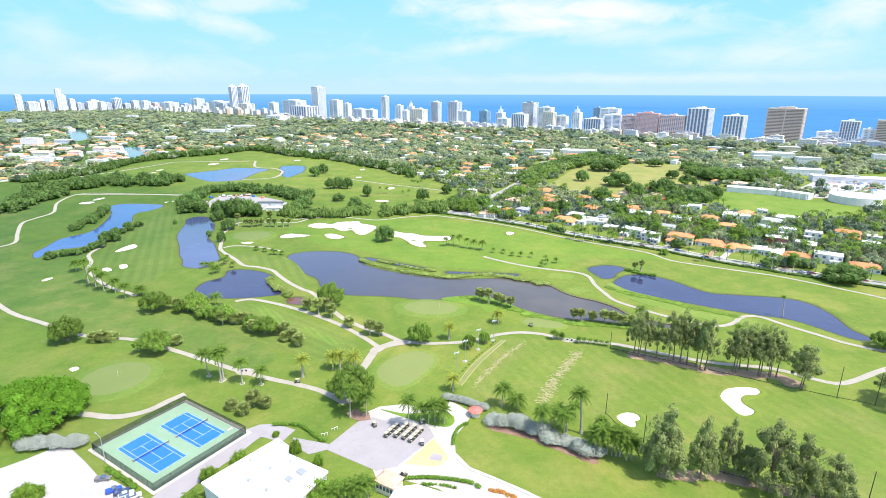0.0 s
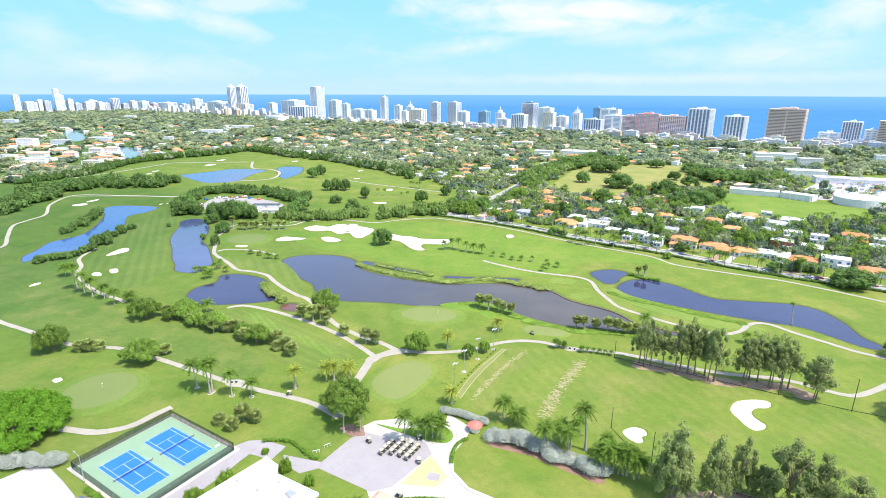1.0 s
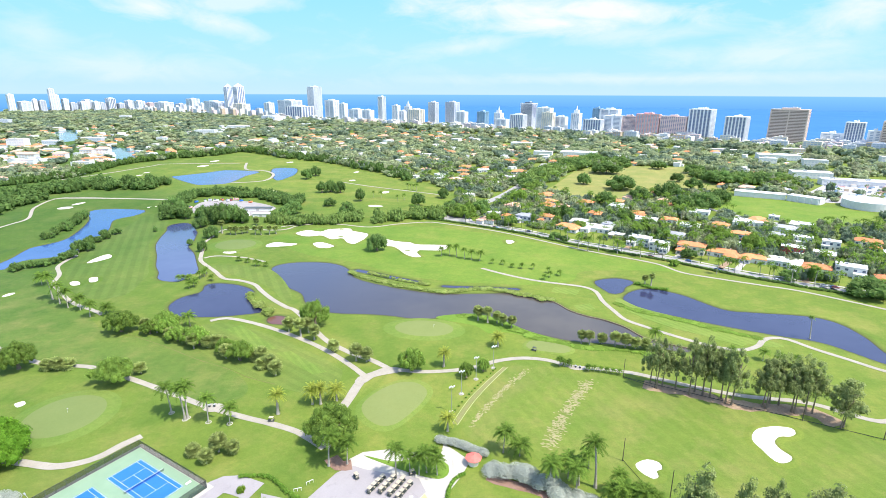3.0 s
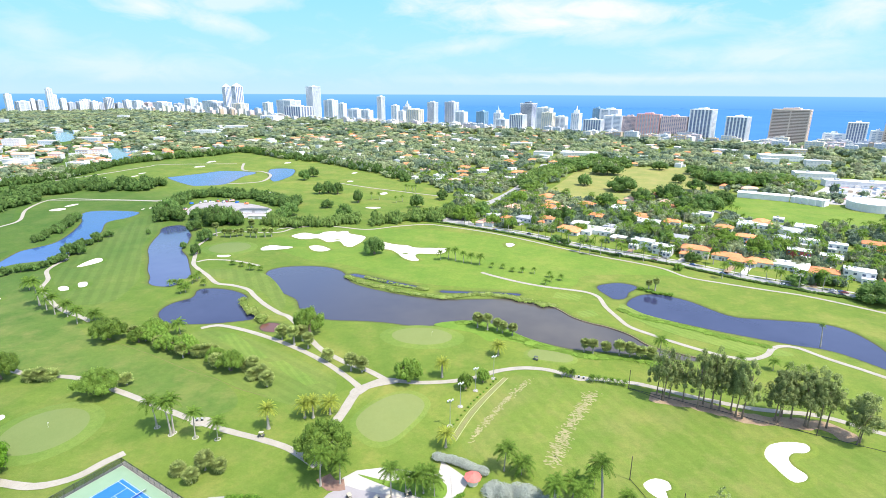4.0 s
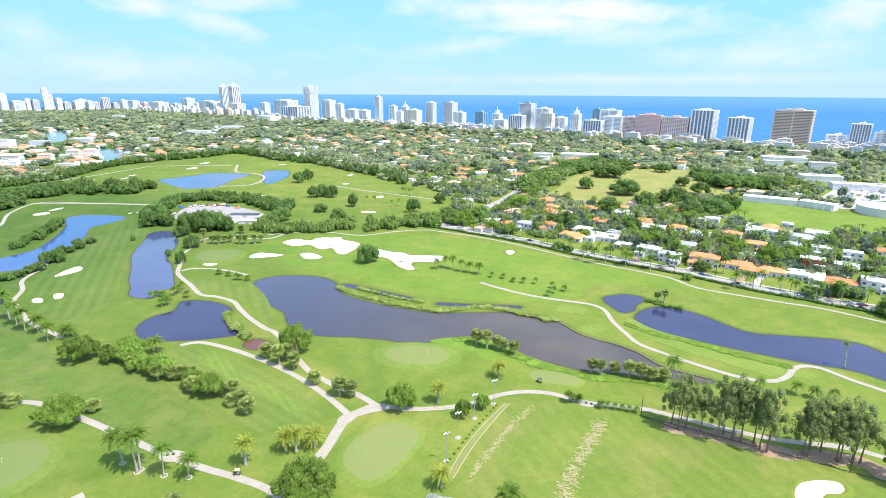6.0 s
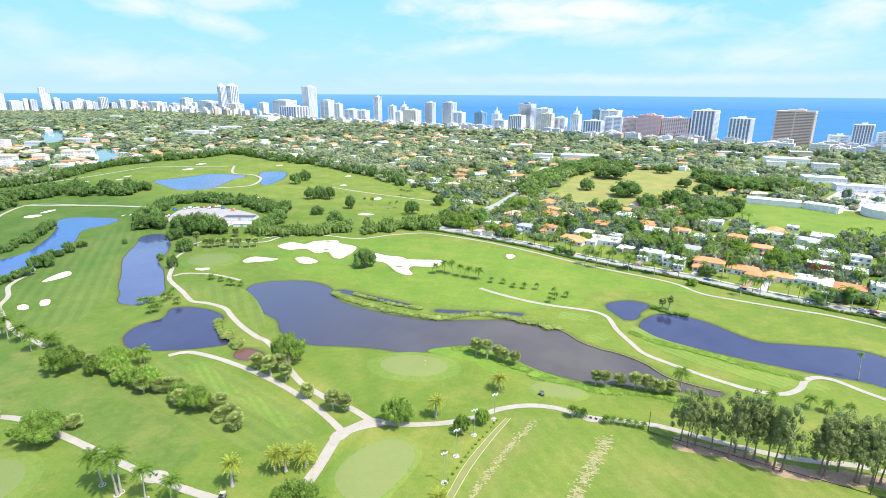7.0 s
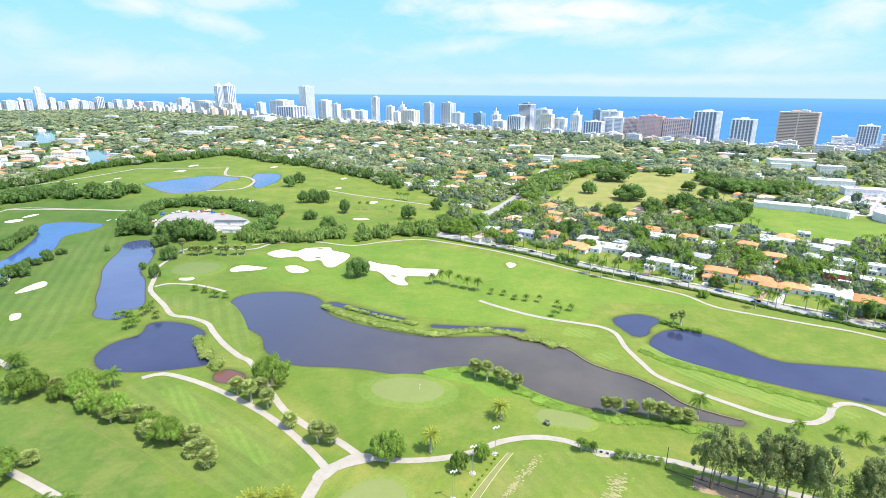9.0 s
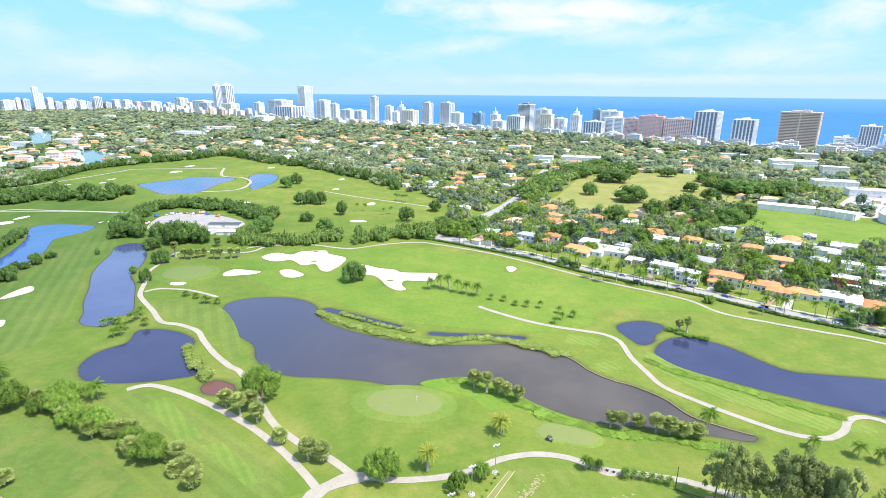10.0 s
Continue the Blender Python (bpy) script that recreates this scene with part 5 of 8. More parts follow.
az = np.radians(np.arange(-180, 180, 1.5))
start = []
for a in az:
    r = np.arange(900, 4700, 10.0)
    x, y = CENTRE[0] + r * math.sin(a), CENTRE[1] + r * math.cos(a)
    over = np.where((y > shore_y(x)) & (math.cos(a) > 0.1))[0]
    start.append(min(r[over[0]] if len(over) else 3900.0, 4200.0))
for name, m, z0, offs, label, cat in (("sea", "sea", 0.3, 0.0, "calm bright blue sea reaching the horizon", "sea"),):
    v, f = [], []
    steps = np.linspace(0, 1, 16)
    for a, r0 in zip(az, start):
        for u in steps:
            r = r0 + (RIM - r0) * u
            v.append((CENTRE[0] + r * math.sin(a), CENTRE[1] + r * math.cos(a), z0 + 12.0 * u**1.3))
    n = len(steps)
    for i in range(len(az)):
        j = (i + 1) % len(az)
        for k in range(n - 1):
            f += [(i * n + k, i * n + k + 1, j * n + k + 1), (i * n + k, j * n + k + 1, j * n + k)]
    tagged(new(name, mesh_tris(name, v, f, M[m], True)), label, cat, kind="structure")
ribbon("beach", [(x, y - 18) for x, y in zip(SHORE_X[1:], SHORE_Y[1:])], 44, 0.5, M["beach"], "pale sandy beach along the sea", "beach", step=40)
v, f = [], []
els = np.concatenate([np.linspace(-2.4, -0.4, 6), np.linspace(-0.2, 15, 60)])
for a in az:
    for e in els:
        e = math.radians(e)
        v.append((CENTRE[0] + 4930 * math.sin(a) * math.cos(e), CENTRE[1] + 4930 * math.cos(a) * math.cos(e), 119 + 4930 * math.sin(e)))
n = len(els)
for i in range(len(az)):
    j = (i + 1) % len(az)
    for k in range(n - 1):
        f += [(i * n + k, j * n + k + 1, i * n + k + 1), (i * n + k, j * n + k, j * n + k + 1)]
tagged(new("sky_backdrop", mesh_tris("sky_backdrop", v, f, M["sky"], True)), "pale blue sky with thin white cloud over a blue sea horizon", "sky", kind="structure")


# ---- lawns, paths, roads ----
patch("fairway_west", [(-300, 285), (-268, 240), (-259, 215), (-249, 191), (-238, 170), (-221, 147), (-205, 123), (-193, 106), (-187, 90), (-182, 66), (-205, 60), (-235, 84), (-255, 106), (-272, 140), (-290, 200), (-308, 260)], 0.03, M["fairway"], "striped mown fairway between two blue lakes", "fairway")
patch("fairway_tee", [(-100, 37), (-70, 27), (-30, 4), (-20, -8), (-25, -24), (-60, -14), (-95, 6), (-112, 28)], 0.03, M["fairway_tee"], "mown fairway between tree row and cart path", "fairway")
patch("fairway_lake", [(-160, 130), (-118, 128), (-85, 90), (-78, 68), (-100, 92), (-128, 108), (-158, 122)], 0.03, M["fairway"], "mown strip between cart path and lake", "fairway")
patch("fairway_north", [(-105, 165), (-60, 150), (-20, 126), (20, 119), (60, 119), (92, 130), (104, 152), (150, 160), (170, 158), (160, 172), (100, 206), (30, 246), (-40, 262), (-120, 245), (-148, 205)], 0.025, M["fringe"], "bright mown fairway between lake and street", "fairway")
patch("driving_range", [(36, -38), (52, 9), (78, 14), (118, 2), (160, -14), (188, -30), (215, -62), (190, -100), (152, -84), (100, -68), (76, -58), (58, -50)], 0.03, M["range"], "pale mown driving range with worn strips", "lawn")
# both rough patches are a step darker, carrying some of the western shade in paint
patch("west_rough", [(-262, 24), (-200, -6), (-161, -17), (-134, -18), (-109, -25), (-87, -32), (-60, -34), (-58, -20), (-92, 4), (-120, 16), (-150, 16), (-176, 33), (-200, 45), (-228, 66), (-262, 84), (-330, 70)], 0.025, M["rough"], "green rough between cart path and palms, painted darker as shade", "lawn")
patch("far_rough", [(-262, 84), (-330, 66), (-560, 150), (-520, 330), (-478, 335), (-462, 285), (-424, 240), (-416, 205), (-362, 140), (-352, 122), (-336, 150), (-330, 110), (-306, 92), (-290, 118), (-280, 140), (-276, 124), (-256, 98)], 0.033, M["rough"], "green rough beside a lake and path, painted darker as shade", "lawn")
patch("lush_bank", [(12, 60), (32, 68), (48, 62), (62, 50), (84, 38), (100, 36), (101, 32), (84, 32), (66, 40), (52, 46), (42, 44), (34, 52)], 0.035, M["lush"], "bright lush grass bank by the lake", "lawn")
patch("east_bank", [(118, 104), (128, 90), (150, 76), (175, 60), (188, 50), (178, 47), (150, 58), (128, 74), (116, 90)], 0.035, M["tee"], "pale mown strip between path and lake", "lawn")
patch("meadow", MEADOW, 0.05, M["meadow"], "dry yellowish meadow with scattered trees", "field", step=8)
patch("sports_field", SCHOOL_FIELD, 0.05, M["fringe"], "flat green sports field", "field", smooth=False)
patch("gravel_yard", PARKING, 0.06, M["gravel"], "grey gravel yard screened by trees", "yard", step=5)
for o in GREENS + GREENS2 + GREENS3:
    mound("putting_surface", ellipse(*o), 0.5, M["green"], "smooth pale golf green with darker fringe", 5.0)
mound("practice_green", PUTTING_GREEN, 0.3, M["green"], "smooth pale practice green", 2.5)
for k, (tee, turn) in enumerate(((TEE_A, 0), (TEE_B, 0), (TEE_D, 0), (TEE_E, 0), (TEE_F, 0), (TEE_G, 0))):
    patch("tee_ground", tee, 0.05 + 0.004 * k, M["tee"], "pale close-mown tee ground in the lawn", "tee box", smooth=False)
ribbon("bulkhead", BULKHEAD, 0.45, 0.10, M["bulkhead"], "low tan timber edge along the lake shore", "bulkhead", lip=0.5)
mound("tee_box", TEE, 0.4, M["green"], "flat mown tee box", 1.5, category="tee box")
for b in (BUNKER_A, BUNKER_B, BUNKER_C, BUNKER_BIG_WEST, BUNKER_BIG_EAST, BUNKER_D, BUNKER_E, BUNKER_F, BUNKER_G, BUNKER_RANGE, BUNKER_PINE, BUNKER_H):
    bunker("bunker", b, "white sand bunker in mown grass")
for x, y, a, b in FAR_BUNKERS + FAR_BUNKERS2 + ROUGH_BUNKERS:
    bunker("bunker", ellipse(x, y, a * 0.75, b * 0.75, n=9), "small far white sand bunker")
path_z = 0.09
for nm, line, w in (("cart_path_west", PATH_WEST, 2.8), ("cart_path_range", PATH_RANGE, 2.8), ("cart_path_tee", PATH_SOUTH_TEE, 2.8), ("cart_path_middle", PATH_MIDDLE, 2.9), ("cart_path_link", PATH_LINK, 4.0), ("cart_path_green", PATH_GREEN, 2.2), ("cart_path_north", PATH_NORTH, 2.4), ("cart_path_east", PATH_EAST, 2.7), ("cart_path_edge", PATH_PERIMETER, 2.4), ("cart_path_palms", PATH_PALMS, 2.7), ("cart_path_far_west", PATH_FAR_WEST, 3.0), ("cart_path_court", PATH_COURT, 3.2), ("cart_path_far_lake", PATH_FAR_LAKE, 3.0), ("cart_path_hill", PATH_FAR_HILL, 4.0), ("cart_path_far_east", PATH_FAR_EAST, 3.0), ("cart_path_far_edge", PATH_FAR_EDGE, 4.0)):
    path_z += 0.004
    ribbon(nm, line, w, path_z, M["path"], "pale beige concrete cart path through grass", "path", wobble=0.05)
patch("path_junction", [(-12.5, -13), (-12.8, -8.5), (-8, -3.2), (-3, 1.6), (2.5, 2.4), (6.5, 0.9), (5, -1.2), (-1, -4.2), (-6, -7.5), (-8.2, -12)], 0.16, M["path"], "pale concrete junction of the cart paths", "path")
ribbon("drain_line", [(-151.4, 21.8), (-135.2, 15.6), (-112.6, 6.9), (-92.6, -1.9), (-73.2, -8.7), (-59.6, -14.8), (-46.1, -18.4)], 0.26, 0.036, M["ditch"], "thin brown drainage line across the lawn", "ground", wobble=0.4, lip=0.02)
ribbon("street", STREET, 9.0, 0.07, M["street"], "pale grey residential street beside the golf course", "road")
ribbon("sidewalk", [(x + 3.8, y + 6.6) for x, y in STREET], 2.4, 0.062, M["concrete"], "pale concrete pavement before the houses", "pavement")
ribbon("avenue", AVENUE, 11.0, 0.085, M["street"], "pale grey avenue between trees", "road")
patch("street_junction", JUNCTION, 0.06, M["lot"], "pale paved junction where the avenue meets the street", "road", smooth=False)
ribbon("lane", LANE, 6.0, 0.08, M["street"], "grey lane beside a sports field", "road")
ribbon("tree_litter", [(x + 1.2, y + 3.2) for x, y in BROWN_STRIP], 7.0, 0.05, M["soil"], "brown needle litter under tall trees", "ground", wobble=0.3)
ribbon("tree_litter_south", BROWN_STRIP2, 5.5, 0.05, M["soil"], "reddish-brown bare soil under trees", "ground", wobble=0.3)
ribbon("tee_track", [((a + c) / 2, (b + d) / 2) for (a, b), (c, d) in zip(RANGE_LINE_A, RANGE_LINE_B)], 1.7, 0.045, M["tee_track"], "brown worn strip between the tee lines", "worn turf", wobble=0.15, lip=0.01)
for line in (RANGE_LINE_A, RANGE_LINE_B):
    ribbon("range_rope", line, 0.2, 0.07, M["pale_rope"], "thin pale line along the driving range", "marking", lip=0.03)
ribbon("shrub_bed", [(x - 1.0, y - 2.6) for x, y in SILVER_SHRUBS[1:]], 3.6, 0.05, M["mulch"], "brown mulch bed below silvery shrubs", "bed", wobble=0.3)
patch("west_lot", WEST_LOT, 0.07, M["lot"], "pale sunlit car park", "car park", smooth=False)
patch("club_apron", CLUB_APRON, 0.05, M["concrete"], "pale concrete apron of the clubhouse", "pavement", smooth=False)
patch("club_lot", CLUB_LOT, 0.075, M["asphalt"], "grey asphalt yard for golf carts", "car park", smooth=False)
patch("yellow_paint", PAINT, 0.10, M["yellow"], "faded yellow painted pavement triangle", "marking", smooth=False)
patch("dark_mat", PAINT_DARK, 0.13, M["asphalt"], "dark grey square on yellow pavement", "marking", smooth=False)
patch("planted_island", ISLAND_BED, 0.14, M["lush"], "kerbed grass island with palms", "bed")
ribbon("court_road", COURT_ROAD, 8.0, 0.09, M["asphalt"], "grey service road beside the tennis courts", "road")
for x, y in BUNKER_ISLETS:
    mound("grass_islet", ellipse(x, y, 2.0, 0.9), 0.35, M["rough"], "small tuft of grass in the sand", 0.5, category="grass tuft")
patch("rest_pad", ellipse(*REST_PAD[0], n=12), 0.06, M["path"], "pale paved pad beside the cart path", "pavement")
patch("cooler_pad", ellipse(*COOLER_PAD[0], n=12), 0.06, M["path"], "pale paved pad beside the cart path", "pavement")


# ---- plants ----
def rand_units(rng, n):
    v = rng.normal(size=(n, 3))
    return v / np.linalg.norm(v, axis=1, keepdims=True)


def leaf_quads(centres, normals, size, rng, long=1.0, squash=1.0, up=0.55):
    """Two-triangle leaves facing about along normals, turned up towards the light."""
    n = normals * (1 - up) + (0, 0, up) + rng.normal(size=normals.shape) * 0.3
    n /= np.linalg.norm(n, axis=1, keepdims=True)
    t = np.cross(n, rand_units(rng, len(n)))
    t /= np.maximum(np.linalg.norm(t, axis=1, keepdims=True), 1e-6)
    b = np.cross(n, t)
    s = (size * rng.uniform(0.6, 1.3, len(n)))[:, None]
    k = rng.uniform(0.7, 1.1, (len(n), 1)) * long
    flat = (1.0, 1.0, squash)
    v = np.stack([centres - t * s * k * flat, centres - b * s * 0.62 * flat, centres + t * s * k * flat, centres + b * s * 0.62 * flat], 1)
    i = np.arange(len(n))[:, None] * 4
    return v.reshape(-1, 3), np.concatenate([i + [0, 1, 2], i + [0, 2, 3]])


def ico(sub):
    bm = bmesh.new()
    bmesh.ops.create_icosphere(bm, subdivisions=sub, radius=1.0)
    v, f = np.array([p.co for p in bm.verts]), np.array([[p.index for p in q.verts] for q in bm.faces])
    bm.free()
    return v, f


ICO = {1: ico(1), 2: ico(2)}


def blob_crown(seed, lobes, leaves, size, low=0.25, lobe_r=0.36, core=1, spread=0.66, hollow=0.0, squash=1.0, dome=0.45, fill=0.3):
    """A crown of unit radius and unit height, of leafy lobes."""
    rng = np.random.default_rng(seed)
    vs, fs, n = [], [], 0
    for k in range(lobes):
        a = 2 * math.pi * (k + rng.uniform(-0.3, 0.3)) / lobes * 2.4
        u = rng.uniform(0, 1)
        rad = spread * math.sqrt(u) * (1.0 if k else 0.2)
        z = low + (1 - low) * (0.30 + 0.48 * rng.uniform(fill, 1) * (1 - (rad / spread) ** 2 * dome))
        lr = lobe_r * rng.uniform(0.75, 1.2)
        c = np.array((rad * math.cos(a), rad * math.sin(a), z))
        scale = np.array((lr, lr, lr * 0.62 * (1 - low) * 1.25 if squash == 1.0 else lr * squash * 0.9))
        if rng.uniform() >= hollow:
            v, f = ICO[core]
            v = v * (1 + 0.14 * rng.normal(size=(len(v), 1)).clip(-1, 1)) * scale * 0.78 + c
            vs.append(v)
            fs.append(f + n)
            n += len(v)
        d = rand_units(rng, leaves // lobes)
        d[:, 2] = np.where(d[:, 2] < -0.45, -d[:, 2], d[:, 2])
        v, f = leaf_quads(c + d * scale * rng.uniform(0.8, 1.12, (len(d), 1)), d, size, rng, 1.0, squash)
        vs.append(v)
        fs.append(f + n)
        n += len(v)
    v = np.concatenate(vs)
    v[:, 2] = 1 + (v[:, 2] - np.percentile(v[:, 2], 99.7)) * (1 - low * 0.9) / (np.percentile(v[:, 2], 99.7) - np.percentile(v[:, 2], 1))
    v[:, :2] /= np.percentile(np.hypot(v[:, 0], v[:, 1]), 98.5)
    return v, np.concatenate(fs)


def frond_crown(seed, fronds, leaflets, width, up=(0.15, 1.2), droop=1.25, hang=0.35):
    """A palm head of unit radius at its own origin."""
    rng = np.random.default_rng(seed)
    vs, fs, n = [], [], 0
    for k in range(fronds):
        a = 2.4 * k + rng.uniform(-0.2, 0.2)
        e = up[0] + (up[1] - up[0]) * ((k + 0.5) / fronds) + rng.uniform(-0.1, 0.1)
        d, side = np.array((math.cos(a), math.sin(a), 0)), np.array((-math.sin(a), math.cos(a), 0))
        s = np.linspace(0, 1, leaflets + 1)
        reach = s * (0.55 + 0.45 * math.cos(e))
        rise = s * math.sin(e) * 0.85 - droop * 0.6 * s**2.2 * (0.4 + 0.6 * math.cos(e))
        rib = d * reach[:, None] + np.array((0, 0, 1.0)) * rise[:, None]
        for i in range(leaflets):
            w = width * math.sin(math.pi * min(0.12 + 0.84 * s[i], 1.0)) ** 0.7
            for sg in (-1, 1):
                tip = rib[i] + side * sg * w + (rib[i + 1] - rib[i]) * 0.9 - np.array((0, 0, hang * w))
                vs += [rib[i], rib[i + 1], tip]
                fs.append((n, n + 1, n + 2))
                n += 3
    return np.array(vs), np.array(fs)


def fan_head(seed, fans, blades, size):
    """A round head of fan-shaped fronds, of unit radius at its own origin."""
    rng = np.random.default_rng(seed)
    vs, fs, n = [], [], 0
    for k in range(fans):
        d = rand_units(rng, 1)[0]
        d[2] = d[2] * 0.8 + 0.12
        d /= np.linalg.norm(d)
        c = d * rng.uniform(0.45, 0.62)
        t = np.cross(d, (0, 0, 1.0))
        t /= max(np.linalg.norm(t), 1e-6)
        b = np.cross(t, d)
        for j in range(blades):
            a = math.pi * (j / (blades - 1) - 0.5) * 1.5
            o = (d * math.cos(a) * 0.9 + t * math.sin(a)) * size + b * rng.uniform(-0.06, 0.06)
            w = np.cross(o, b)
            w = w / max(np.linalg.norm(w), 1e-6) * size * 0.16
            o[2] -= 0.22 * size
            vs += [c, c + o * 0.6 + w, c + o, c + o * 0.6 - w]
            fs += [(n, n + 1, n + 2), (n, n + 2, n + 3)]
            n += 4
    v, f = ICO[1]
    vs = np.concatenate([np.array(vs), v * 0.42])
    return vs, np.concatenate([np.array(fs), f + n])


def trunk_mesh(name, seed, r0, r1, lean, limbs=0, mat="bark", split=0.55):
    """A tapered trunk of unit height, with limbs from its upper part."""
    rng = np.random.default_rng(seed)
    a = rng.uniform(0, 6.28)
    rings = [(lean * s**1.6 * math.cos(a), lean * s**1.6 * math.sin(a), s, r0 * (1 + 0.7 * (1 - s) ** 8) * (1 - s) + r1 * s) for s in np.linspace(0, 1, 7)]
    v, f = tube(rings, 7)
    for k in range(limbs):
        b, s0 = 2.4 * k + a, split + 0.3 * rng.uniform() * (1 - split)
        x0, y0 = lean * s0**1.6 * math.cos(a), lean * s0**1.6 * math.sin(a)
        out = rng.uniform(0.22, 0.5) * (1.15 - s0) * (0.45 if r0 < 0.02 else 1.0)
        w, g = tube([(x0 + out * u * math.cos(b), y0 + out * u * math.sin(b), s0 + (1 - s0) * (u**0.8) * 0.95, r0 * 0.55 * (1 - u) + r1 * 0.5) for u in np.linspace(0, 1, 4)], 5)
        g = [tuple(i + len(v) for i in t) for t in g]
        v, f = v + w, f + g
    return mesh_tris(name, v, f, M[mat], True)


def crown_set(name, made, mat):
    return [mesh_tris(name, v, f, M[mat]) for v, f in made]


CROWNS = {
    "leaf": crown_set("crown", [blob_crown(s, 80, 7600, 0.025, 0.40, 0.165, spread=0.82, dome=0.6, fill=0.35, squash=0.6) for s in (1, 2, 3)], "leaf"),
    "leaf_far": crown_set("crown", [blob_crown(s, 40, 3000, 0.042, 0.16, 0.23, spread=0.74) for s in (11, 12, 13)], "leaf"),
    "leaf_dark": crown_set("crown", [blob_crown(s, 32, 1750, 0.050, 0.24, 0.245, spread=0.76, squash=0.62) for s in (16, 17, 18)], "grove"),
    "ficus": crown_set("crown", [blob_crown(9, 230, 30000, 0.0150, 0.30, 0.115, spread=0.90, dome=0.62, fill=0.78)], "ficus"),
    "bush": crown_set("crown", [blob_crown(s, 40, 3000, 0.038, 0.06, 0.23, spread=0.72) for s in (14, 15)], "bush_leaf"),
    "pine": crown_set("crown", [blob_crown(s, 56, 3600, 0.046, 0.40, 0.19, spread=0.84, hollow=0.6, squash=0.16, dome=0.6, fill=0.2) for s in (21, 22, 23)], "pine_leaf"),
    "casuarina": crown_set("crown", [blob_crown(s, 80, 6400, 0.036, 0.18, 0.17, spread=0.80, hollow=0.55, squash=0.25, dome=0.8, fill=0.1) for s in (31, 32)], "pine_leaf"),
    "coconut": crown_set("crown", [frond_crown(s, 26, 12, 0.25, (-0.25, 1.35), 1.1) for s in (41, 42, 43)], "palm_leaf"),
    "date": crown_set("crown", [frond_crown(s, 46, 10, 0.16, (-0.5, 1.35), 0.8) for s in (51, 52)], "date_leaf"),
    "sabal": crown_set("crown", [fan_head(s, 90, 7, 0.46) for s in (61, 62)], "sabal_leaf"),
}
TRUNKS = {
    "leaf": [trunk_mesh("trunk", s, 0.045, 0.014, 0.05, 6, split=0.25) for s in (1, 2, 3)],
    "pine": [trunk_mesh("trunk", s, 0.0115, 0.005, 0.05, 4, split=0.5) for s in (4, 5, 6)],
    "coconut": [trunk_mesh("trunk", s, 0.022, 0.014, 0.07, mat="palm_bark") for s in (7, 8, 9)],
    "date": [trunk_mesh("trunk", 10, 0.05, 0.045, 0.02, mat="palm_bark")],
}
COUNT = {}


def plant(name, label, category, crown, trunk, x, y, h, r, mode, group=""):
    """A tree at (x, y) of that height and crown radius. mode: 'crown' scales with the height, 'head' sits on the trunk's top."""
    k = COUNT[name] = COUNT.get(name, -1) + 1
    e = thing(name, label, category, pose(x, y, 0, 0, 0, (k * 77) % 360), group)
    me = TRUNKS[trunk][k % len(TRUNKS[trunk])]
    lean = Vector((0, 0, 0))
    top = h - (r * 0.75 if mode == "head" else h * 0.25)
    t = part("trunk", me, None, e)
    t.scale = (h if mode == "crown" else max(top, 1.2) * 1.1, h if mode == "crown" else max(top, 1.2) * 1.1, top)
    c = part("crown", CROWNS[crown][k % len(CROWNS[crown])], None, e)
    if mode == "head":
        vs = [v.co for v in me.vertices if v.co.z > 0.99]
        lean = sum(vs, Vector()) / len(vs)
        c.location, c.scale = (lean.x * t.scale.x, lean.y * t.scale.y, top), (r, r, r)
    else:
        c.scale = (r, r, h)
    c.rotation_euler.z = k * 1.3
    return e


for i, (x, y, h, r) in enumerate(BROADLEAF + EDGE_TREE):
    plant("broadleaf_tree", "wide dense ficus tree with bright green crown" if i == 0 else "rounded broadleaf tree with dense green crown", "tree", "ficus" if i == 0 else "leaf_dark" if i == 7 else "leaf", "leaf", x, y, min(h * (1 if i == 0 else 0.92), 14.0), r * (0.86 if i == 0 else 0.78 if x < -60 else 0.92), "crown", "broadleaf trees on the course")
for x, y, h, r in SABAL:
    plant("sabal_palm", "short fan palm with a round grey-green head", "palm tree", "sabal", "date", x, y, h * 1.02, min(r * 1.12, 3.7), "head", "fan palms on the course")
for x, y, h, r in COCONUT:
    plant("coconut_palm", "slender palm with arching green fronds", "palm tree", "coconut", "coconut", x, y, h, r * 1.14, "head", "slender palms")
for x, y, h, r in DATE:
    plant("date_palm", "date palm with yellow-green fronds", "palm tree", "date", "date", x, y, h, r * 1.3, "head", "date palms")
for x, y, h, r in PINE + EDGE_PINES:
    plant("pine_tree", "tall thin-trunked pine with sparse grey-green crown", "tree", "pine", "pine", x, y, h, r * 1.1, "crown", "tall pines by the path")
for x, y, h, r in CASUARINA:
    plant("casuarina_tree", "tall feathery grey-green tree by the range fence", "tree", "casuarina", "pine", x, y, h * 1.1, r * 0.95, "crown", "feathery trees along the fence")


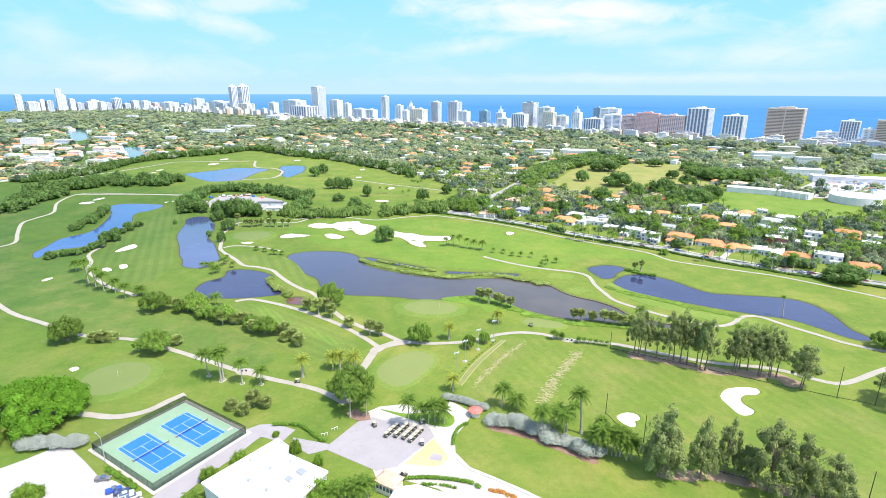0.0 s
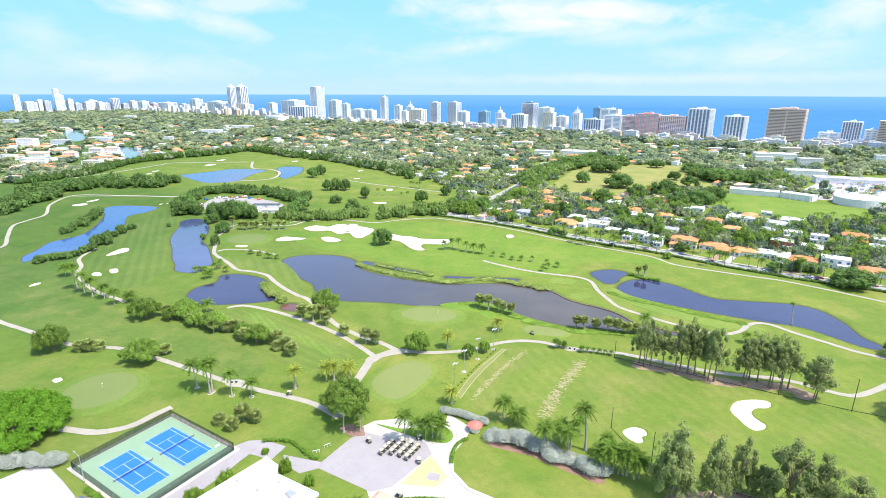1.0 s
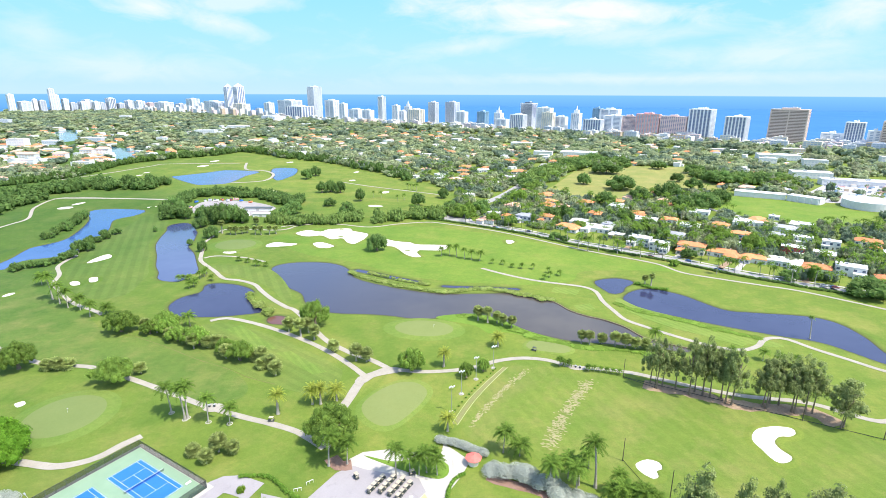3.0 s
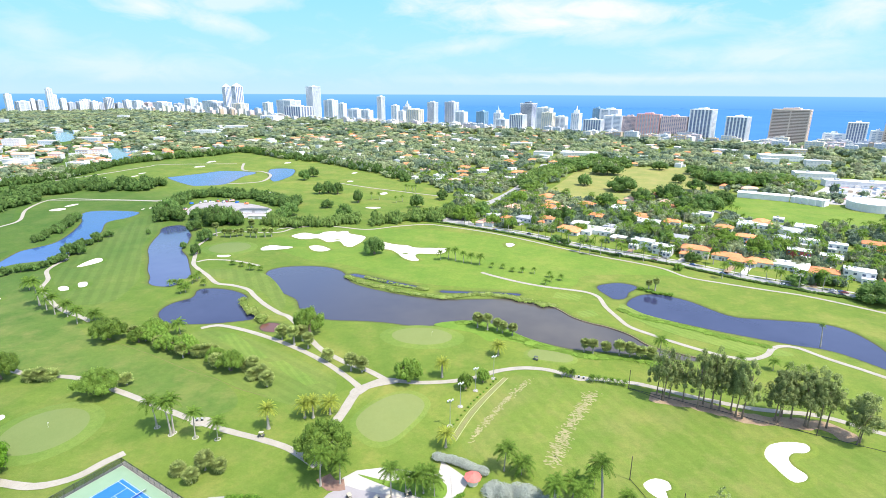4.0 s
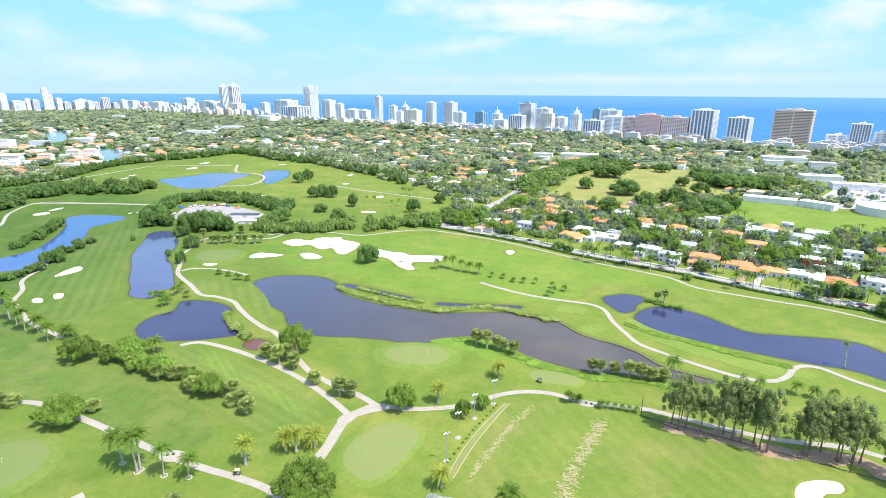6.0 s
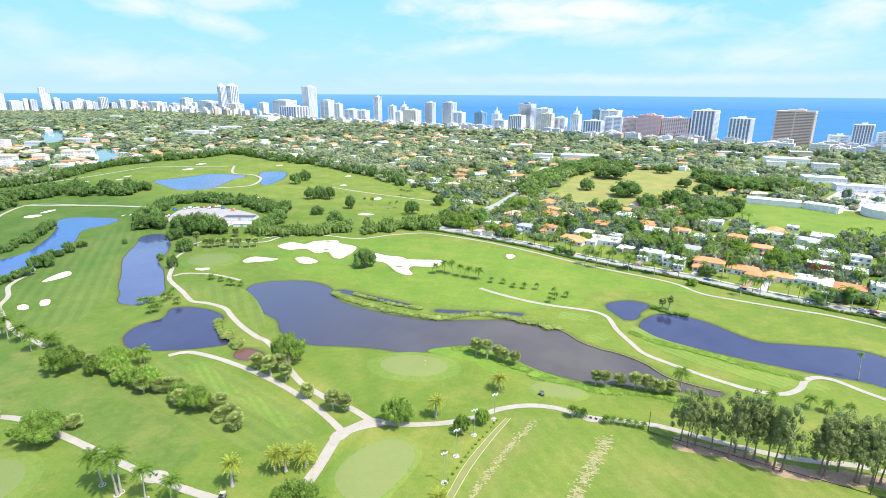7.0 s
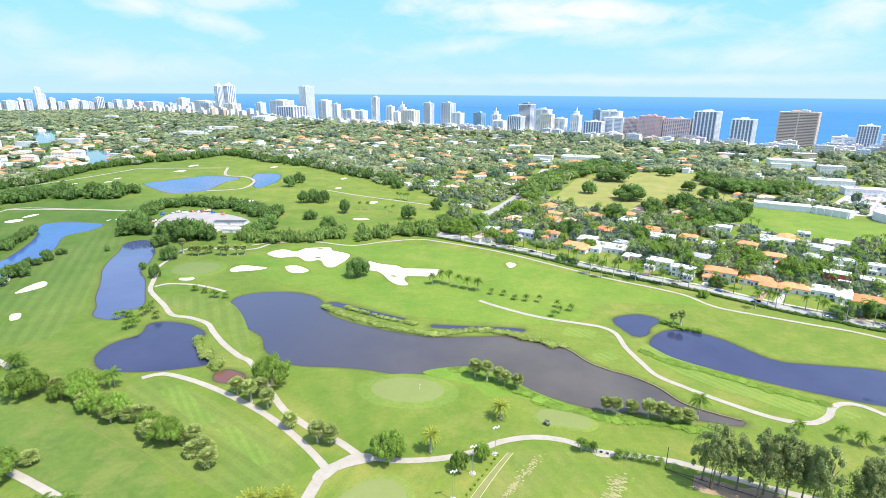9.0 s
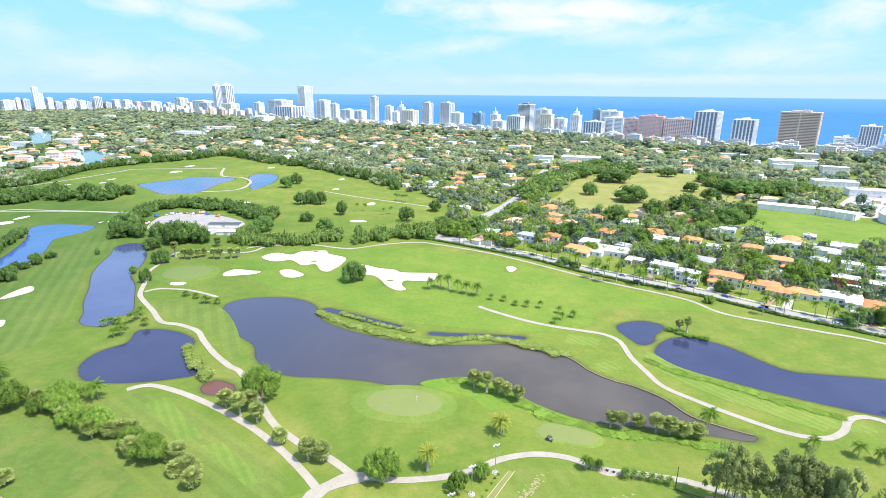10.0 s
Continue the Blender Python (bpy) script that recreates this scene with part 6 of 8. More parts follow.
def clump_line(name, line, width, tall, step, size, material, label, category, seed, uneven=0.3):
    """A hedge or shrub row of leafy clumps along a line, as one mesh."""
    rng = np.random.default_rng(seed)
    vs, fs, n = [], [], 0
    for p in spline(line, False, step):
        w, h = width / 2 * rng.uniform(1 - uneven, 1 + uneven), tall * rng.uniform(1 - uneven, 1 + uneven)
        off = rng.normal(size=2) * width * 0.12 * (uneven > 0.1)
        v, f = ICO[1]
        v = v * (1 + 0.15 * rng.normal(size=(len(v), 1)).clip(-1, 1)) * (w * 0.85, w * 0.85, h * 0.48) + (*(p + off), h * 0.45)
        vs.append(v)
        fs.append(f + n)
        n += len(v)
        k = int(max(24, 26 * (w * h) / size**2 / 8))
        d = rand_units(rng, k)
        d[:, 2] = np.abs(d[:, 2]) * 1.2 - 0.2
        v, f = leaf_quads(d * (w, w, h * 0.5) * rng.uniform(0.85, 1.12, (k, 1)) + (*(p + off), h * 0.48), d, size, rng)
        v[:, 2] = np.maximum(v[:, 2], 0.02)
        vs.append(v)
        fs.append(f + n)
        n += len(v)
    return tagged(new(name, mesh_tris(name, np.concatenate(vs), np.concatenate(fs), M[material])), label, category, kind="stuff")


clump_line("silver_hedge", SILVER_HEDGE, 3.6, 2.6, 1.1, 0.15, "silver", "clipped silvery-grey hedge", "hedge", 71, 0.08)
clump_line("silver_shrubs", SILVER_SHRUBS[1:], 5.8, 4.2, 1.6, 0.19, "silver", "loose silvery-grey shrubs along the fence", "shrub", 72)
clump_line("west_hedge", WEST_HEDGE, 5.2, 3.8, 1.2, 0.17, "silver", "silvery-grey hedge beside a car park", "hedge", 73, 0.12)
clump_line("low_hedge", LOW_HEDGE, 1.4, 1.1, 0.9, 0.2, "hedge", "low clipped green hedge along a kerb", "hedge", 74, 0.08)
clump_line("clubhouse_hedge", LOW_HEDGE2, 1.5, 1.2, 0.9, 0.2, "hedge", "low clipped green hedge by the clubhouse", "hedge", 75, 0.08)
clump_line("reeds", REEDS, 5.0, 1.0, 1.3, 0.32, "reed", "green and straw-coloured reeds on the bank", "reeds", 76, 0.45)
clump_line("ditch_reeds", [(x + 3, y + 8) for x, y in REEDS[1:5]], 3.0, 1.4, 2.2, 0.4, "reed", "straw-coloured reeds by the ditch", "reeds", 77, 0.5)
clump_line("pond_shrubs", [(-104, 76), (-98, 66), (-90, 60), (-84, 55), (-80, 50)], 5.5, 2.6, 3.0, 0.4, "reed", "grey-green shrubs on the pond bank", "shrub", 78, 0.4)
clump_line("street_hedge", [(x - 2.6, y - 6.4) for x, y in STREET], 2.4, 1.7, 1.1, 0.3, "grove", "dark hedge between street and golf course", "hedge", 79, 0.12)


# ---- far woods and garden trees ----
WOOD = [blob_crown(s, 6, 48, 0.18, 0.08, 0.42, spread=0.60) for s in range(101, 109)]
WOOD_NEAR = [blob_crown(s, 10, 140, 0.112, 0.06, 0.35, spread=0.64) for s in range(111, 117)]
WOOD_FAR = [blob_crown(s, 4, 22, 0.30, 0.08, 0.5, spread=0.5) for s in range(131, 137)]
PALM_FAR = [frond_crown(s, 11, 4, 0.30) for s in (121, 122)]


def forest(name, spots, mat, label, seed, templates=WOOD):
    """Many crowns in one mesh; spots: x, y, height, radius."""
    rng = np.random.default_rng(seed)
    spots = np.asarray(spots, float)
    pick = rng.integers(0, len(templates), len(spots))
    vs, fs, n = [], [], 0
    for k, (tv, tf) in enumerate(templates):
        s = spots[pick == k]
        if not len(s):
            continue
        a = rng.uniform(0, 6.28, len(s))
        ca, sa = np.cos(a)[:, None], np.sin(a)[:, None]
        v = np.empty((len(s), len(tv), 3))
        v[..., 0] = (tv[:, 0] * ca - tv[:, 1] * sa) * s[:, 3:4] + s[:, 0:1]
        v[..., 1] = (tv[:, 0] * sa + tv[:, 1] * ca) * s[:, 3:4] + s[:, 1:2]
        v[..., 2] = tv[:, 2] * s[:, 2:3] if templates is not PALM_FAR else tv[:, 2] * s[:, 3:4] + s[:, 2:3]
        fs.append((tf[None] + (np.arange(len(s)) * len(tv))[:, None, None] + n).reshape(-1, 3))
        vs.append(v.reshape(-1, 3))
        n += len(s) * len(tv)
    v, f = np.concatenate(vs), np.concatenate(fs)
    if templates is PALM_FAR:
        tv, tf = tube([(0, 0, 0, 0.22), (0, 0, 1, 0.16)], 4, False)
        tv, tf = np.array(tv), np.array(tf)
        w = tv[None] * np.stack([np.ones(len(spots)), np.ones(len(spots)), spots[:, 2]], 1)[:, None] + np.c_[spots[:, :2], np.zeros(len(spots))][:, None]
        f = np.concatenate([f, (tf[None] + (np.arange(len(spots)) * len(tv))[:, None, None] + len(v)).reshape(-1, 3)])
        v = np.concatenate([v, w.reshape(-1, 3)])
    return tagged(new(name, mesh_tris(name, v, f, M[mat])), label, "trees", kind="stuff")


rng = np.random.default_rng(5)
GOLF = GOLF_EDGE + STREET + [(420, -20), (420, -600), (-700, -600), (-700, 330)]
HOMES = HOUSES_NEAR + HOUSES_EAST + HOUSES_MID
g = np.random.default_rng(33)
placed = [(x, y) for x, y, w, k in HOMES] + [(x, y) for x, y, w, h, k in BLOCKS]
yard = [(395, 440), (450, 370), (520, 380), (760, 560), (700, 700), (480, 620)]
FAR_HOMES = []
canal = spline(CANAL_A, True, 8.0)
while len(FAR_HOMES) < 460:
    r, a = g.uniform(430, 2200), radians(-7.2) + g.uniform(-radians(46), radians(46))
    x, y = 48 + r * math.sin(a), -190 + r * math.cos(a)
    if any(inside([(x, y)], p)[0] for p in (GOLF, MEADOW, SCHOOL_FIELD, yard, canal, CANAL_B)) or y > shore_y(x) - 300:
        continue
    if min((x - u) ** 2 + (y - v) ** 2 for u, v in placed) < 24**2 or line_distance([(x, y)], AVENUE)[0] < 18 or line_distance([(x, y)], FACTORY)[0] < 40 or line_distance([(x, y)], GOLF_EDGE)[0] < 20:
        continue
    placed.append((x, y))
    FAR_HOMES.append((x, y, g.uniform(11, 19) * (1 + 0.25 * (r > 1200)), "ofpoWohfoOpW"[g.integers(0, 12)], -33 + 90 * g.integers(0, 2) + g.normal() * 6))
spots = []
for r0 in np.geomspace(330, 3900, 190):
    gap = np.clip(r0 / 65, 6.8, 33.0)
    ring = np.geomspace(330, 3900, 190)
    dr = r0 * 0.0131
    n = int(r0 * radians(98) * dr / gap**2)
    a = np.radians(-7.2) + rng.uniform(-radians(49), radians(49), n)
    r = r0 + rng.uniform(0, dr, n)
    for x, y in zip(CENTRE[0] + r * np.sin(a), CENTRE[1] + r * np.cos(a)):
        wide = rng.uniform(0.42, 0.98) if r0 < 800 else rng.uniform(0.48, 0.86)
        spots.append((x, y, rng.uniform(4.5, 9.5) if r0 < 800 else rng.uniform(6.0, 13.0) * (1.0 + 0.2 * (r0 > 1500)), gap * wide))
spots = np.array(spots)
ok = ~inside(spots[:, :2], GOLF) & (spots[:, 1] < shore_y(spots[:, 0]) - 100) & (np.abs(spots[:, 0]) < 3300)
for poly in (MEADOW, SCHOOL_FIELD, CANAL_A, CANAL_B):
    ok &= ~inside(spots[:, :2], spline(poly, True, 8.0)) & (line_distance(spots, poly, True) > 5)
for line, w in ((STREET, 9), (AVENUE, 11), (LANE, 8), (FACTORY, 30), (GOLF_EDGE, 4)):
    ok &= line_distance(spots, line) > w
for x, y, w, k, *rest in HOMES + FAR_HOMES:
    ok &= np.hypot(spots[:, 0] - x, spots[:, 1] - y) > w * 0.48 + spots[:, 3] * (0.55 if rest else 0.8)
for x, y, w, h, k in BLOCKS:
    ok &= (np.abs(spots[:, 0] - x) > w * 0.6 + 6) | (spots[:, 1] < y - 30) | (spots[:, 1] > y + w * 0.5 + 8)
ok &= ~inside(spots[:, :2], yard) | (rng.uniform(size=len(spots)) < 0.12)
for poly in (CANAL_A, CANAL_B):
    for nearer in (0.02, 0.04, 0.06, 0.08, 0.10, 0.12):
        bank = np.array(poly, float)
        ok &= ~inside(spots[:, :2], bank + (CENTRE - bank) * nearer)
ok &= ~inside(spots[:, :2], VILLAGE) | (rng.uniform(size=len(spots)) < 0.35)
for x, y, h, r in STREET_PALMS + GARDEN_TREES:
    ok &= np.hypot(spots[:, 0] - x, spots[:, 1] - y) > r * 0.7
ok &= (line_distance(spots, STREET) > 20) | (rng.uniform(size=len(spots)) < 0.16)
spots = spots[ok]
# town blocks and gardens thin out the canopy in patches
keep = np.array([noise.noise(Vector((x / 130, y / 130, 0.3))) for x, y in spots[:, :2]])
far = np.hypot(spots[:, 0] - 48, spots[:, 1] + 190)
spots = spots[(keep > -0.32) | (rng.uniform(size=len(spots)) < 0.6)]
kind = np.array([noise.noise(Vector((x / 60, y / 60, 7.1))) for x, y in spots[:, :2]]) + rng.normal(size=len(spots)) * 0.22
FAR_SPOTS = spots
spots[:, 2] *= np.where(shore_y(spots[:, 0]) - spots[:, 1] < 330, 1.35, 1.0)
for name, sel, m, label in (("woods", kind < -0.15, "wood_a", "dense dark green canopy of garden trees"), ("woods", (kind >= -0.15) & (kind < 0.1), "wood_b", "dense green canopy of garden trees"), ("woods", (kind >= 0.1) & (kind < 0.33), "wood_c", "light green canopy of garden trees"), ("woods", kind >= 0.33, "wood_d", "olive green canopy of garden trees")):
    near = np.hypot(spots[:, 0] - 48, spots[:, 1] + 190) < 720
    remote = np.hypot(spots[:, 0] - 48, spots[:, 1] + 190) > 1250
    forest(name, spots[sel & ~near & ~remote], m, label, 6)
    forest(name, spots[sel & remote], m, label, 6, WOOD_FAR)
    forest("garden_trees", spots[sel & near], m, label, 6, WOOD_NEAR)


def belt(line, width, gap, h, r, seed):
    g, out = np.random.default_rng(seed), []
    for p in spline(line, False, gap):
        for k in range(max(1, int(width / gap))):
            o = g.uniform(-0.5, 0.5, 2) * (gap, width) if width > gap else g.normal(size=2)
            out.append((p[0] + o[0], p[1] + o[1], h * g.uniform(0.6, 1.25), r * g.uniform(0.65, 1.4)))
    return out


belts = belt(BELT_A, 66, 13.0, 12.5, 9.0, 1) + belt(BELT_B, 26, 6.5, 9, 6.8, 2) + belt(BELT_H, 70, 15.0, 12.5, 9.5, 3) + belt(BELT_C, 16, 5, 8, 6.4, 4) + belt([(x + 4, y + 9) for x, y in GOLF_EDGE[3:10]], 22, 8, 12, 6, 14) + belt([(x - 9, y + 4) for x, y in GOLF_EDGE[:4]], 26, 8, 11, 6, 20) + belt(BELT_M3, 60, 16, 13, 11, 15) + belt(BELT_M1, 50, 14, 11, 10, 16)
lights = belt(BELT_D, 18, 5.5, 9, 5.4, 5) + belt(BELT_E, 24, 6, 10, 5.6, 6) + belt(BELT_M2, 26, 8, 9, 7, 17) + belt(BELT_M3, 70, 15, 14, 11, 18) + belt(BELT_M1, 60, 13, 11, 9.5, 19)
belts, lights = ([q for q in row if not any(inside([q[:2]], lake)[0] for lake in (LAKE_FAR, LAKE_FAR_EAST, LAKE_WEST))] for row in (belts, lights))
forest("tree_belt", belts, "grove", "dense belt of dark green trees on the course", 7, WOOD_NEAR)
forest("tree_belt", lights, "grove_light", "belt of rounded green trees along the course edge", 8, WOOD_NEAR)
for x, y, h, r in YARD_TREES:
    plant("broadleaf_tree", "dense rounded tree before the gravel yard", "tree", "leaf_dark", "leaf", x, y, h, r, "crown", "trees by the gravel yard")
for x, y, h, r in POND_FANS:
    plant("sabal_palm", "fan palm beside a small pond", "palm tree", "sabal", "date", x, y, h, r, "head", "fan palms on the course")
clump_line("bank_weeds", WEEDS_SOUTH, 5.5, 0.45, 1.3, 0.26, "weed", "bright overgrown weeds along the lake bank", "weeds", 85, 0.4)
clump_line("bank_weeds", WEEDS_EAST, 5.0, 0.4, 1.1, 0.26, "weed", "bright overgrown weeds along the lake bank", "weeds", 86, 0.4)
for x, y, h, r in RANGE_PALMS:
    plant("young_palm", "small young palm beside the cart path", "palm tree", "coconut", "coconut", x, y, max(h, 3.5), r * 1.5, "head", "young palms by the path")
clump_line("bank_shrubs", BANK_SHRUBS, 3.4, 1.6, 2.2, 0.35, "hedge", "low green shrubs on the bank between ponds", "shrub", 83, 0.4)
clump_line("tee_shrubs", TEE_SHRUBS, 0.9, 0.7, 2.6, 0.2, "hedge", "row of small shrubs beside the range", "shrub", 84, 0.2)
for line, n, h, r in ((BELT_F, 8, 6, 4.0), (BELT_G, 7, 7, 4.5), (SHORE_SOUTH, 12, 5.5, 4.4), (SHORE_NORTH, 6, 6, 4.0)):
    for p in spline(line, False, 7.5)[:n]:
        p = p + rng.normal(size=2) * 1.6
        plant("broadleaf_tree", "small shore tree with dark green crown", "tree", "leaf_dark", "leaf", p[0], p[1], h * rng.uniform(0.8, 1.2), r * rng.uniform(0.8, 1.2), "crown", "shore trees")
palms = []
for p in spline(STREET, False, 9.0):
    palms += [(p[0] + 2.5 + rng.normal() * 1.5, p[1] + 6 + rng.normal() * 2, rng.uniform(7, 11), rng.uniform(3.2, 4.2))]
sub = FAR_SPOTS[np.hypot(FAR_SPOTS[:, 0] - 150, FAR_SPOTS[:, 1] - 300) < 420]
for x, y, h, r in sub[::2]:
    palms.append((x + 3, y - 2, rng.uniform(8, 13), rng.uniform(3.4, 4.6)))
for p in spline(GOLF_EDGE[2:7], False, 9.0):
    palms.append((p[0], p[1], rng.uniform(7, 12), 3.2))
forest("garden_palms", palms, "palm_leaf", "slender palms along the street and gardens", 9, PALM_FAR)


for x, y, h, r in STREET_PALMS:
    plant("street_palm", "palm with full green crown on the street verge", "palm tree", "coconut", "coconut", x, y, h, r * 1.35, "head", "palms along the street")
for k, (x, y, h, r) in enumerate(GARDEN_TREES):
    plant("garden_tree", "dense rounded dark green tree among the houses" if k % 3 else "rounded bright green tree beside the street", "tree", "leaf_dark" if k % 3 else "leaf_far", "leaf", x, y, h, r, "crown", "trees among the houses")
for x, y, h, r in CYPRESS:
    plant("cypress_tree", "narrow dark green conifer beside a house", "tree", "leaf_dark", "leaf", x, y, h, r, "crown")


# ---- towers along the beach ----
def at(x, y, turn, z=0.0):
    return pose(x, y, z, 0, 0, turn)


TOWER_LOOKS = {
    # wall, glass, bands, piers, label
    "b": ("tower_white", "glass_pale", True, 2, "white beachfront block of flats with banded balconies"),
    "g": ("grey", "glass_pale", True, 4, "pale grey beachfront block of flats"),
    "p": ("tower_white", "glass_mid", False, 7, "white tower block with dark vertical window strips"),
    "P": ("tower_white", "glass_mid", False, 6, "tall tower with white piers and dark window strips"),
    "c": ("cream", "glass_pale", True, 5, "cream-coloured beachfront block of flats"),
    "k": ("pink", "glass_mid", True, 12, "pink slab block with a grid of windows"),
    "R": ("red", "glass_pale", True, 8, "red slab block with pale balconies"),
    "B": ("brown", "tower_glass", True, 2, "broad brown tower with banded balconies"),
    "T": ("tower_white", "glass_mid", False, 4, "white twin tower with a pyramid top"),
    "W": ("tower_white", "glass_pale", False, 12, "tall slim white tower by the beach"),
    "D": ("tower_white", "glass", True, 0, "dark glass tower with white floor bands"),
    "G": ("glass_blue", "glass_blue", True, 3, "slim blue glass tower by the beach"),
    "t": ("tower_white", "glass_pale", True, 3, "tall pale stepped tower in the distance"),
    "s": ("tower_white", "glass_pale", True, 4, "white stepped hotel with a spire"),
    "h": ("tower_white", "glass_pale", True, 6, "low white stepped hotel near the beach"),
}


def tower(x, y, w, d, h, turn, look_key):
    wall, glass, bands, piers, label = TOWER_LOOKS[look_key]
    e = thing("tower_block", label, "tower block", at(x, y, turn), "beachfront towers")
    hw, hd = w / 2, d / 2
    part("core", box_mesh("core", M[glass], -hw + 1.5, -hd + 1.5, 0, hw - 1.5, hd - 1.5, h - 0.5), None, e)
    floors = max(3, int(h / (3.3 if h < 90 else 4.2)))
    fh = h / floors
    if bands:
        me = box_mesh("balcony_band", M[wall if look_key != "R" else "pink"], -hw + 0.1, -hd + 0.1, -fh * (0.55 if look_key == "B" else 0.42), hw - 0.1, hd - 0.1, 0)
        for k in range(1, floors + 1):
            part("balcony_band", me, None, e).location.z = k * fh
    else:
        me = box_mesh("floor_slab", M["glass_pale"], -hw + 0.6, -hd + 0.6, -0.7, hw - 0.6, hd - 0.6, 0)
        for k in range(1, floors + 1):
            part("floor_slab", me, None, e).location.z = k * fh
    if piers:
        pw = min(w / piers * 0.34, 2.4 if look_key == "B" else 5.0)
        me = box_mesh("pier", M[wall], -pw / 2, -hd - 0.15, 0, pw / 2, -hd + 1.7, h)
        for k in range(piers + 1):
            part("pier", me, None, e).location.x = -hw + pw / 2 + (w - pw) * k / piers
        m = max(2, round(piers * d / w))
        me = box_mesh("side_pier", M[wall], -0.95, -pw / 2, 0, 0.95, pw / 2, h)
        for s in (-1, 1):
            for k in range(m + 1):
                part("side_pier", me, None, e).location = (s * (hw - 0.8), -hd + pw / 2 + (d - pw) * k / m, 0)
    part("parapet", box_mesh("parapet", M[wall], -hw - 0.1, -hd - 0.2, h, hw + 0.1, hd + 0.2, h + 1.3), None, e)
    top = h + 1.3
    if look_key == "T":
        v = [(-hw * 0.9, -hd * 0.9, top), (hw * 0.9, -hd * 0.9, top), (hw * 0.9, hd * 0.9, top), (-hw * 0.9, hd * 0.9, top), (0, 0, top + 16)]
        part("pyramid_roof", mesh_poly("pyramid_roof", v, [(0, 1, 4), (1, 2, 4), (2, 3, 4), (3, 0, 4)], M["white"]), None, e)
    elif look_key == "s":
        part("setback", box_mesh("setback", M[wall], -hw * 0.5, -hd * 0.5, top, hw * 0.5, hd * 0.5, top + 9), None, e)
        part("spire", mesh_tris("spire", *tube([(0, 0, top + 9, 2.5), (0, 0, top + 14, 1.6), (0, 0, top + 22, 0.2)], 8), M[wall]), None, e)
    else:
        s = 0.28 + 0.2 * ((x * 7 + y) % 10) / 10
        part("penthouse", box_mesh("penthouse", M[wall if look_key != "D" else "glass"], -hw * s, -hd * 0.6, top, hw * s, hd * 0.6, top + 3.2), None, e)
        part("plant_room", box_mesh("plant_room", M["grey"], hw * s * 0.2, -hd * 0.3, top + 3.2, hw * s * 0.7, hd * 0.3, top + 5.0), None, e)
    part("podium", box_mesh("podium", M["white"], -hw - 6, -hd - 10, 0, hw + 6, hd + 3, 7.5), None, e)
    return e


# the towers follow the street grid along the straight coast
for x, y, w, d, h, k in TOWERS:
    tower(x, y, w, d, h, -33, k)
FRAME_SLIT = box_mesh("window", M["glass"], -0.9, -0.06, 0, 0.9, 0.06, 1.5)
g = np.random.default_rng(12)
for k in range(300):
    x = g.uniform(-2650, -900) if k % 3 == 0 else g.uniform(-1000, 820)
    y = shore_y(x) - g.uniform(95, 225)
    w, d, h = g.uniform(12, 36), g.uniform(12, 20), g.uniform(9, 24) * (1.9 if x < -1000 else 1.0)
    e = thing("hotel_block", "low pale beachside building with window bands", "building", at(x, y, -33 + g.normal() * 4), "low beachside buildings")
    part("core", box_mesh("core", M["glass_pale"], -w / 2 + 0.4, -d / 2 + 0.4, 0, w / 2 - 0.4, d / 2 - 0.4, h - 0.3), None, e)
    b = Boxes()
    n = max(2, int(h / 3.4))
    for i in range(n):
        b.add(-w / 2, -d / 2, (i + 0.55) * h / n, w / 2, d / 2, (i + 1) * h / n)
    for i in range(int(w / 6) + 1):
        cx = -w / 2 + 0.6 + (w - 1.2) * i / int(w / 6)
        b.add(cx - 0.9, -d / 2 - 0.05, 0, cx + 0.9, d / 2 + 0.05, h)
    tagged(part("wall", b.mesh("wall", M[("white", "white", "white", "cream", "tan", "pink", "grey")[k % 7]]), None, e), kind="stuff")
    part("roof_box", box_mesh("roof_box", M["white"], -w * 0.15, -d * 0.2, h, w * 0.12, d * 0.2, h + 2.6), None, e)


# ---- houses ----
def hip_roof(w, d, z, rise, over=0.6):
    a, b, r = w / 2 + over, d / 2 + over, min(w, d) * 0.42
    v = [(-a, -b, z), (a, -b, z), (a, b, z), (-a, b, z)]
    v += [(-a, -b, z + 0.22), (a, -b, z + 0.22), (a, b, z + 0.22), (-a, b, z + 0.22), (-a + r, 0, z + rise), (a - r, 0, z + rise)] if w >= d else [(-a, -b, z + 0.22), (a, -b, z + 0.22), (a, b, z + 0.22), (-a, b, z + 0.22), (0, -b + r, z + rise), (0, b - r, z + rise)]
    f = [(3, 2, 1, 0), (0, 1, 5, 4), (1, 2, 6, 5), (2, 3, 7, 6), (3, 0, 4, 7)]
    f += [(4, 5, 9, 8), (5, 6, 9), (6, 7, 8, 9), (7, 4, 8)] if w >= d else [(4, 5, 8), (5, 6, 9, 8), (6, 7, 9), (7, 4, 8, 9)]
    return v, f


HOUSE_LOOKS = {
    "o": ("white", "tile", 1, "low white house with orange clay-tiled roof"),
    "O": ("cream", "tile", 2, "two-storey house with orange clay-tiled roof"),
    "f": ("white", "flat", 1, "low white house with flat white roof"),
    "W": ("white", "flat", 2, "two-storey white house with flat roof"),
    "t": ("tan", "flat", 1, "tan house with pale flat roof"),
    "m": ("maroon", "flat", 2, "dark red house with pale flat roof"),
    "h": ("white", "tile_grey", 1, "white house with grey hipped roof"),
    "b": ("pale_blue", "tile", 2, "two-storey pale blue house with orange tiled roof"),
    "p": ("white", "tile_pale", 1, "low white house with faded pink tiled roof"),
    "V": ("lilac", "tile_grey", 2, "two-storey lilac-white house with grey hipped roof"),
}


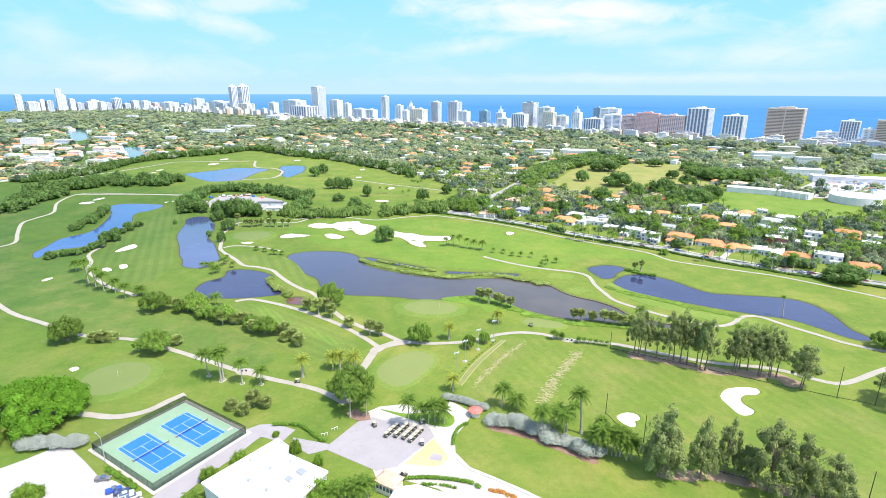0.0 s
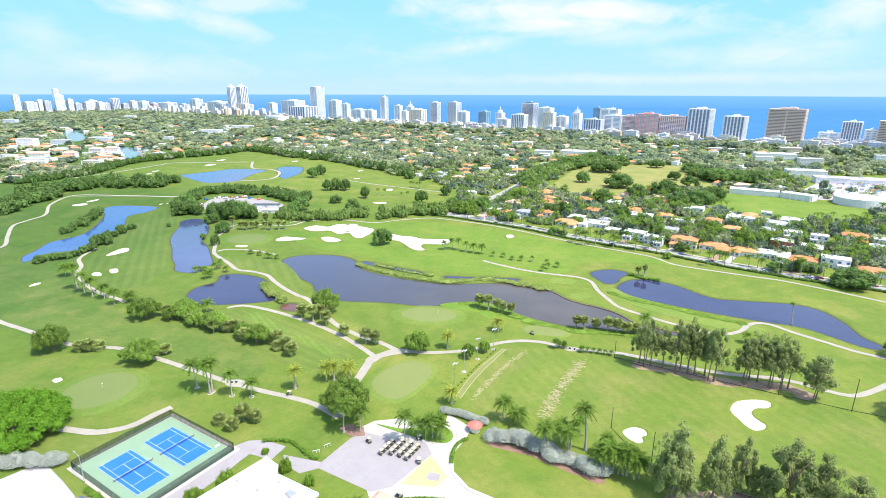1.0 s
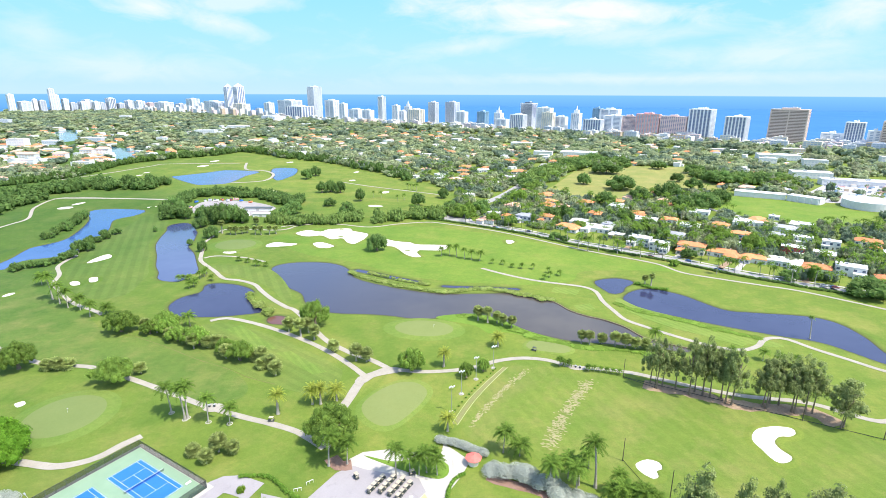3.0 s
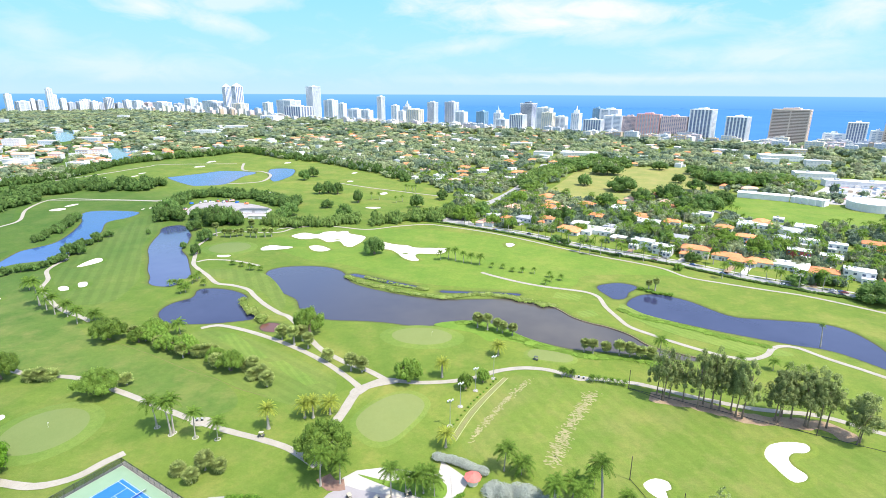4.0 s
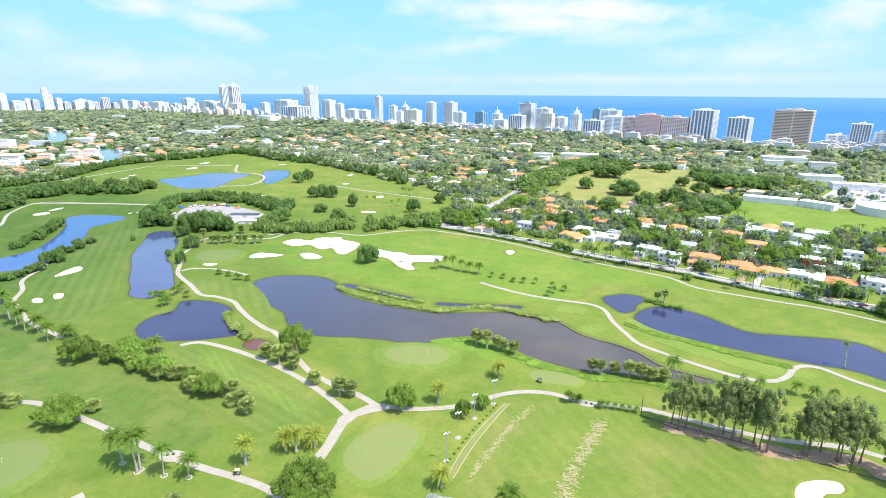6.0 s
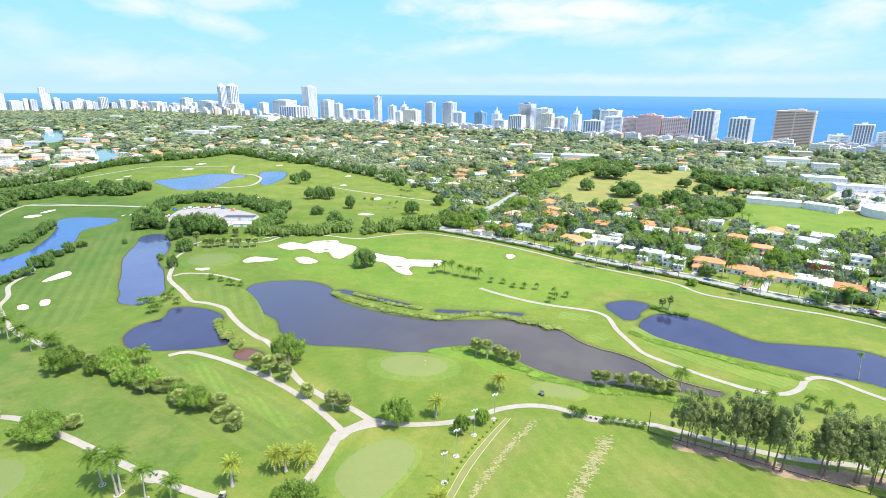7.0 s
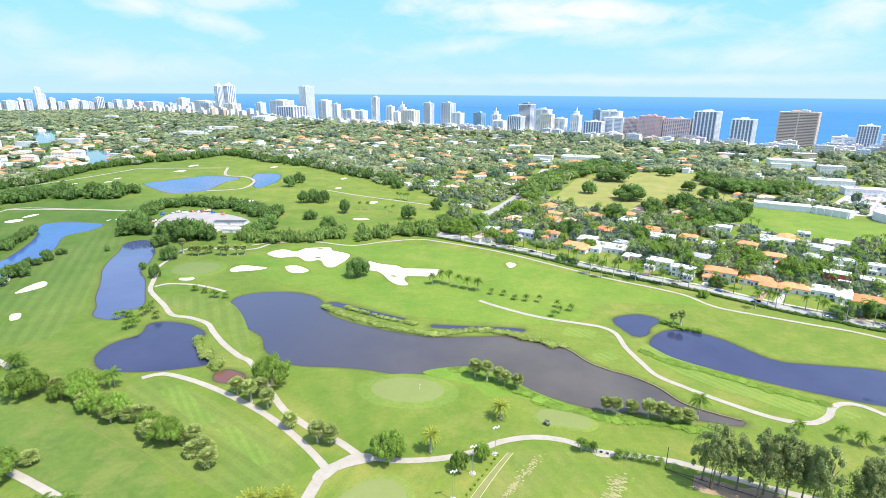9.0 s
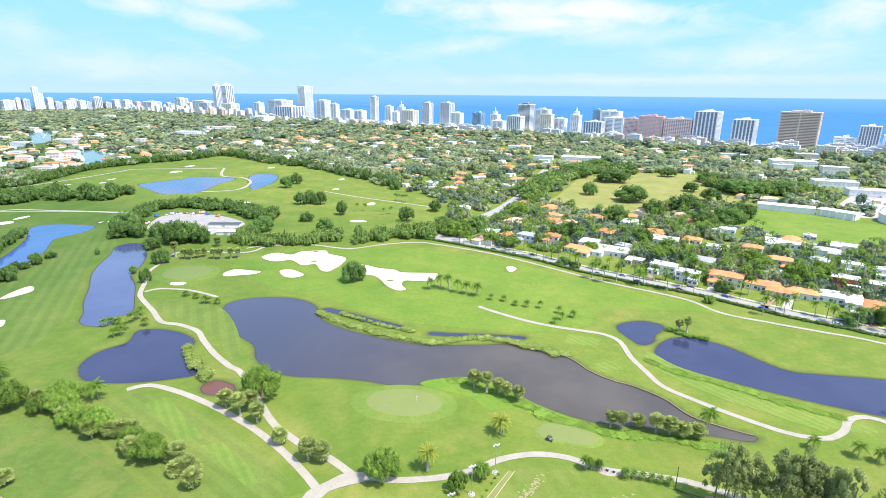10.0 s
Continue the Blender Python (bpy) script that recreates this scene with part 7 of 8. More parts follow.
def house(x, y, w, look_key, turn, wing=1, fine=True):
    wall, roof, storeys, label = HOUSE_LOOKS[look_key]
    d, h = w * 0.62, 3.0 * storeys + 0.6
    e = thing("house", label, "house", at(x, y, turn) @ pose(0, d * 0.9, 0), "houses by the course" if fine else "far houses")
    hw, hd = w / 2, d / 2
    ww, wd = w * 0.42, d * 0.4
    part("wall", box_mesh("wall", M[wall], -hw, -hd, 0, hw, hd, h), None, e)
    sx = wing * (hw - ww / 2)
    hh = min(h, 3.3)
    part("wing_wall", box_mesh("wing_wall", M[wall], sx - ww / 2, -hd - wd, 0, sx + ww / 2, -hd + 0.2, hh - 0.02), None, e)
    if roof == "flat":
        part("roof", box_mesh("roof", M["roof_white"], -hw - 0.25, -hd - 0.25, h, hw + 0.25, hd + 0.25, h + 0.35), None, e)
        part("wing_roof", box_mesh("wing_roof", M["roof_white"], sx - ww / 2 - 0.25, -hd - wd - 0.25, hh, sx + ww / 2 + 0.25, -hd - 0.3, hh + 0.3), None, e)
        if fine:
            part("roof_unit", box_mesh("roof_unit", M["steel"], -hw * 0.4, hd * 0.1, h + 0.35, -hw * 0.4 + 1.6, hd * 0.1 + 1.3, h + 1.5), None, e)
    else:
        part("roof", mesh_poly("roof", *hip_roof(w, d, h, 2.2), M[roof]), None, e)
        v, f = hip_roof(ww, wd * 1.6, hh, 1.7)
        part("wing_roof", mesh_poly("wing_roof", [(p[0] + sx, p[1] - hd - wd * 0.35, p[2]) for p in v], f, M[roof]), None, e)
        if fine:
            part("chimney", box_mesh("chimney", M[wall], hw * 0.3, hd * 0.1, h + 0.5, hw * 0.3 + 0.8, hd * 0.1 + 0.8, h + 2.8), None, e)
    if fine:
        door = part("door", box_mesh("door", M["bark"], -0.55, -0.05, 0, 0.55, 0.05, 2.1), None, e)
        door.location = (-wing * hw * 0.25, -hd - 0.02, 0)
        for s in range(storeys):
            for k in range(max(2, int(w / 4))):
                cx = -hw + 1.6 + (w - 3.2) * k / (max(2, int(w / 4)) - 1)
                if s == 0 and (sx - ww / 2 - 1 < cx < sx + ww / 2 + 1 or abs(cx + wing * hw * 0.25) < 1.6):
                    continue
                o = part("window", FRAME_SLIT, None, e)
                o.location = (cx, -hd - 0.02, 0.9 + 3.1 * s)
        for k in (-1, 1):
            o = part("window", FRAME_SLIT, None, e)
            o.location = (sx + k * ww * 0.24, -hd - wd - 0.02, 0.9)
    return e


for i, (x, y, w, k) in enumerate(HOUSES_NEAR + HOUSES_EAST):
    house(x, y, w, k, -31 + 3 * (i % 3), 1 if i % 2 else -1)
street_line = spline(STREET, False, 1.0)
for i, (x, y, w, k) in enumerate(HOUSES_NEAR[:7]):
    p = np.array((x, y)) + np.array((math.cos(radians(-29)), math.sin(radians(-29)))) * w * (0.3 if i % 2 else -0.3)
    q = street_line[np.argmin(np.hypot(*(street_line - p).T))]
    ribbon("driveway", [tuple(p), tuple((p + q) / 2), tuple(q)], 4.2, 0.058 + 0.004 * (i % 4), M["concrete"] if i % 3 else M["soil"], "pale paved driveway before a house", "driveway")
for i, (x, y, w, k) in enumerate(HOUSES_MID):
    house(x, y, w, k, -20 + 12 * (i % 3), 1 if i % 2 else -1)
FAR_HOMES.sort(key=lambda q: (q[0] - 48) ** 2 + (q[1] + 190) ** 2)
for i, (x, y, w, k, turn) in enumerate(FAR_HOMES[:150]):
    house(x, y, w, k, turn, 1 if i % 2 else -1, False)
# the farthest houses, too small to tell apart
ROWS = {}
for x, y, w, k, turn in FAR_HOMES[150:]:
    wall, roof, storeys, _ = HOUSE_LOOKS[k]
    m, h = at(x, y, turn), 3.3 * storeys + 0.7
    for mat_name, (v, f) in ((wall, (Boxes().add(-w / 2, -w * 0.36, 0, w / 2, w * 0.36, h).v, Boxes().add(0, 0, 0, 1, 1, 1).f)), ("roof_white" if roof == "flat" else roof, (Boxes().add(-w / 2 - 0.3, -w * 0.36 - 0.3, h, w / 2 + 0.3, w * 0.36 + 0.3, h + 0.4).v, Boxes().add(0, 0, 0, 1, 1, 1).f) if roof == "flat" else hip_roof(w, w * 0.72, h, 2.4))):
        b = ROWS.setdefault(mat_name, Boxes())
        n = len(b.v)
        b.v += [tuple(m @ Vector(p)) for p in v]
        b.f += [tuple(n + q for q in t) for t in f]
village = np.random.default_rng(44)
lots = []
while len(lots) < 46:
    x, y = village.uniform(-1100, -560), village.uniform(430, 860)
    if inside([(x, y)], VILLAGE)[0] and not inside([(x, y)], canal)[0] and not inside([(x + 22, y - 28)], canal)[0] and not inside([(x - 22, y + 28)], canal)[0] and min([(x - u) ** 2 + (y - v) ** 2 for u, v in lots] or [1e9]) > 21**2:
        lots.append((x, y))
        house(x, y, village.uniform(13, 26), "opoWOfop"[len(lots) % 8], village.uniform(-20, 20), 1 if len(lots) % 2 else -1, False)
far_houses = thing("far_houses", "pale houses far off among garden trees", "houses", kind="stuff")
for mat_name, b in ROWS.items():
    tagged(part("house_shells", b.mesh("house_shells", M[mat_name]), None, far_houses), kind="stuff")

BLOCK_LOOKS = {"w": ("white", "white commercial building with flat roof"), "o": ("tile", "apartment block with orange tiled roof"), "g": ("grey", "grey office block with window bands"), "t": ("tan", "tan building with window bands")}
for x, y, w, h, k in BLOCKS:
    w, h = (w * 0.7, h * 0.62) if x < 0 else (w * 0.9, h * 0.6)
    wall = "white" if k == "o" else BLOCK_LOOKS[k][0]
    e = thing("building", BLOCK_LOOKS[k][1], "building", at(x, y, -12 if x > 0 else 8), "mid-distance buildings")
    d = max(12, w * 0.5)
    part("core", box_mesh("core", M["grey" if k == "w" else "tan" if k == "o" else "glass_pale"], -w / 2 + 0.3, 0.3, 0, w / 2 - 0.3, d - 0.3, h - 0.2), None, e)
    b = Boxes()
    n = max(1, int(h / 3.6))
    for i in range(n):
        b.add(-w / 2, 0, (i + 0.42) * h / n, w / 2, d, (i + 1) * h / n)
    m = max(2, int(w / 5))
    for i in range(m + 1):
        cx = -w / 2 + 0.7 + (w - 1.4) * i / m
        b.add(cx - 0.9, -0.06, 0, cx + 0.9, d + 0.06, h)
    tagged(part("wall", b.mesh("wall", M[wall]), None, e), kind="stuff")
    if k == "o":
        v, f = hip_roof(w, d, h, 4.0)
        part("roof", mesh_poly("roof", [(p[0], p[1] + d / 2, p[2]) for p in v], f, M["tile_pale"]), None, e)
    else:
        part("roof", box_mesh("roof", M["roof_white"], -w / 2 - 0.3, -0.3, h, w / 2 + 0.3, d + 0.3, h + 0.6), None, e)
        part("roof_unit", box_mesh("roof_unit", M["steel"], -w * 0.2, d * 0.4, h + 0.6, -w * 0.2 + 5, d * 0.4 + 4, h + 2.6), None, e)


# ---- more trees of the course and the meadow ----
for x, y, h, r in MEADOW_TREES:
    plant("broadleaf_tree", "broad dark green tree in the dry meadow", "tree", "leaf_dark", "leaf", x, y, min(h, 19), min(r, 25) * 0.98, "crown", "trees of the meadow")
for x, y, h, r in FAR_TREES:
    plant("broadleaf_tree", "rounded green tree on the far course", "tree", "leaf_dark", "leaf", x, y, min(h * 1.1, 15), min(r, 9) * 0.95, "crown", "trees of the far course")
for x, y, h, r in FAR_PALMS[:8]:
    plant("coconut_palm", "slender palm on the far course", "palm tree", "coconut", "coconut", x, y, h, r * 1.15, "head", "slender palms")
for x, y, h, r in FAR_PALMS[8:]:
    plant("sabal_palm", "fan palm in a row by the bunkers", "palm tree", "sabal", "date", x, y, h, r, "head", "row of fan palms")
for x, y, h, r in POND_PALMS:
    plant("young_palm", "small young palm beside the pond", "palm tree", "coconut", "coconut", x, y, h, r * 1.15, "head", "young palms by the pond")
for x, y, h, r in CLUB_PLANTS:
    plant("coconut_palm", "bushy green palm beside the clubhouse", "palm tree", "coconut", "coconut", x, y, h * 0.8, r * 1.1, "head", "palms by the clubhouse")
for x, y, h, r in CLUB_BUSHES:
    plant("garden_bush", "rounded green bush beside pavement", "bush", "bush", "leaf", x, y, h * 0.9, r * 1.05, "crown", "bushes by the clubhouse")


# ---- driving range: worn strips, net poles, floodlights ----
def worn_strip(name, line, width, rows, seed):
    g, b = np.random.default_rng(seed), Boxes()
    c = spline(line, False, np.linalg.norm(np.subtract(line[-1], line[0])) / rows)
    t = np.gradient(c, axis=0)
    t /= np.linalg.norm(t, axis=1, keepdims=True)
    for p, d in zip(c, t):
        nrm = np.array((-d[1], d[0]))
        for k in range(9):
            o = p + nrm * g.normal() * 0.3 * width + d * g.normal() * 2.0
            l, w = g.uniform(0.2, width * 0.24), g.uniform(0.10, 0.42)
            b.quad(*[(*(o + nrm * l * math.cos(a) * g.uniform(0.7, 1.1) + d * w * math.sin(a)), 0.06 + 0.003 * k) for a in np.arange(0, 6.2, 0.9)])
    tagged(new(name, b.mesh(name, M["divot"])), "tan worn divots across the driving range", "worn turf", kind="stuff")


worn_strip("divot_strip", DIVOTS, 4.6, 52, 1)
worn_strip("divot_strip_north", DIVOTS2, 2.4, 34, 2)

POLE = mesh_tris("pole", *tube([(0, 0, 0, 0.16), (0, 0, 1, 0.11)], 8), M["pole"])
for group, poles in (("range fence by the trees", POLES_NEAR), ("range fence by the path", POLES_FAR)):
    e = thing("range_fence", "tall dark timber poles with thin cables along the driving range", "fence")
    for x, y, h, r in poles:
        o = part("pole", POLE, None, e)
        o.location, o.scale = (x, y, 0), (1, 1, max(h, 9.0))
    for (x0, y0, h0, _), (x1, y1, h1, _) in zip(poles, poles[1:]):
        b = Boxes()
        n = Vector((y1 - y0, x0 - x1, 0)).normalized() * 0.05
        for z in (0.35,):
            b.quad((x0 - n.x, y0 - n.y, z), (x1 - n.x, y1 - n.y, z), (x1 - n.x, y1 - n.y, z + 0.18), (x0 - n.x, y0 - n.y, z + 0.18))
            b.quad((x0 + n.x, y0 + n.y, z), (x1 + n.x, y1 + n.y, z), (x1 + n.x, y1 + n.y, z + 0.18), (x0 + n.x, y0 + n.y, z + 0.18))
        part("net_hem", b.mesh("net_hem", M["dark"]), None, e)


def floodlight(x, y, h, turn, heads=4):
    e = thing("floodlight", "slim pale steel floodlight mast with lamp heads", "floodlight", at(x, y, turn), "range floodlights")
    part("mast", mesh_tris("mast", *tube([(0, 0, 0, 0.16), (0, 0, h, 0.09)], 8), M["steel"]), None, e)
    part("base", mesh_tris("base", *tube([(0, 0, 0, 0.75), (0, 0, 0.35, 0.7)], 12), M["concrete"]), None, e)
    part("crossarm", box_mesh("crossarm", M["steel"], -1.0, -0.06, h - 0.1, 1.0, 0.06, h + 0.05), None, e)
    lamp = box_mesh("lamp_head", M["white"], -0.26, -0.3, -0.28, 0.26, 0.3, 0.28, taper=0.06)
    for k in range(heads):
        o = part("lamp_head", lamp, None, e)
        o.location = (-0.9 + 1.8 * k / max(heads - 1, 1), -0.25, h + (0.35 if k % 2 else -0.05))
        o.rotation_euler.x = 0.5


for x, y, h, r in LAMPS:
    floodlight(x, y, h, 20)
x, y, h, r = COURT_LAMP[0]
e = thing("street_lamp", "slim steel lamp post with a long arm beside the courts", "street lamp", at(x, y, 150))
part("post", mesh_tris("post", *tube([(0, 0, 0, 0.13), (0, 0, 10, 0.08)], 8), M["steel"]), None, e)
part("arm", box_mesh("arm", M["steel"], 0, -0.05, 9.9, 3.6, 0.05, 10.05), None, e)
part("lamp_head", box_mesh("lamp_head", M["steel"], 3.4, -0.22, 9.8, 4.4, 0.22, 10.02, taper=0.04), None, e)


# ---- tennis courts ----
def screen_material(name, cover):
    m, ns, ls, p = node_mat(name)
    p.inputs["Base Color"].default_value = (0.03, 0.04, 0.035, 1)
    p.inputs["Alpha"].default_value = cover
    p.inputs["Roughness"].default_value = 0.8
    return m


M["screen"], M["net"] = screen_material("fence_mesh", 0.42), screen_material("net_mesh", 0.25)
COURT_TURN = -24.5
PAD = at(-65.3, -88.0, COURT_TURN, 0.0)
base = tagged(new("court_pad", box_mesh("court_pad", M["court_green"], -18.6, -17.2, 0.0, 18.6, 17.2, 0.16)), "green acrylic tennis court surface", "tennis court", kind="structure")
base.matrix_basis = PAD
apron = tagged(new("court_kerb", box_mesh("court_kerb", M["concrete"], -20.2, -18.4, 0.0, 20.2, 18.8, 0.13)), "pale concrete strip round the tennis courts", "pavement", kind="structure")
apron.matrix_basis = PAD
LINE_L = box_mesh("line", M["line"], -11.885, -0.045, 0, 11.885, 0.045, 0.006)
LINE_W = box_mesh("line", M["line"], -0.05, -5.485, 0, 0.05, 5.485, 0.006)
LINE_S = box_mesh("line", M["line"], -0.045, -4.115, 0, 0.045, 4.115, 0.006)
LINE_C = box_mesh("line", M["line"], -6.4, -0.045, 0, 6.4, 0.045, 0.006)
for cx, cy in ((-68.35, -94.5), (-62.0, -80.4)):
    e = thing("tennis_court", "blue tennis court with white lines and a net", "tennis court", at(cx, cy, COURT_TURN, 0.165), "tennis courts")
    part("playing_surface", box_mesh("playing_surface", M["court_blue"], -12.0, -5.6, 0, 12.0, 5.6, 0.012), None, e)
    for me, px, py in ((LINE_L, 0, -5.44), (LINE_L, 0, 5.44), (LINE_L, 0, -4.115), (LINE_L, 0, 4.115), (LINE_W, -11.83, 0), (LINE_W, 11.83, 0), (LINE_S, -6.4, 0), (LINE_S, 6.4, 0), (LINE_C, 0, 0)):
        o = part("line", me, None, e)
        o.location = (px, py, 0.014)
    net = part("net", box_mesh("net", M["net"], -0.02, -6.3, 0.05, 0.02, 6.3, 0.95), None, e, "dark net with white tape")
    part("tape", box_mesh("tape", M["line"], -0.025, -6.3, 0.97, 0.025, 6.3, 1.03), None, net)
    for s in (-6.4, 6.4):
        o = part("net_post", mesh_tris("net_post", *tube([(0, 0, 0, 0.06), (0, 0, 1.1, 0.06)], 8), M["dark"]), None, e)
        o.location.y = s


fence = thing("court_fence", "dark mesh fence with steel posts round the tennis courts", "fence", PAD)
POST = mesh_tris("post", *tube([(0, 0, 0, 0.05), (0, 0, 3.2, 0.05)], 6), M["dark"])
hx, hy = 18.75, 17.35
for x0, y0, x1, y1 in ((-hx, -hy, hx, -hy), (hx, -hy, hx, hy), (hx, hy, -hx, hy), (-hx, hy, -hx, -hy)):
    n = 12
    for k in range(n):
        u = k / n
        o = part("post", POST, None, fence)
        o.location = (x0 + (x1 - x0) * u, y0 + (y1 - y0) * u, 0)
    dx, dy = (0.015, 0) if x0 == x1 else (0, 0.015)
    part("mesh_panel", box_mesh("mesh_panel", M["screen"], min(x0, x1) - dx, min(y0, y1) - dy, 0.15, max(x0, x1) + dx, max(y0, y1) + dy, 3.0), None, fence)
    for z in (3.05, 0.12):
        part("rail", box_mesh("rail", M["dark"], min(x0, x1) - 0.03, min(y0, y1) - 0.03, z, max(x0, x1) + 0.03, max(y0, y1) + 0.03, z + 0.07), None, fence)
for x, y, h, r in COCONUT[:5] + LAMPS:
    ring = [(0, 0, 0, 1.15), (0, 0, 0.14, 1.1), (0, 0, 0.14, 0.85), (0, 0, 0.02, 0.8)]
    o = tagged(new("tree_ring", mesh_tris("tree_ring", *tube(ring, 14, False), M["concrete"])), "pale concrete ring set in the grass", "tree ring", "rings in the lawn")
    o.location = (x, y, 0)
clump_line("court_hedge", [(-77, -104.5), (-72, -106.7), (-62, -111)], 1.8, 1.5, 1.2, 0.25, "hedge", "dark green hedge along the court fence", "hedge", 81, 0.25)
clump_line("kerb_hedge", [(-33, -74), (-24, -73), (-16, -78), (-11, -81)], 1.5, 1.2, 1.0, 0.22, "hedge", "low green hedge along a kerb", "hedge", 82, 0.12)


# ---- clubhouse and its yard ----
def prism(name, outline, z0, z1, material):
    n = len(outline)
    c = np.array(outline, float)
    if ((c[:, 0] * np.roll(c[:, 1], -1) - c[:, 1] * np.roll(c[:, 0], -1)).sum()) < 0:
        c = c[::-1]
    v = [(x, y, z0) for x, y in c] + [(x, y, z1) for x, y in c]
    f = [tuple(range(n, 2 * n))] + [(i, (i + 1) % n, n + (i + 1) % n, n + i) for i in range(n)]
    return mesh_poly(name, v, f, material)


def shrink(outline, k):
    c = np.array(outline, float)
    return c.mean(0) + (c - c.mean(0)) * k


club = thing("clubhouse", "low white clubhouse with a broad flat white roof", "building")
part("wall", prism("wall", shrink(CLUB_ROOF, 0.97), 0, 5.7, M["white"]), None, club)
part("roof", prism("roof", CLUB_ROOF, 5.7, 6.0, M["roof_white"]), None, club)
part("roof_field", prism("roof_field", shrink(CLUB_ROOF, 0.965), 6.0, 6.05, M["roof_white"]), None, club)
for i in range(len(CLUB_ROOF)):
    a, b = np.array(CLUB_ROOF[i], float), np.array(CLUB_ROOF[(i + 1) % len(CLUB_ROOF)], float)
    o = part("parapet", box_mesh("parapet", M["white"], 0, -0.15, 0, np.linalg.norm(b - a), 0.15, 0.55), None, club)
    o.location, o.rotation_euler = (a[0], a[1], 6.0), (0, 0, math.atan2(b[1] - a[1], b[0] - a[0]))
for px, py, s in ((-20, -104, 0.6), (-15, -100, 0.5), (-24, -110, 0.7), (-12, -108, 1.2), (-28, -101, 0.5), (-17, -113, 0.6), (-9.5, -104.5, 1.5)):
    o = part("roof_vent", box_mesh("roof_vent", M["steel"], -s, -s * 0.7, 0, s, s * 0.7, 0.5 + 0.4 * s, taper=0.06), None, club)
    o.location, o.rotation_euler.z = (px, py, 6.05), -0.5

px, py = PAVILION[0]
pav = thing("pavilion", "small cream pavilion with orange hipped roof and arches", "building", at(px, py, -22))
part("wall", box_mesh("wall", M["cream"], -3.4, -2.6, 0, 3.4, 2.6, 3.9), None, pav)
part("roof", mesh_poly("roof", *hip_roof(6.8, 5.2, 3.9, 1.9, 0.5), M["tile_pale"]), None, pav)
ARCH = mesh_poly("arch_window", [(-0.5, 0, 0), (0.5, 0, 0), (0.5, 0, 1.1), (0.35, 0, 1.45), (0, 0, 1.6), (-0.35, 0, 1.45), (-0.5, 0, 1.1), (-0.5, 0.3, 0), (0.5, 0.3, 0)], [(0, 1, 2, 3, 4, 5, 6)], M["glass"])
for k in range(5):
    o = part("arch_window", ARCH, None, pav)
    o.location = (-2.6 + 1.3 * k, -2.62, 1.5)
ter = thing("terrace_building", "low white terrace building beside the clubhouse", "building")
part("wall", prism("wall", shrink(TERRACE, 0.95), 0, 3.7, M["white"]), None, ter)
part("roof", prism("roof", TERRACE, 3.7, 4.0, M["roof_white"]), None, ter)
part("roof_light", box_mesh("roof_light", M["glass_pale"], 30, -109, 4.0, 34, -107, 4.5, taper=0.2), None, ter)
px, py = RED_HUT[0]
hut = thing("starter_hut", "small starter hut with a red octagonal roof", "hut", at(px, py, 12))
part("wall", mesh_tris("wall", *tube([(0, 0, 0, 1.8), (0, 0, 2.4, 1.8)], 8), M["cream"]), None, hut)
part("roof", mesh_tris("roof", *tube([(0, 0, 2.4, 2.9), (0, 0, 2.5, 2.9), (0, 0, 3.7, 0.25)], 8), M["hut_red"]), None, hut)
part("finial", mesh_tris("finial", *tube([(0, 0, 3.7, 0.2), (0, 0, 4.2, 0.05)], 6), M["hut_red"]), None, hut)
clump_line("flower_bed", FLOWERS, 1.6, 0.6, 0.6, 0.2, "orange_flowers", "bed of orange flowers by the drive", "flowers", 83, 0.2)
clump_line("bed_shrubs", [(28, -97.5), (33, -97), (38, -98)], 1.2, 0.8, 0.9, 0.2, "hedge", "low mixed shrubs in a bed", "shrub", 84, 0.3)
ribbon("mulch_bed", [(-7, -61), (-3, -64.5), (1, -63.5)], 5.0, 0.12, M["mulch"], "brown mulch bed under palms", "bed")
ribbon("kerb", [(34.2, -55), (35.8, -67), (34.2, -73), (35.6, -81), (41, -88), (50, -92), (62, -98)], 0.4, 0.2, M["concrete"], "pale raised kerb round a lawn", "kerb", lip=0.2)


for k, (x, y) in enumerate([(-12.2, -77.6), (-9.6, -73.9)]):
    e = thing("bicycle_rack", "white tubular steel rack on the lawn", "rack", at(x, y, 25 + 20 * k), "white racks")
    for px in (-1.1, 0.0, 1.1):
        part("post", mesh_tris("post", *tube([(px, 0, 0, 0.06), (px, 0, 1.1, 0.06)], 6), M["line"]), None, e)
    part("rail", box_mesh("rail", M["line"], -1.25, -0.06, 1.08, 1.25, 0.06, 1.2), None, e)
bench = thing("bench", "pale slatted bench inside the court fence", "bench", at(-47.6, -79.3, 66, 0.16))
part("seat", box_mesh("seat", M["white"], -0.9, -0.22, 0.42, 0.9, 0.22, 0.48), None, bench)
part("backrest", box_mesh("backrest", M["white"], -0.9, 0.2, 0.5, 0.9, 0.26, 0.9), None, bench)
for px in (-0.7, 0.7):
    part("leg", box_mesh("leg", M["steel"], px - 0.04, -0.2, 0, px + 0.04, 0.2, 0.42), None, bench)


# ---- golf carts and cars ----


def lathe_x(r, w, n=14):
    v = [(s * w / 2, r * k * math.cos(2 * math.pi * i / n), r * k * math.sin(2 * math.pi * i / n)) for s, k in ((-1, 0.9), (-0.7, 1.0), (0.7, 1.0), (1, 0.9)) for i in range(n)]
    f = [(a * n + i, a * n + (i + 1) % n, (a + 1) * n + (i + 1) % n, (a + 1) * n + i) for a in range(3) for i in range(n)]
    return v, f + [tuple(range(n - 1, -1, -1)), tuple(range(3 * n, 4 * n))]


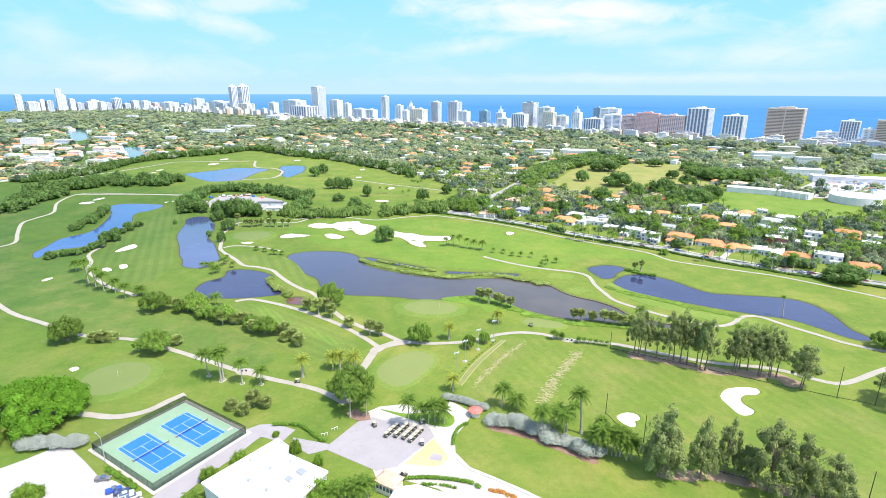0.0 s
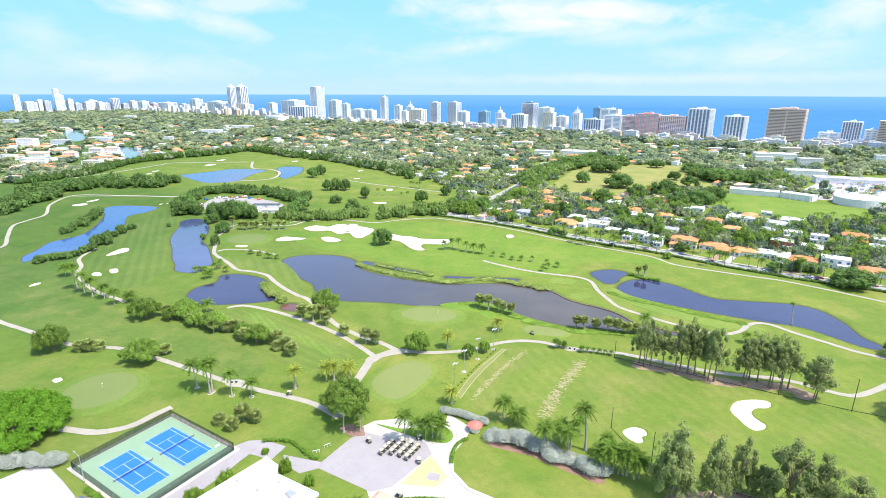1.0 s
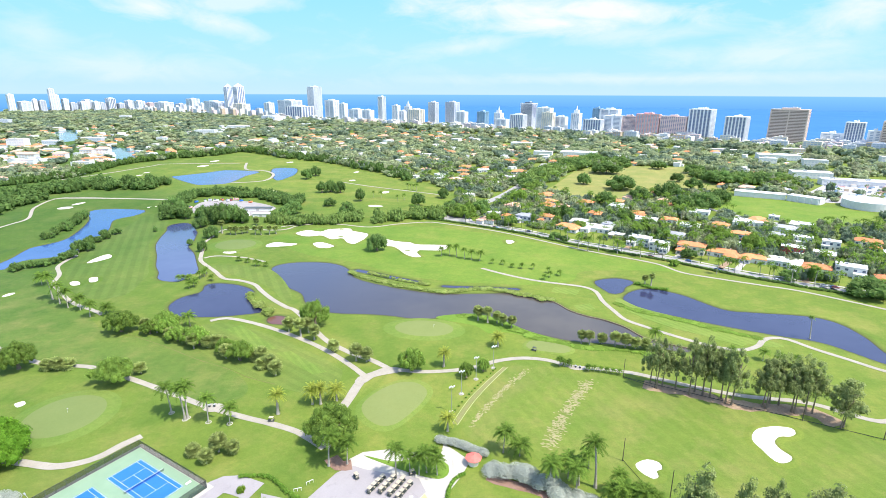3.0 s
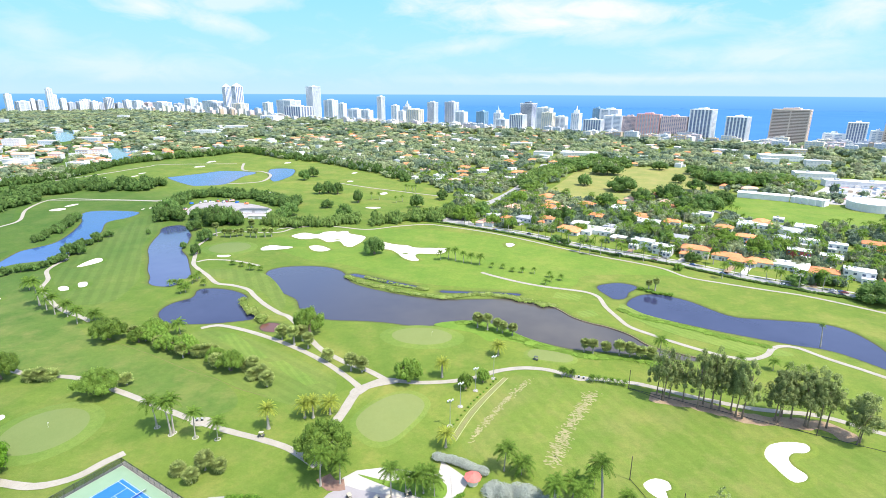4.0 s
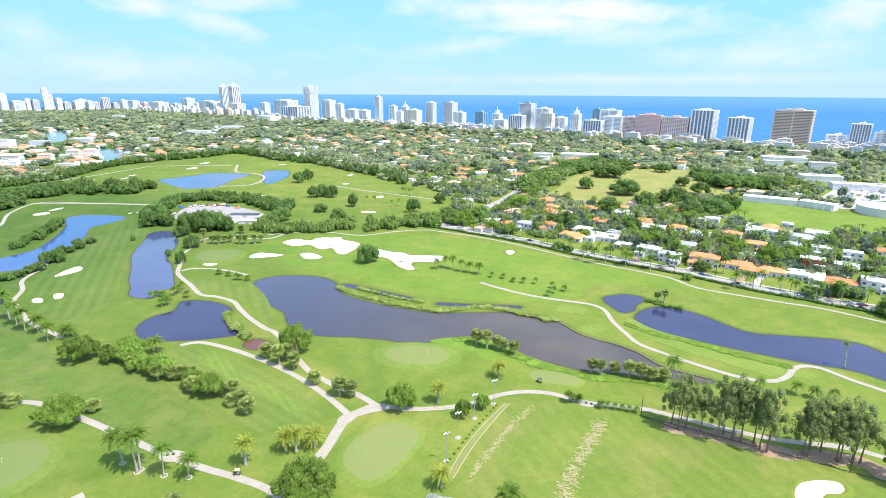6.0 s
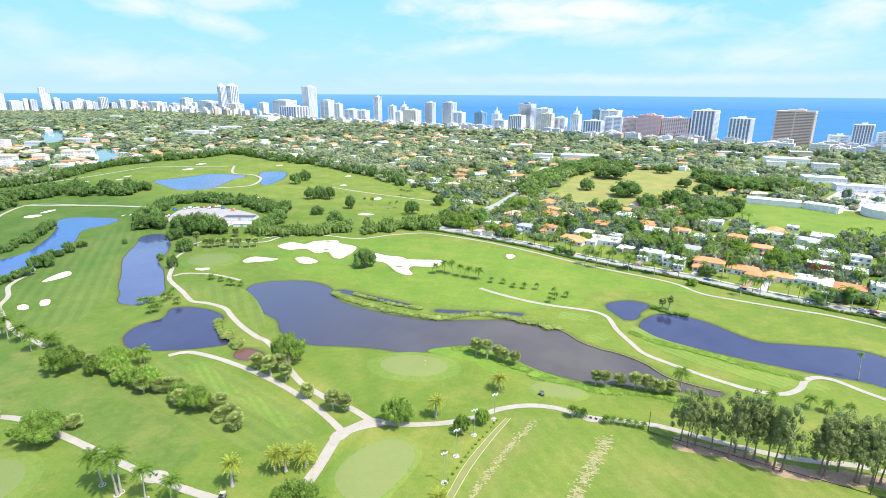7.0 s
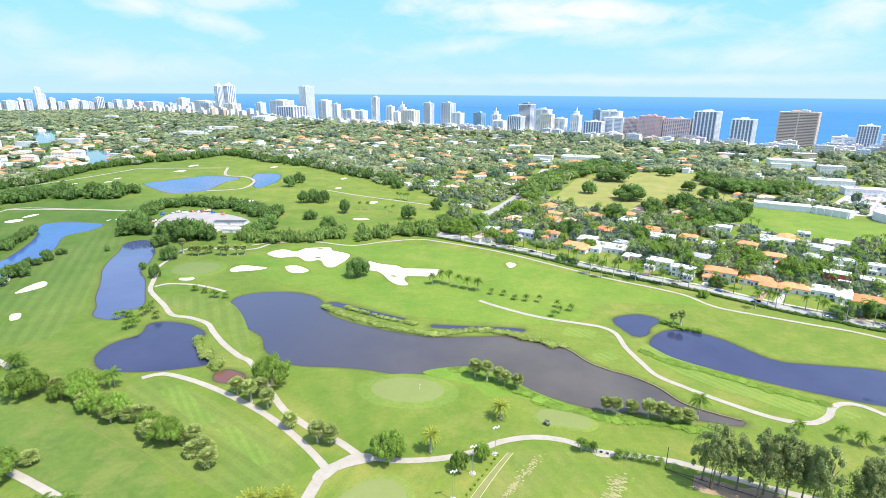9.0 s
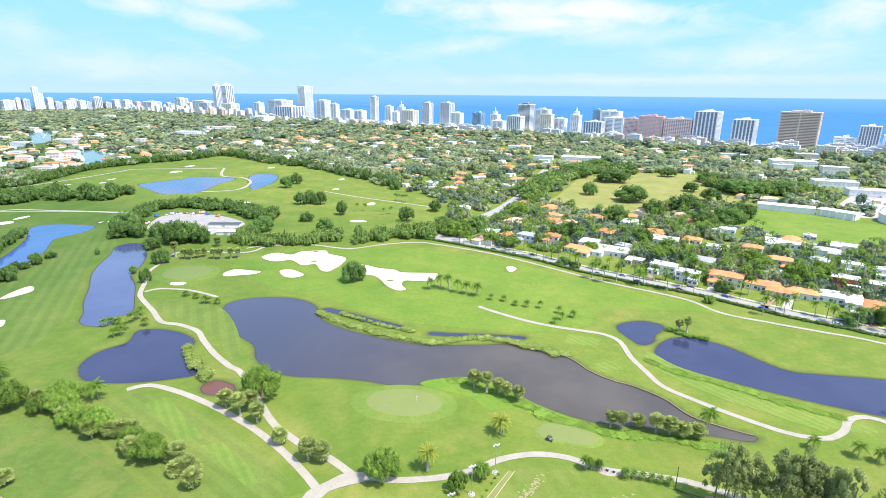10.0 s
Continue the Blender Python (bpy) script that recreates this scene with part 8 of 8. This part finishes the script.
def side_body(name, profile, half, material, bevel=0.05):
    """A body from its side outline in y and z."""
    bm = bmesh.new()
    left = [bm.verts.new((-half, y, z)) for y, z in profile]
    right = [bm.verts.new((half, y, z)) for y, z in profile]
    bm.faces.new(left[::-1])
    bm.faces.new(right)
    for i in range(len(profile)):
        j = (i + 1) % len(profile)
        bm.faces.new((left[i], left[j], right[j], right[i]))
    bmesh.ops.recalc_face_normals(bm, faces=bm.faces[:])
    bmesh.ops.bevel(bm, geom=bm.edges[:], offset=bevel, segments=2, affect="EDGES")
    me = bpy.data.meshes.new(name)
    bm.to_mesh(me)
    bm.free()
    me.materials.append(material)
    return me


TYRE_S, TYRE_L = mesh_poly("tyre", *lathe_x(0.23, 0.2), M["rubber"]), mesh_poly("tyre", *lathe_x(0.34, 0.24), M["rubber"])
RIM_S, RIM_L = mesh_poly("rim", *lathe_x(0.12, 0.21), M["steel"]), mesh_poly("rim", *lathe_x(0.2, 0.25), M["steel"])
CART_BODY = side_body("body", [(-1.2, 0.3), (1.1, 0.3), (1.2, 0.55), (0.95, 0.85), (0.55, 0.8), (0.4, 0.42), (-0.1, 0.42), (-0.15, 0.6), (-1.2, 0.7)], 0.58, M["cart_body"], 0.03)
CART_SEAT = side_body("seat", [(-0.75, 0.6), (-0.1, 0.6), (-0.1, 0.75), (-0.55, 0.78), (-0.7, 1.15), (-0.82, 1.15)], 0.54, M["cart_roof"], 0.03)
CART_ROOF = side_body("roof", [(-1.0, 1.78), (0.75, 1.78), (0.7, 1.9), (-0.9, 1.92)], 0.62, M["cart_roof"], 0.04)
CART_POST = box_mesh("post", M["dark"], -0.025, -0.025, 0.6, 0.025, 0.025, 1.8)


def wheels(e, xs, ys, tyre, rim, r):
    for x in xs:
        for y in ys:
            o = part("wheel", tyre, None, e)
            o.location = (x, y, r)
            part("rim", rim, None, o)


def cart(x, y, turn, roof=CART_ROOF, z=0.08):
    e = thing("golf_cart", "dark golf cart with beige canopy roof parked in rows", "golf cart", at(x, y, turn, z), "golf carts")
    part("body", CART_BODY, None, e)
    part("seat", CART_SEAT, None, e)
    part("roof", roof, None, e)
    for px in (-0.5, 0.5):
        for py in (-0.85, 0.6):
            o = part("post", CART_POST, None, e)
            o.location = (px, py, 0)
    wheels(e, (-0.5, 0.5), (-0.78, 0.8), TYRE_S, RIM_S, 0.23)
    return e


for cx, cy in ((10.4, -75.0), (13.9, -74.6), (17.0, -75.3), (19.7, -76.6)):
    for k in range(4):
        cart(cx + 0.85 * k, cy + 1.95 * k, -22)
for (cx, cy, _, _), turn in zip(CARTS[9:], (40, -60, 80, 100)):
    tagged(cart(cx, cy, turn), "single dark golf cart with beige canopy roof")
tagged(cart(23.9, -77.7, 10, side_body("roof", [(-1.0, 1.78), (0.75, 1.78), (0.7, 1.9), (-0.9, 1.92)], 0.62, M["white"], 0.04)), "golf cart with a white canopy roof")
e = cart(*MOWER[0], 70, side_body("roof", [(-1.0, 1.78), (0.75, 1.78), (0.7, 1.9), (-0.9, 1.92)], 0.62, M["cart_body"], 0.04))
tagged(e, "dark green utility cart on mown grass")
tagged(cart(-205.0, 52.6, -55), "dark golf cart on the cart path")

PAINTS = {}


def car(x, y, turn, colour, label, pickup=False, group="parked cars", z=0.075):
    e = thing("car", label, "car", at(x, y, turn, z), group)
    if colour not in PAINTS:
        m, ns, ls, p = node_mat("car_paint")
        p.inputs["Base Color"].default_value = (*colour, 1)
        p.inputs["Roughness"].default_value, p.inputs["Coat Weight"].default_value = 0.35, 0.6
        low = [(-2.25, 0.35), (2.2, 0.35), (2.25, 0.7), (2.05, 0.85), (1.0, 0.98), (-2.1, 1.0), (-2.28, 0.75)]
        top = [(0.95, 0.97), (0.35, 1.45), (-1.1, 1.48), (-1.9, 0.99)]
        cab = [(1.0, 0.97), (0.5, 1.62), (-0.5, 1.64), (-0.65, 0.97)]
        PAINTS[colour] = (side_body("body", low, 0.9, m, 0.07), side_body("cabin", top, 0.8, M["glass"], 0.06), side_body("cabin", cab, 0.82, M["glass"], 0.06), side_body("roof_panel", [(0.3, 1.46), (-1.05, 1.49), (-1.0, 1.54), (0.25, 1.52)], 0.72, m, 0.01), side_body("bed_wall", [(-0.8, 0.98), (-2.25, 0.98), (-2.25, 1.25), (-0.8, 1.25)], 0.9, m, 0.03))
    body, cabin, cab, panel, bed = PAINTS[colour]
    part("body", body, None, e)
    part("cabin", cab if pickup else cabin, None, e, "dark glass cabin")
    part("bed_wall" if pickup else "roof_panel", bed if pickup else panel, None, e)
    wheels(e, (-0.82, 0.82), (-1.4, 1.4), TYRE_L, RIM_L, 0.34)
    lamp = box_mesh("headlight", M["white"], -0.18, -0.03, -0.07, 0.18, 0.03, 0.07)
    for s in (-0.62, 0.62):
        o = part("headlight", lamp, None, e)
        o.location = (s, 2.24, 0.68)


for (x, y, _, _), turn, c, label, pick in zip(VEHICLES, (-72, -48, -48, -48, -48), ((0.16, 0.15, 0.15), (0.02, 0.08, 0.45), (0.03, 0.04, 0.10), (0.45, 0.5, 0.6), (0.6, 0.6, 0.62)), ("grey pickup truck in the pale car park", "bright blue pickup truck in the car park", "dark blue car in the car park", "silver-blue car in the car park", "white car in the car park"), (True, True, False, False, False)):
    car(x, y, turn, c, label, pick)
car(-117.5, -80.5, 75, (0.03, 0.03, 0.035), "dark car parked under the ficus tree", z=0.1)
line = spline(STREET, False, 1.0)
g = np.random.default_rng(91)
for k in range(26):
    i = int(g.integers(60, len(line) - 5))
    d = line[i + 3] - line[i]
    n = np.array((-d[1], d[0])) / np.linalg.norm(d) * (3.2 if k % 2 else -3.0)
    c = ((0.6, 0.6, 0.6), (0.05, 0.05, 0.06), (0.3, 0.31, 0.33), (0.3, 0.04, 0.04), (0.05, 0.12, 0.3))[k % 5]
    car(line[i][0] + n[0], line[i][1] + n[1], math.degrees(math.atan2(d[1], d[0])) - 90, c, ("white", "black", "silver", "dark red", "blue")[k % 5] + " car parked along the residential street", group="cars along the street", z=0.08)


# ---- flags on the greens ----
for x, y in FLAG_SPOTS:
    e = thing("flagstick", "thin white flagstick with a small pale flag", "flag", at(x, y, 30, 0.6))
    part("stick", mesh_tris("stick", *tube([(0, 0, 0, 0.03), (0, 0, 2.2, 0.02)], 6), M["white"]), None, e)
    part("flag", box_mesh("flag", M["line"], 0.02, -0.01, 1.85, 0.4, 0.01, 2.1), None, e)


# ---- long hall by the sports field, storage yard, tank ----
hall = thing("long_hall", "long white hall with buttressed wall beside the field", "building", at(321, 467.5, -24))
part("wall", box_mesh("wall", M["white"], 0, 0, 0, 53, 16, 5.6), None, hall)
part("roof", box_mesh("roof", M["roof_white"], -0.4, -0.4, 5.6, 53.4, 16.4, 6.1), None, hall)
for k in range(9):
    o = part("buttress", box_mesh("buttress", M["white"], -0.25, -0.5, 0, 0.25, 0, 4.6, taper=0.0), None, hall)
    o.location.x = 3 + 6 * k
fh = thing("field_house", "white hall with rounded buttresses beside the field", "building", at(370, 445, -47))
part("wall", box_mesh("wall", M["white"], 0, 0, 0, 34, 14, 6.4), None, fh)
part("roof", box_mesh("roof", M["roof_white"], -0.3, -0.3, 6.4, 34.3, 14.3, 6.9), None, fh)
for k in range(5):
    o = part("buttress", box_mesh("buttress", M["white"], -1.0, -1.4, 0, 1.0, 0, 6.0, taper=0.3), None, fh)
    o.location.x = 4 + 7 * k
tank = thing("storage_tank", "wide round white tank with a flat roof", "tank", at(441, 416, 0))
part("shell", mesh_tris("shell", *tube([(0, 0, 0, 25), (0, 0, 8.5, 25), (0, 0, 8.5, 24.4), (0, 0, 8.1, 24.4)], 40, False), M["white"]), None, tank)
part("roof", mesh_tris("roof", *tube([(0, 0, 8.1, 24.4), (0, 0, 9.2, 0.1)], 40), M["roof_white"]), None, tank)
patch("storage_yard", [(395, 440), (470, 430), (640, 520), (640, 640), (500, 600), (420, 500)], 0.09, M["lot"], "pale open yard crowded with stored goods", "yard", smooth=False)
g = np.random.default_rng(55)
inner = [(420, 468), (470, 452), (600, 530), (600, 600), (510, 575), (430, 500)]
k = 0
while k < 90:
    x, y = g.uniform(410, 610), g.uniform(445, 610)
    if not inside([(x, y)], inner)[0]:
        continue
    k += 1
    s = g.uniform(1.5, 4.0)
    e = tagged(new("container", box_mesh("container", M[("white", "grey", "white", "glass_blue", "red", "tan")[k % 6]], -s, -1.3, 0, s, 1.3, g.uniform(1.6, 3.0), taper=0.05)), "stored box container in a pale yard", "container", "stored containers")
    e.matrix_basis = at(x, y, g.uniform(-40, 20), 0.09)

# ---- gravel yard: shed, hut, parked machines ----
def flat_shed(name, label, x, y, turn, w, d, h, wall, roof):
    e = thing(name, label, "shed", at(x, y, turn))
    part("wall", box_mesh("wall", M[wall], -w / 2, -d / 2, 0, w / 2, d / 2, h), None, e)
    part("roof", box_mesh("roof", M[roof], -w / 2 - 0.4, -d / 2 - 0.4, h, w / 2 + 0.4, d / 2 + 0.4, h + 0.3), None, e)
    part("door", box_mesh("door", M["steel"], -1.4, -d / 2 - 0.05, 0, 1.4, -d / 2, 2.4), None, e)


flat_shed("open_shed", "long low shed with a dark roof in the gravel yard", *YARD_SPOTS[0], 8, 28, 7, 2.8, "white", "cart_body")
flat_shed("store_hut", "small white store hut beside the gravel yard", *YARD_SPOTS[1], 8, 9, 6, 3.0, "white", "roof_white")
flat_shed("store_hut", "low white store building behind trees", *YARD_SPOTS[2], 8, 16, 7, 3.0, "white", "roof_white")
g = np.random.default_rng(77)
for k, (x, y) in enumerate(YARD_SPOTS[3:]):
    s = g.uniform(1.4, 3.2)
    e = thing("yard_machine", "parked work machine at the edge of the yard", "machine", at(x, y, g.uniform(0, 180)), "machines in the yard")
    part("body", box_mesh("body", M[("red", "court_blue", "white", "tile", "grey", "maroon")[k % 6]], -s, -1.1, 0.4, s, 1.1, g.uniform(1.5, 2.4), taper=0.12), None, e)
    part("cab", box_mesh("cab", M["glass"], -s * 0.7, -0.9, 1.3, -s * 0.1, 0.9, 2.9, taper=0.15), None, e)
    part("undercarriage", box_mesh("undercarriage", M["rubber"], -s * 0.8, -1.2, 0, s * 0.8, 1.2, 0.5), None, e)


# ---- waste bins and drink coolers on the paved pads ----
for k, (x, y) in enumerate(PAD_BINS):
    e = thing("waste_bin", "dark round waste bin on a paved pad", "waste bin", at(x, y, 0, 0.06), "bins beside the path")
    part("drum", mesh_tris("drum", *tube([(0, 0, 0, 0.42), (0, 0, 0.95, 0.46)], 12), M["cart_body"]), None, e)
    part("lid", mesh_tris("lid", *tube([(0, 0, 0.95, 0.48), (0, 0, 1.08, 0.4)], 12), M["steel"]), None, e)
for x, y, h, r in CLUSTER_PALMS:
    plant("coconut_palm", "slender palm in a dense row by the shrubs", "palm tree", "coconut", "coconut", x, y, h, r * 1.25, "head", "slender palms")
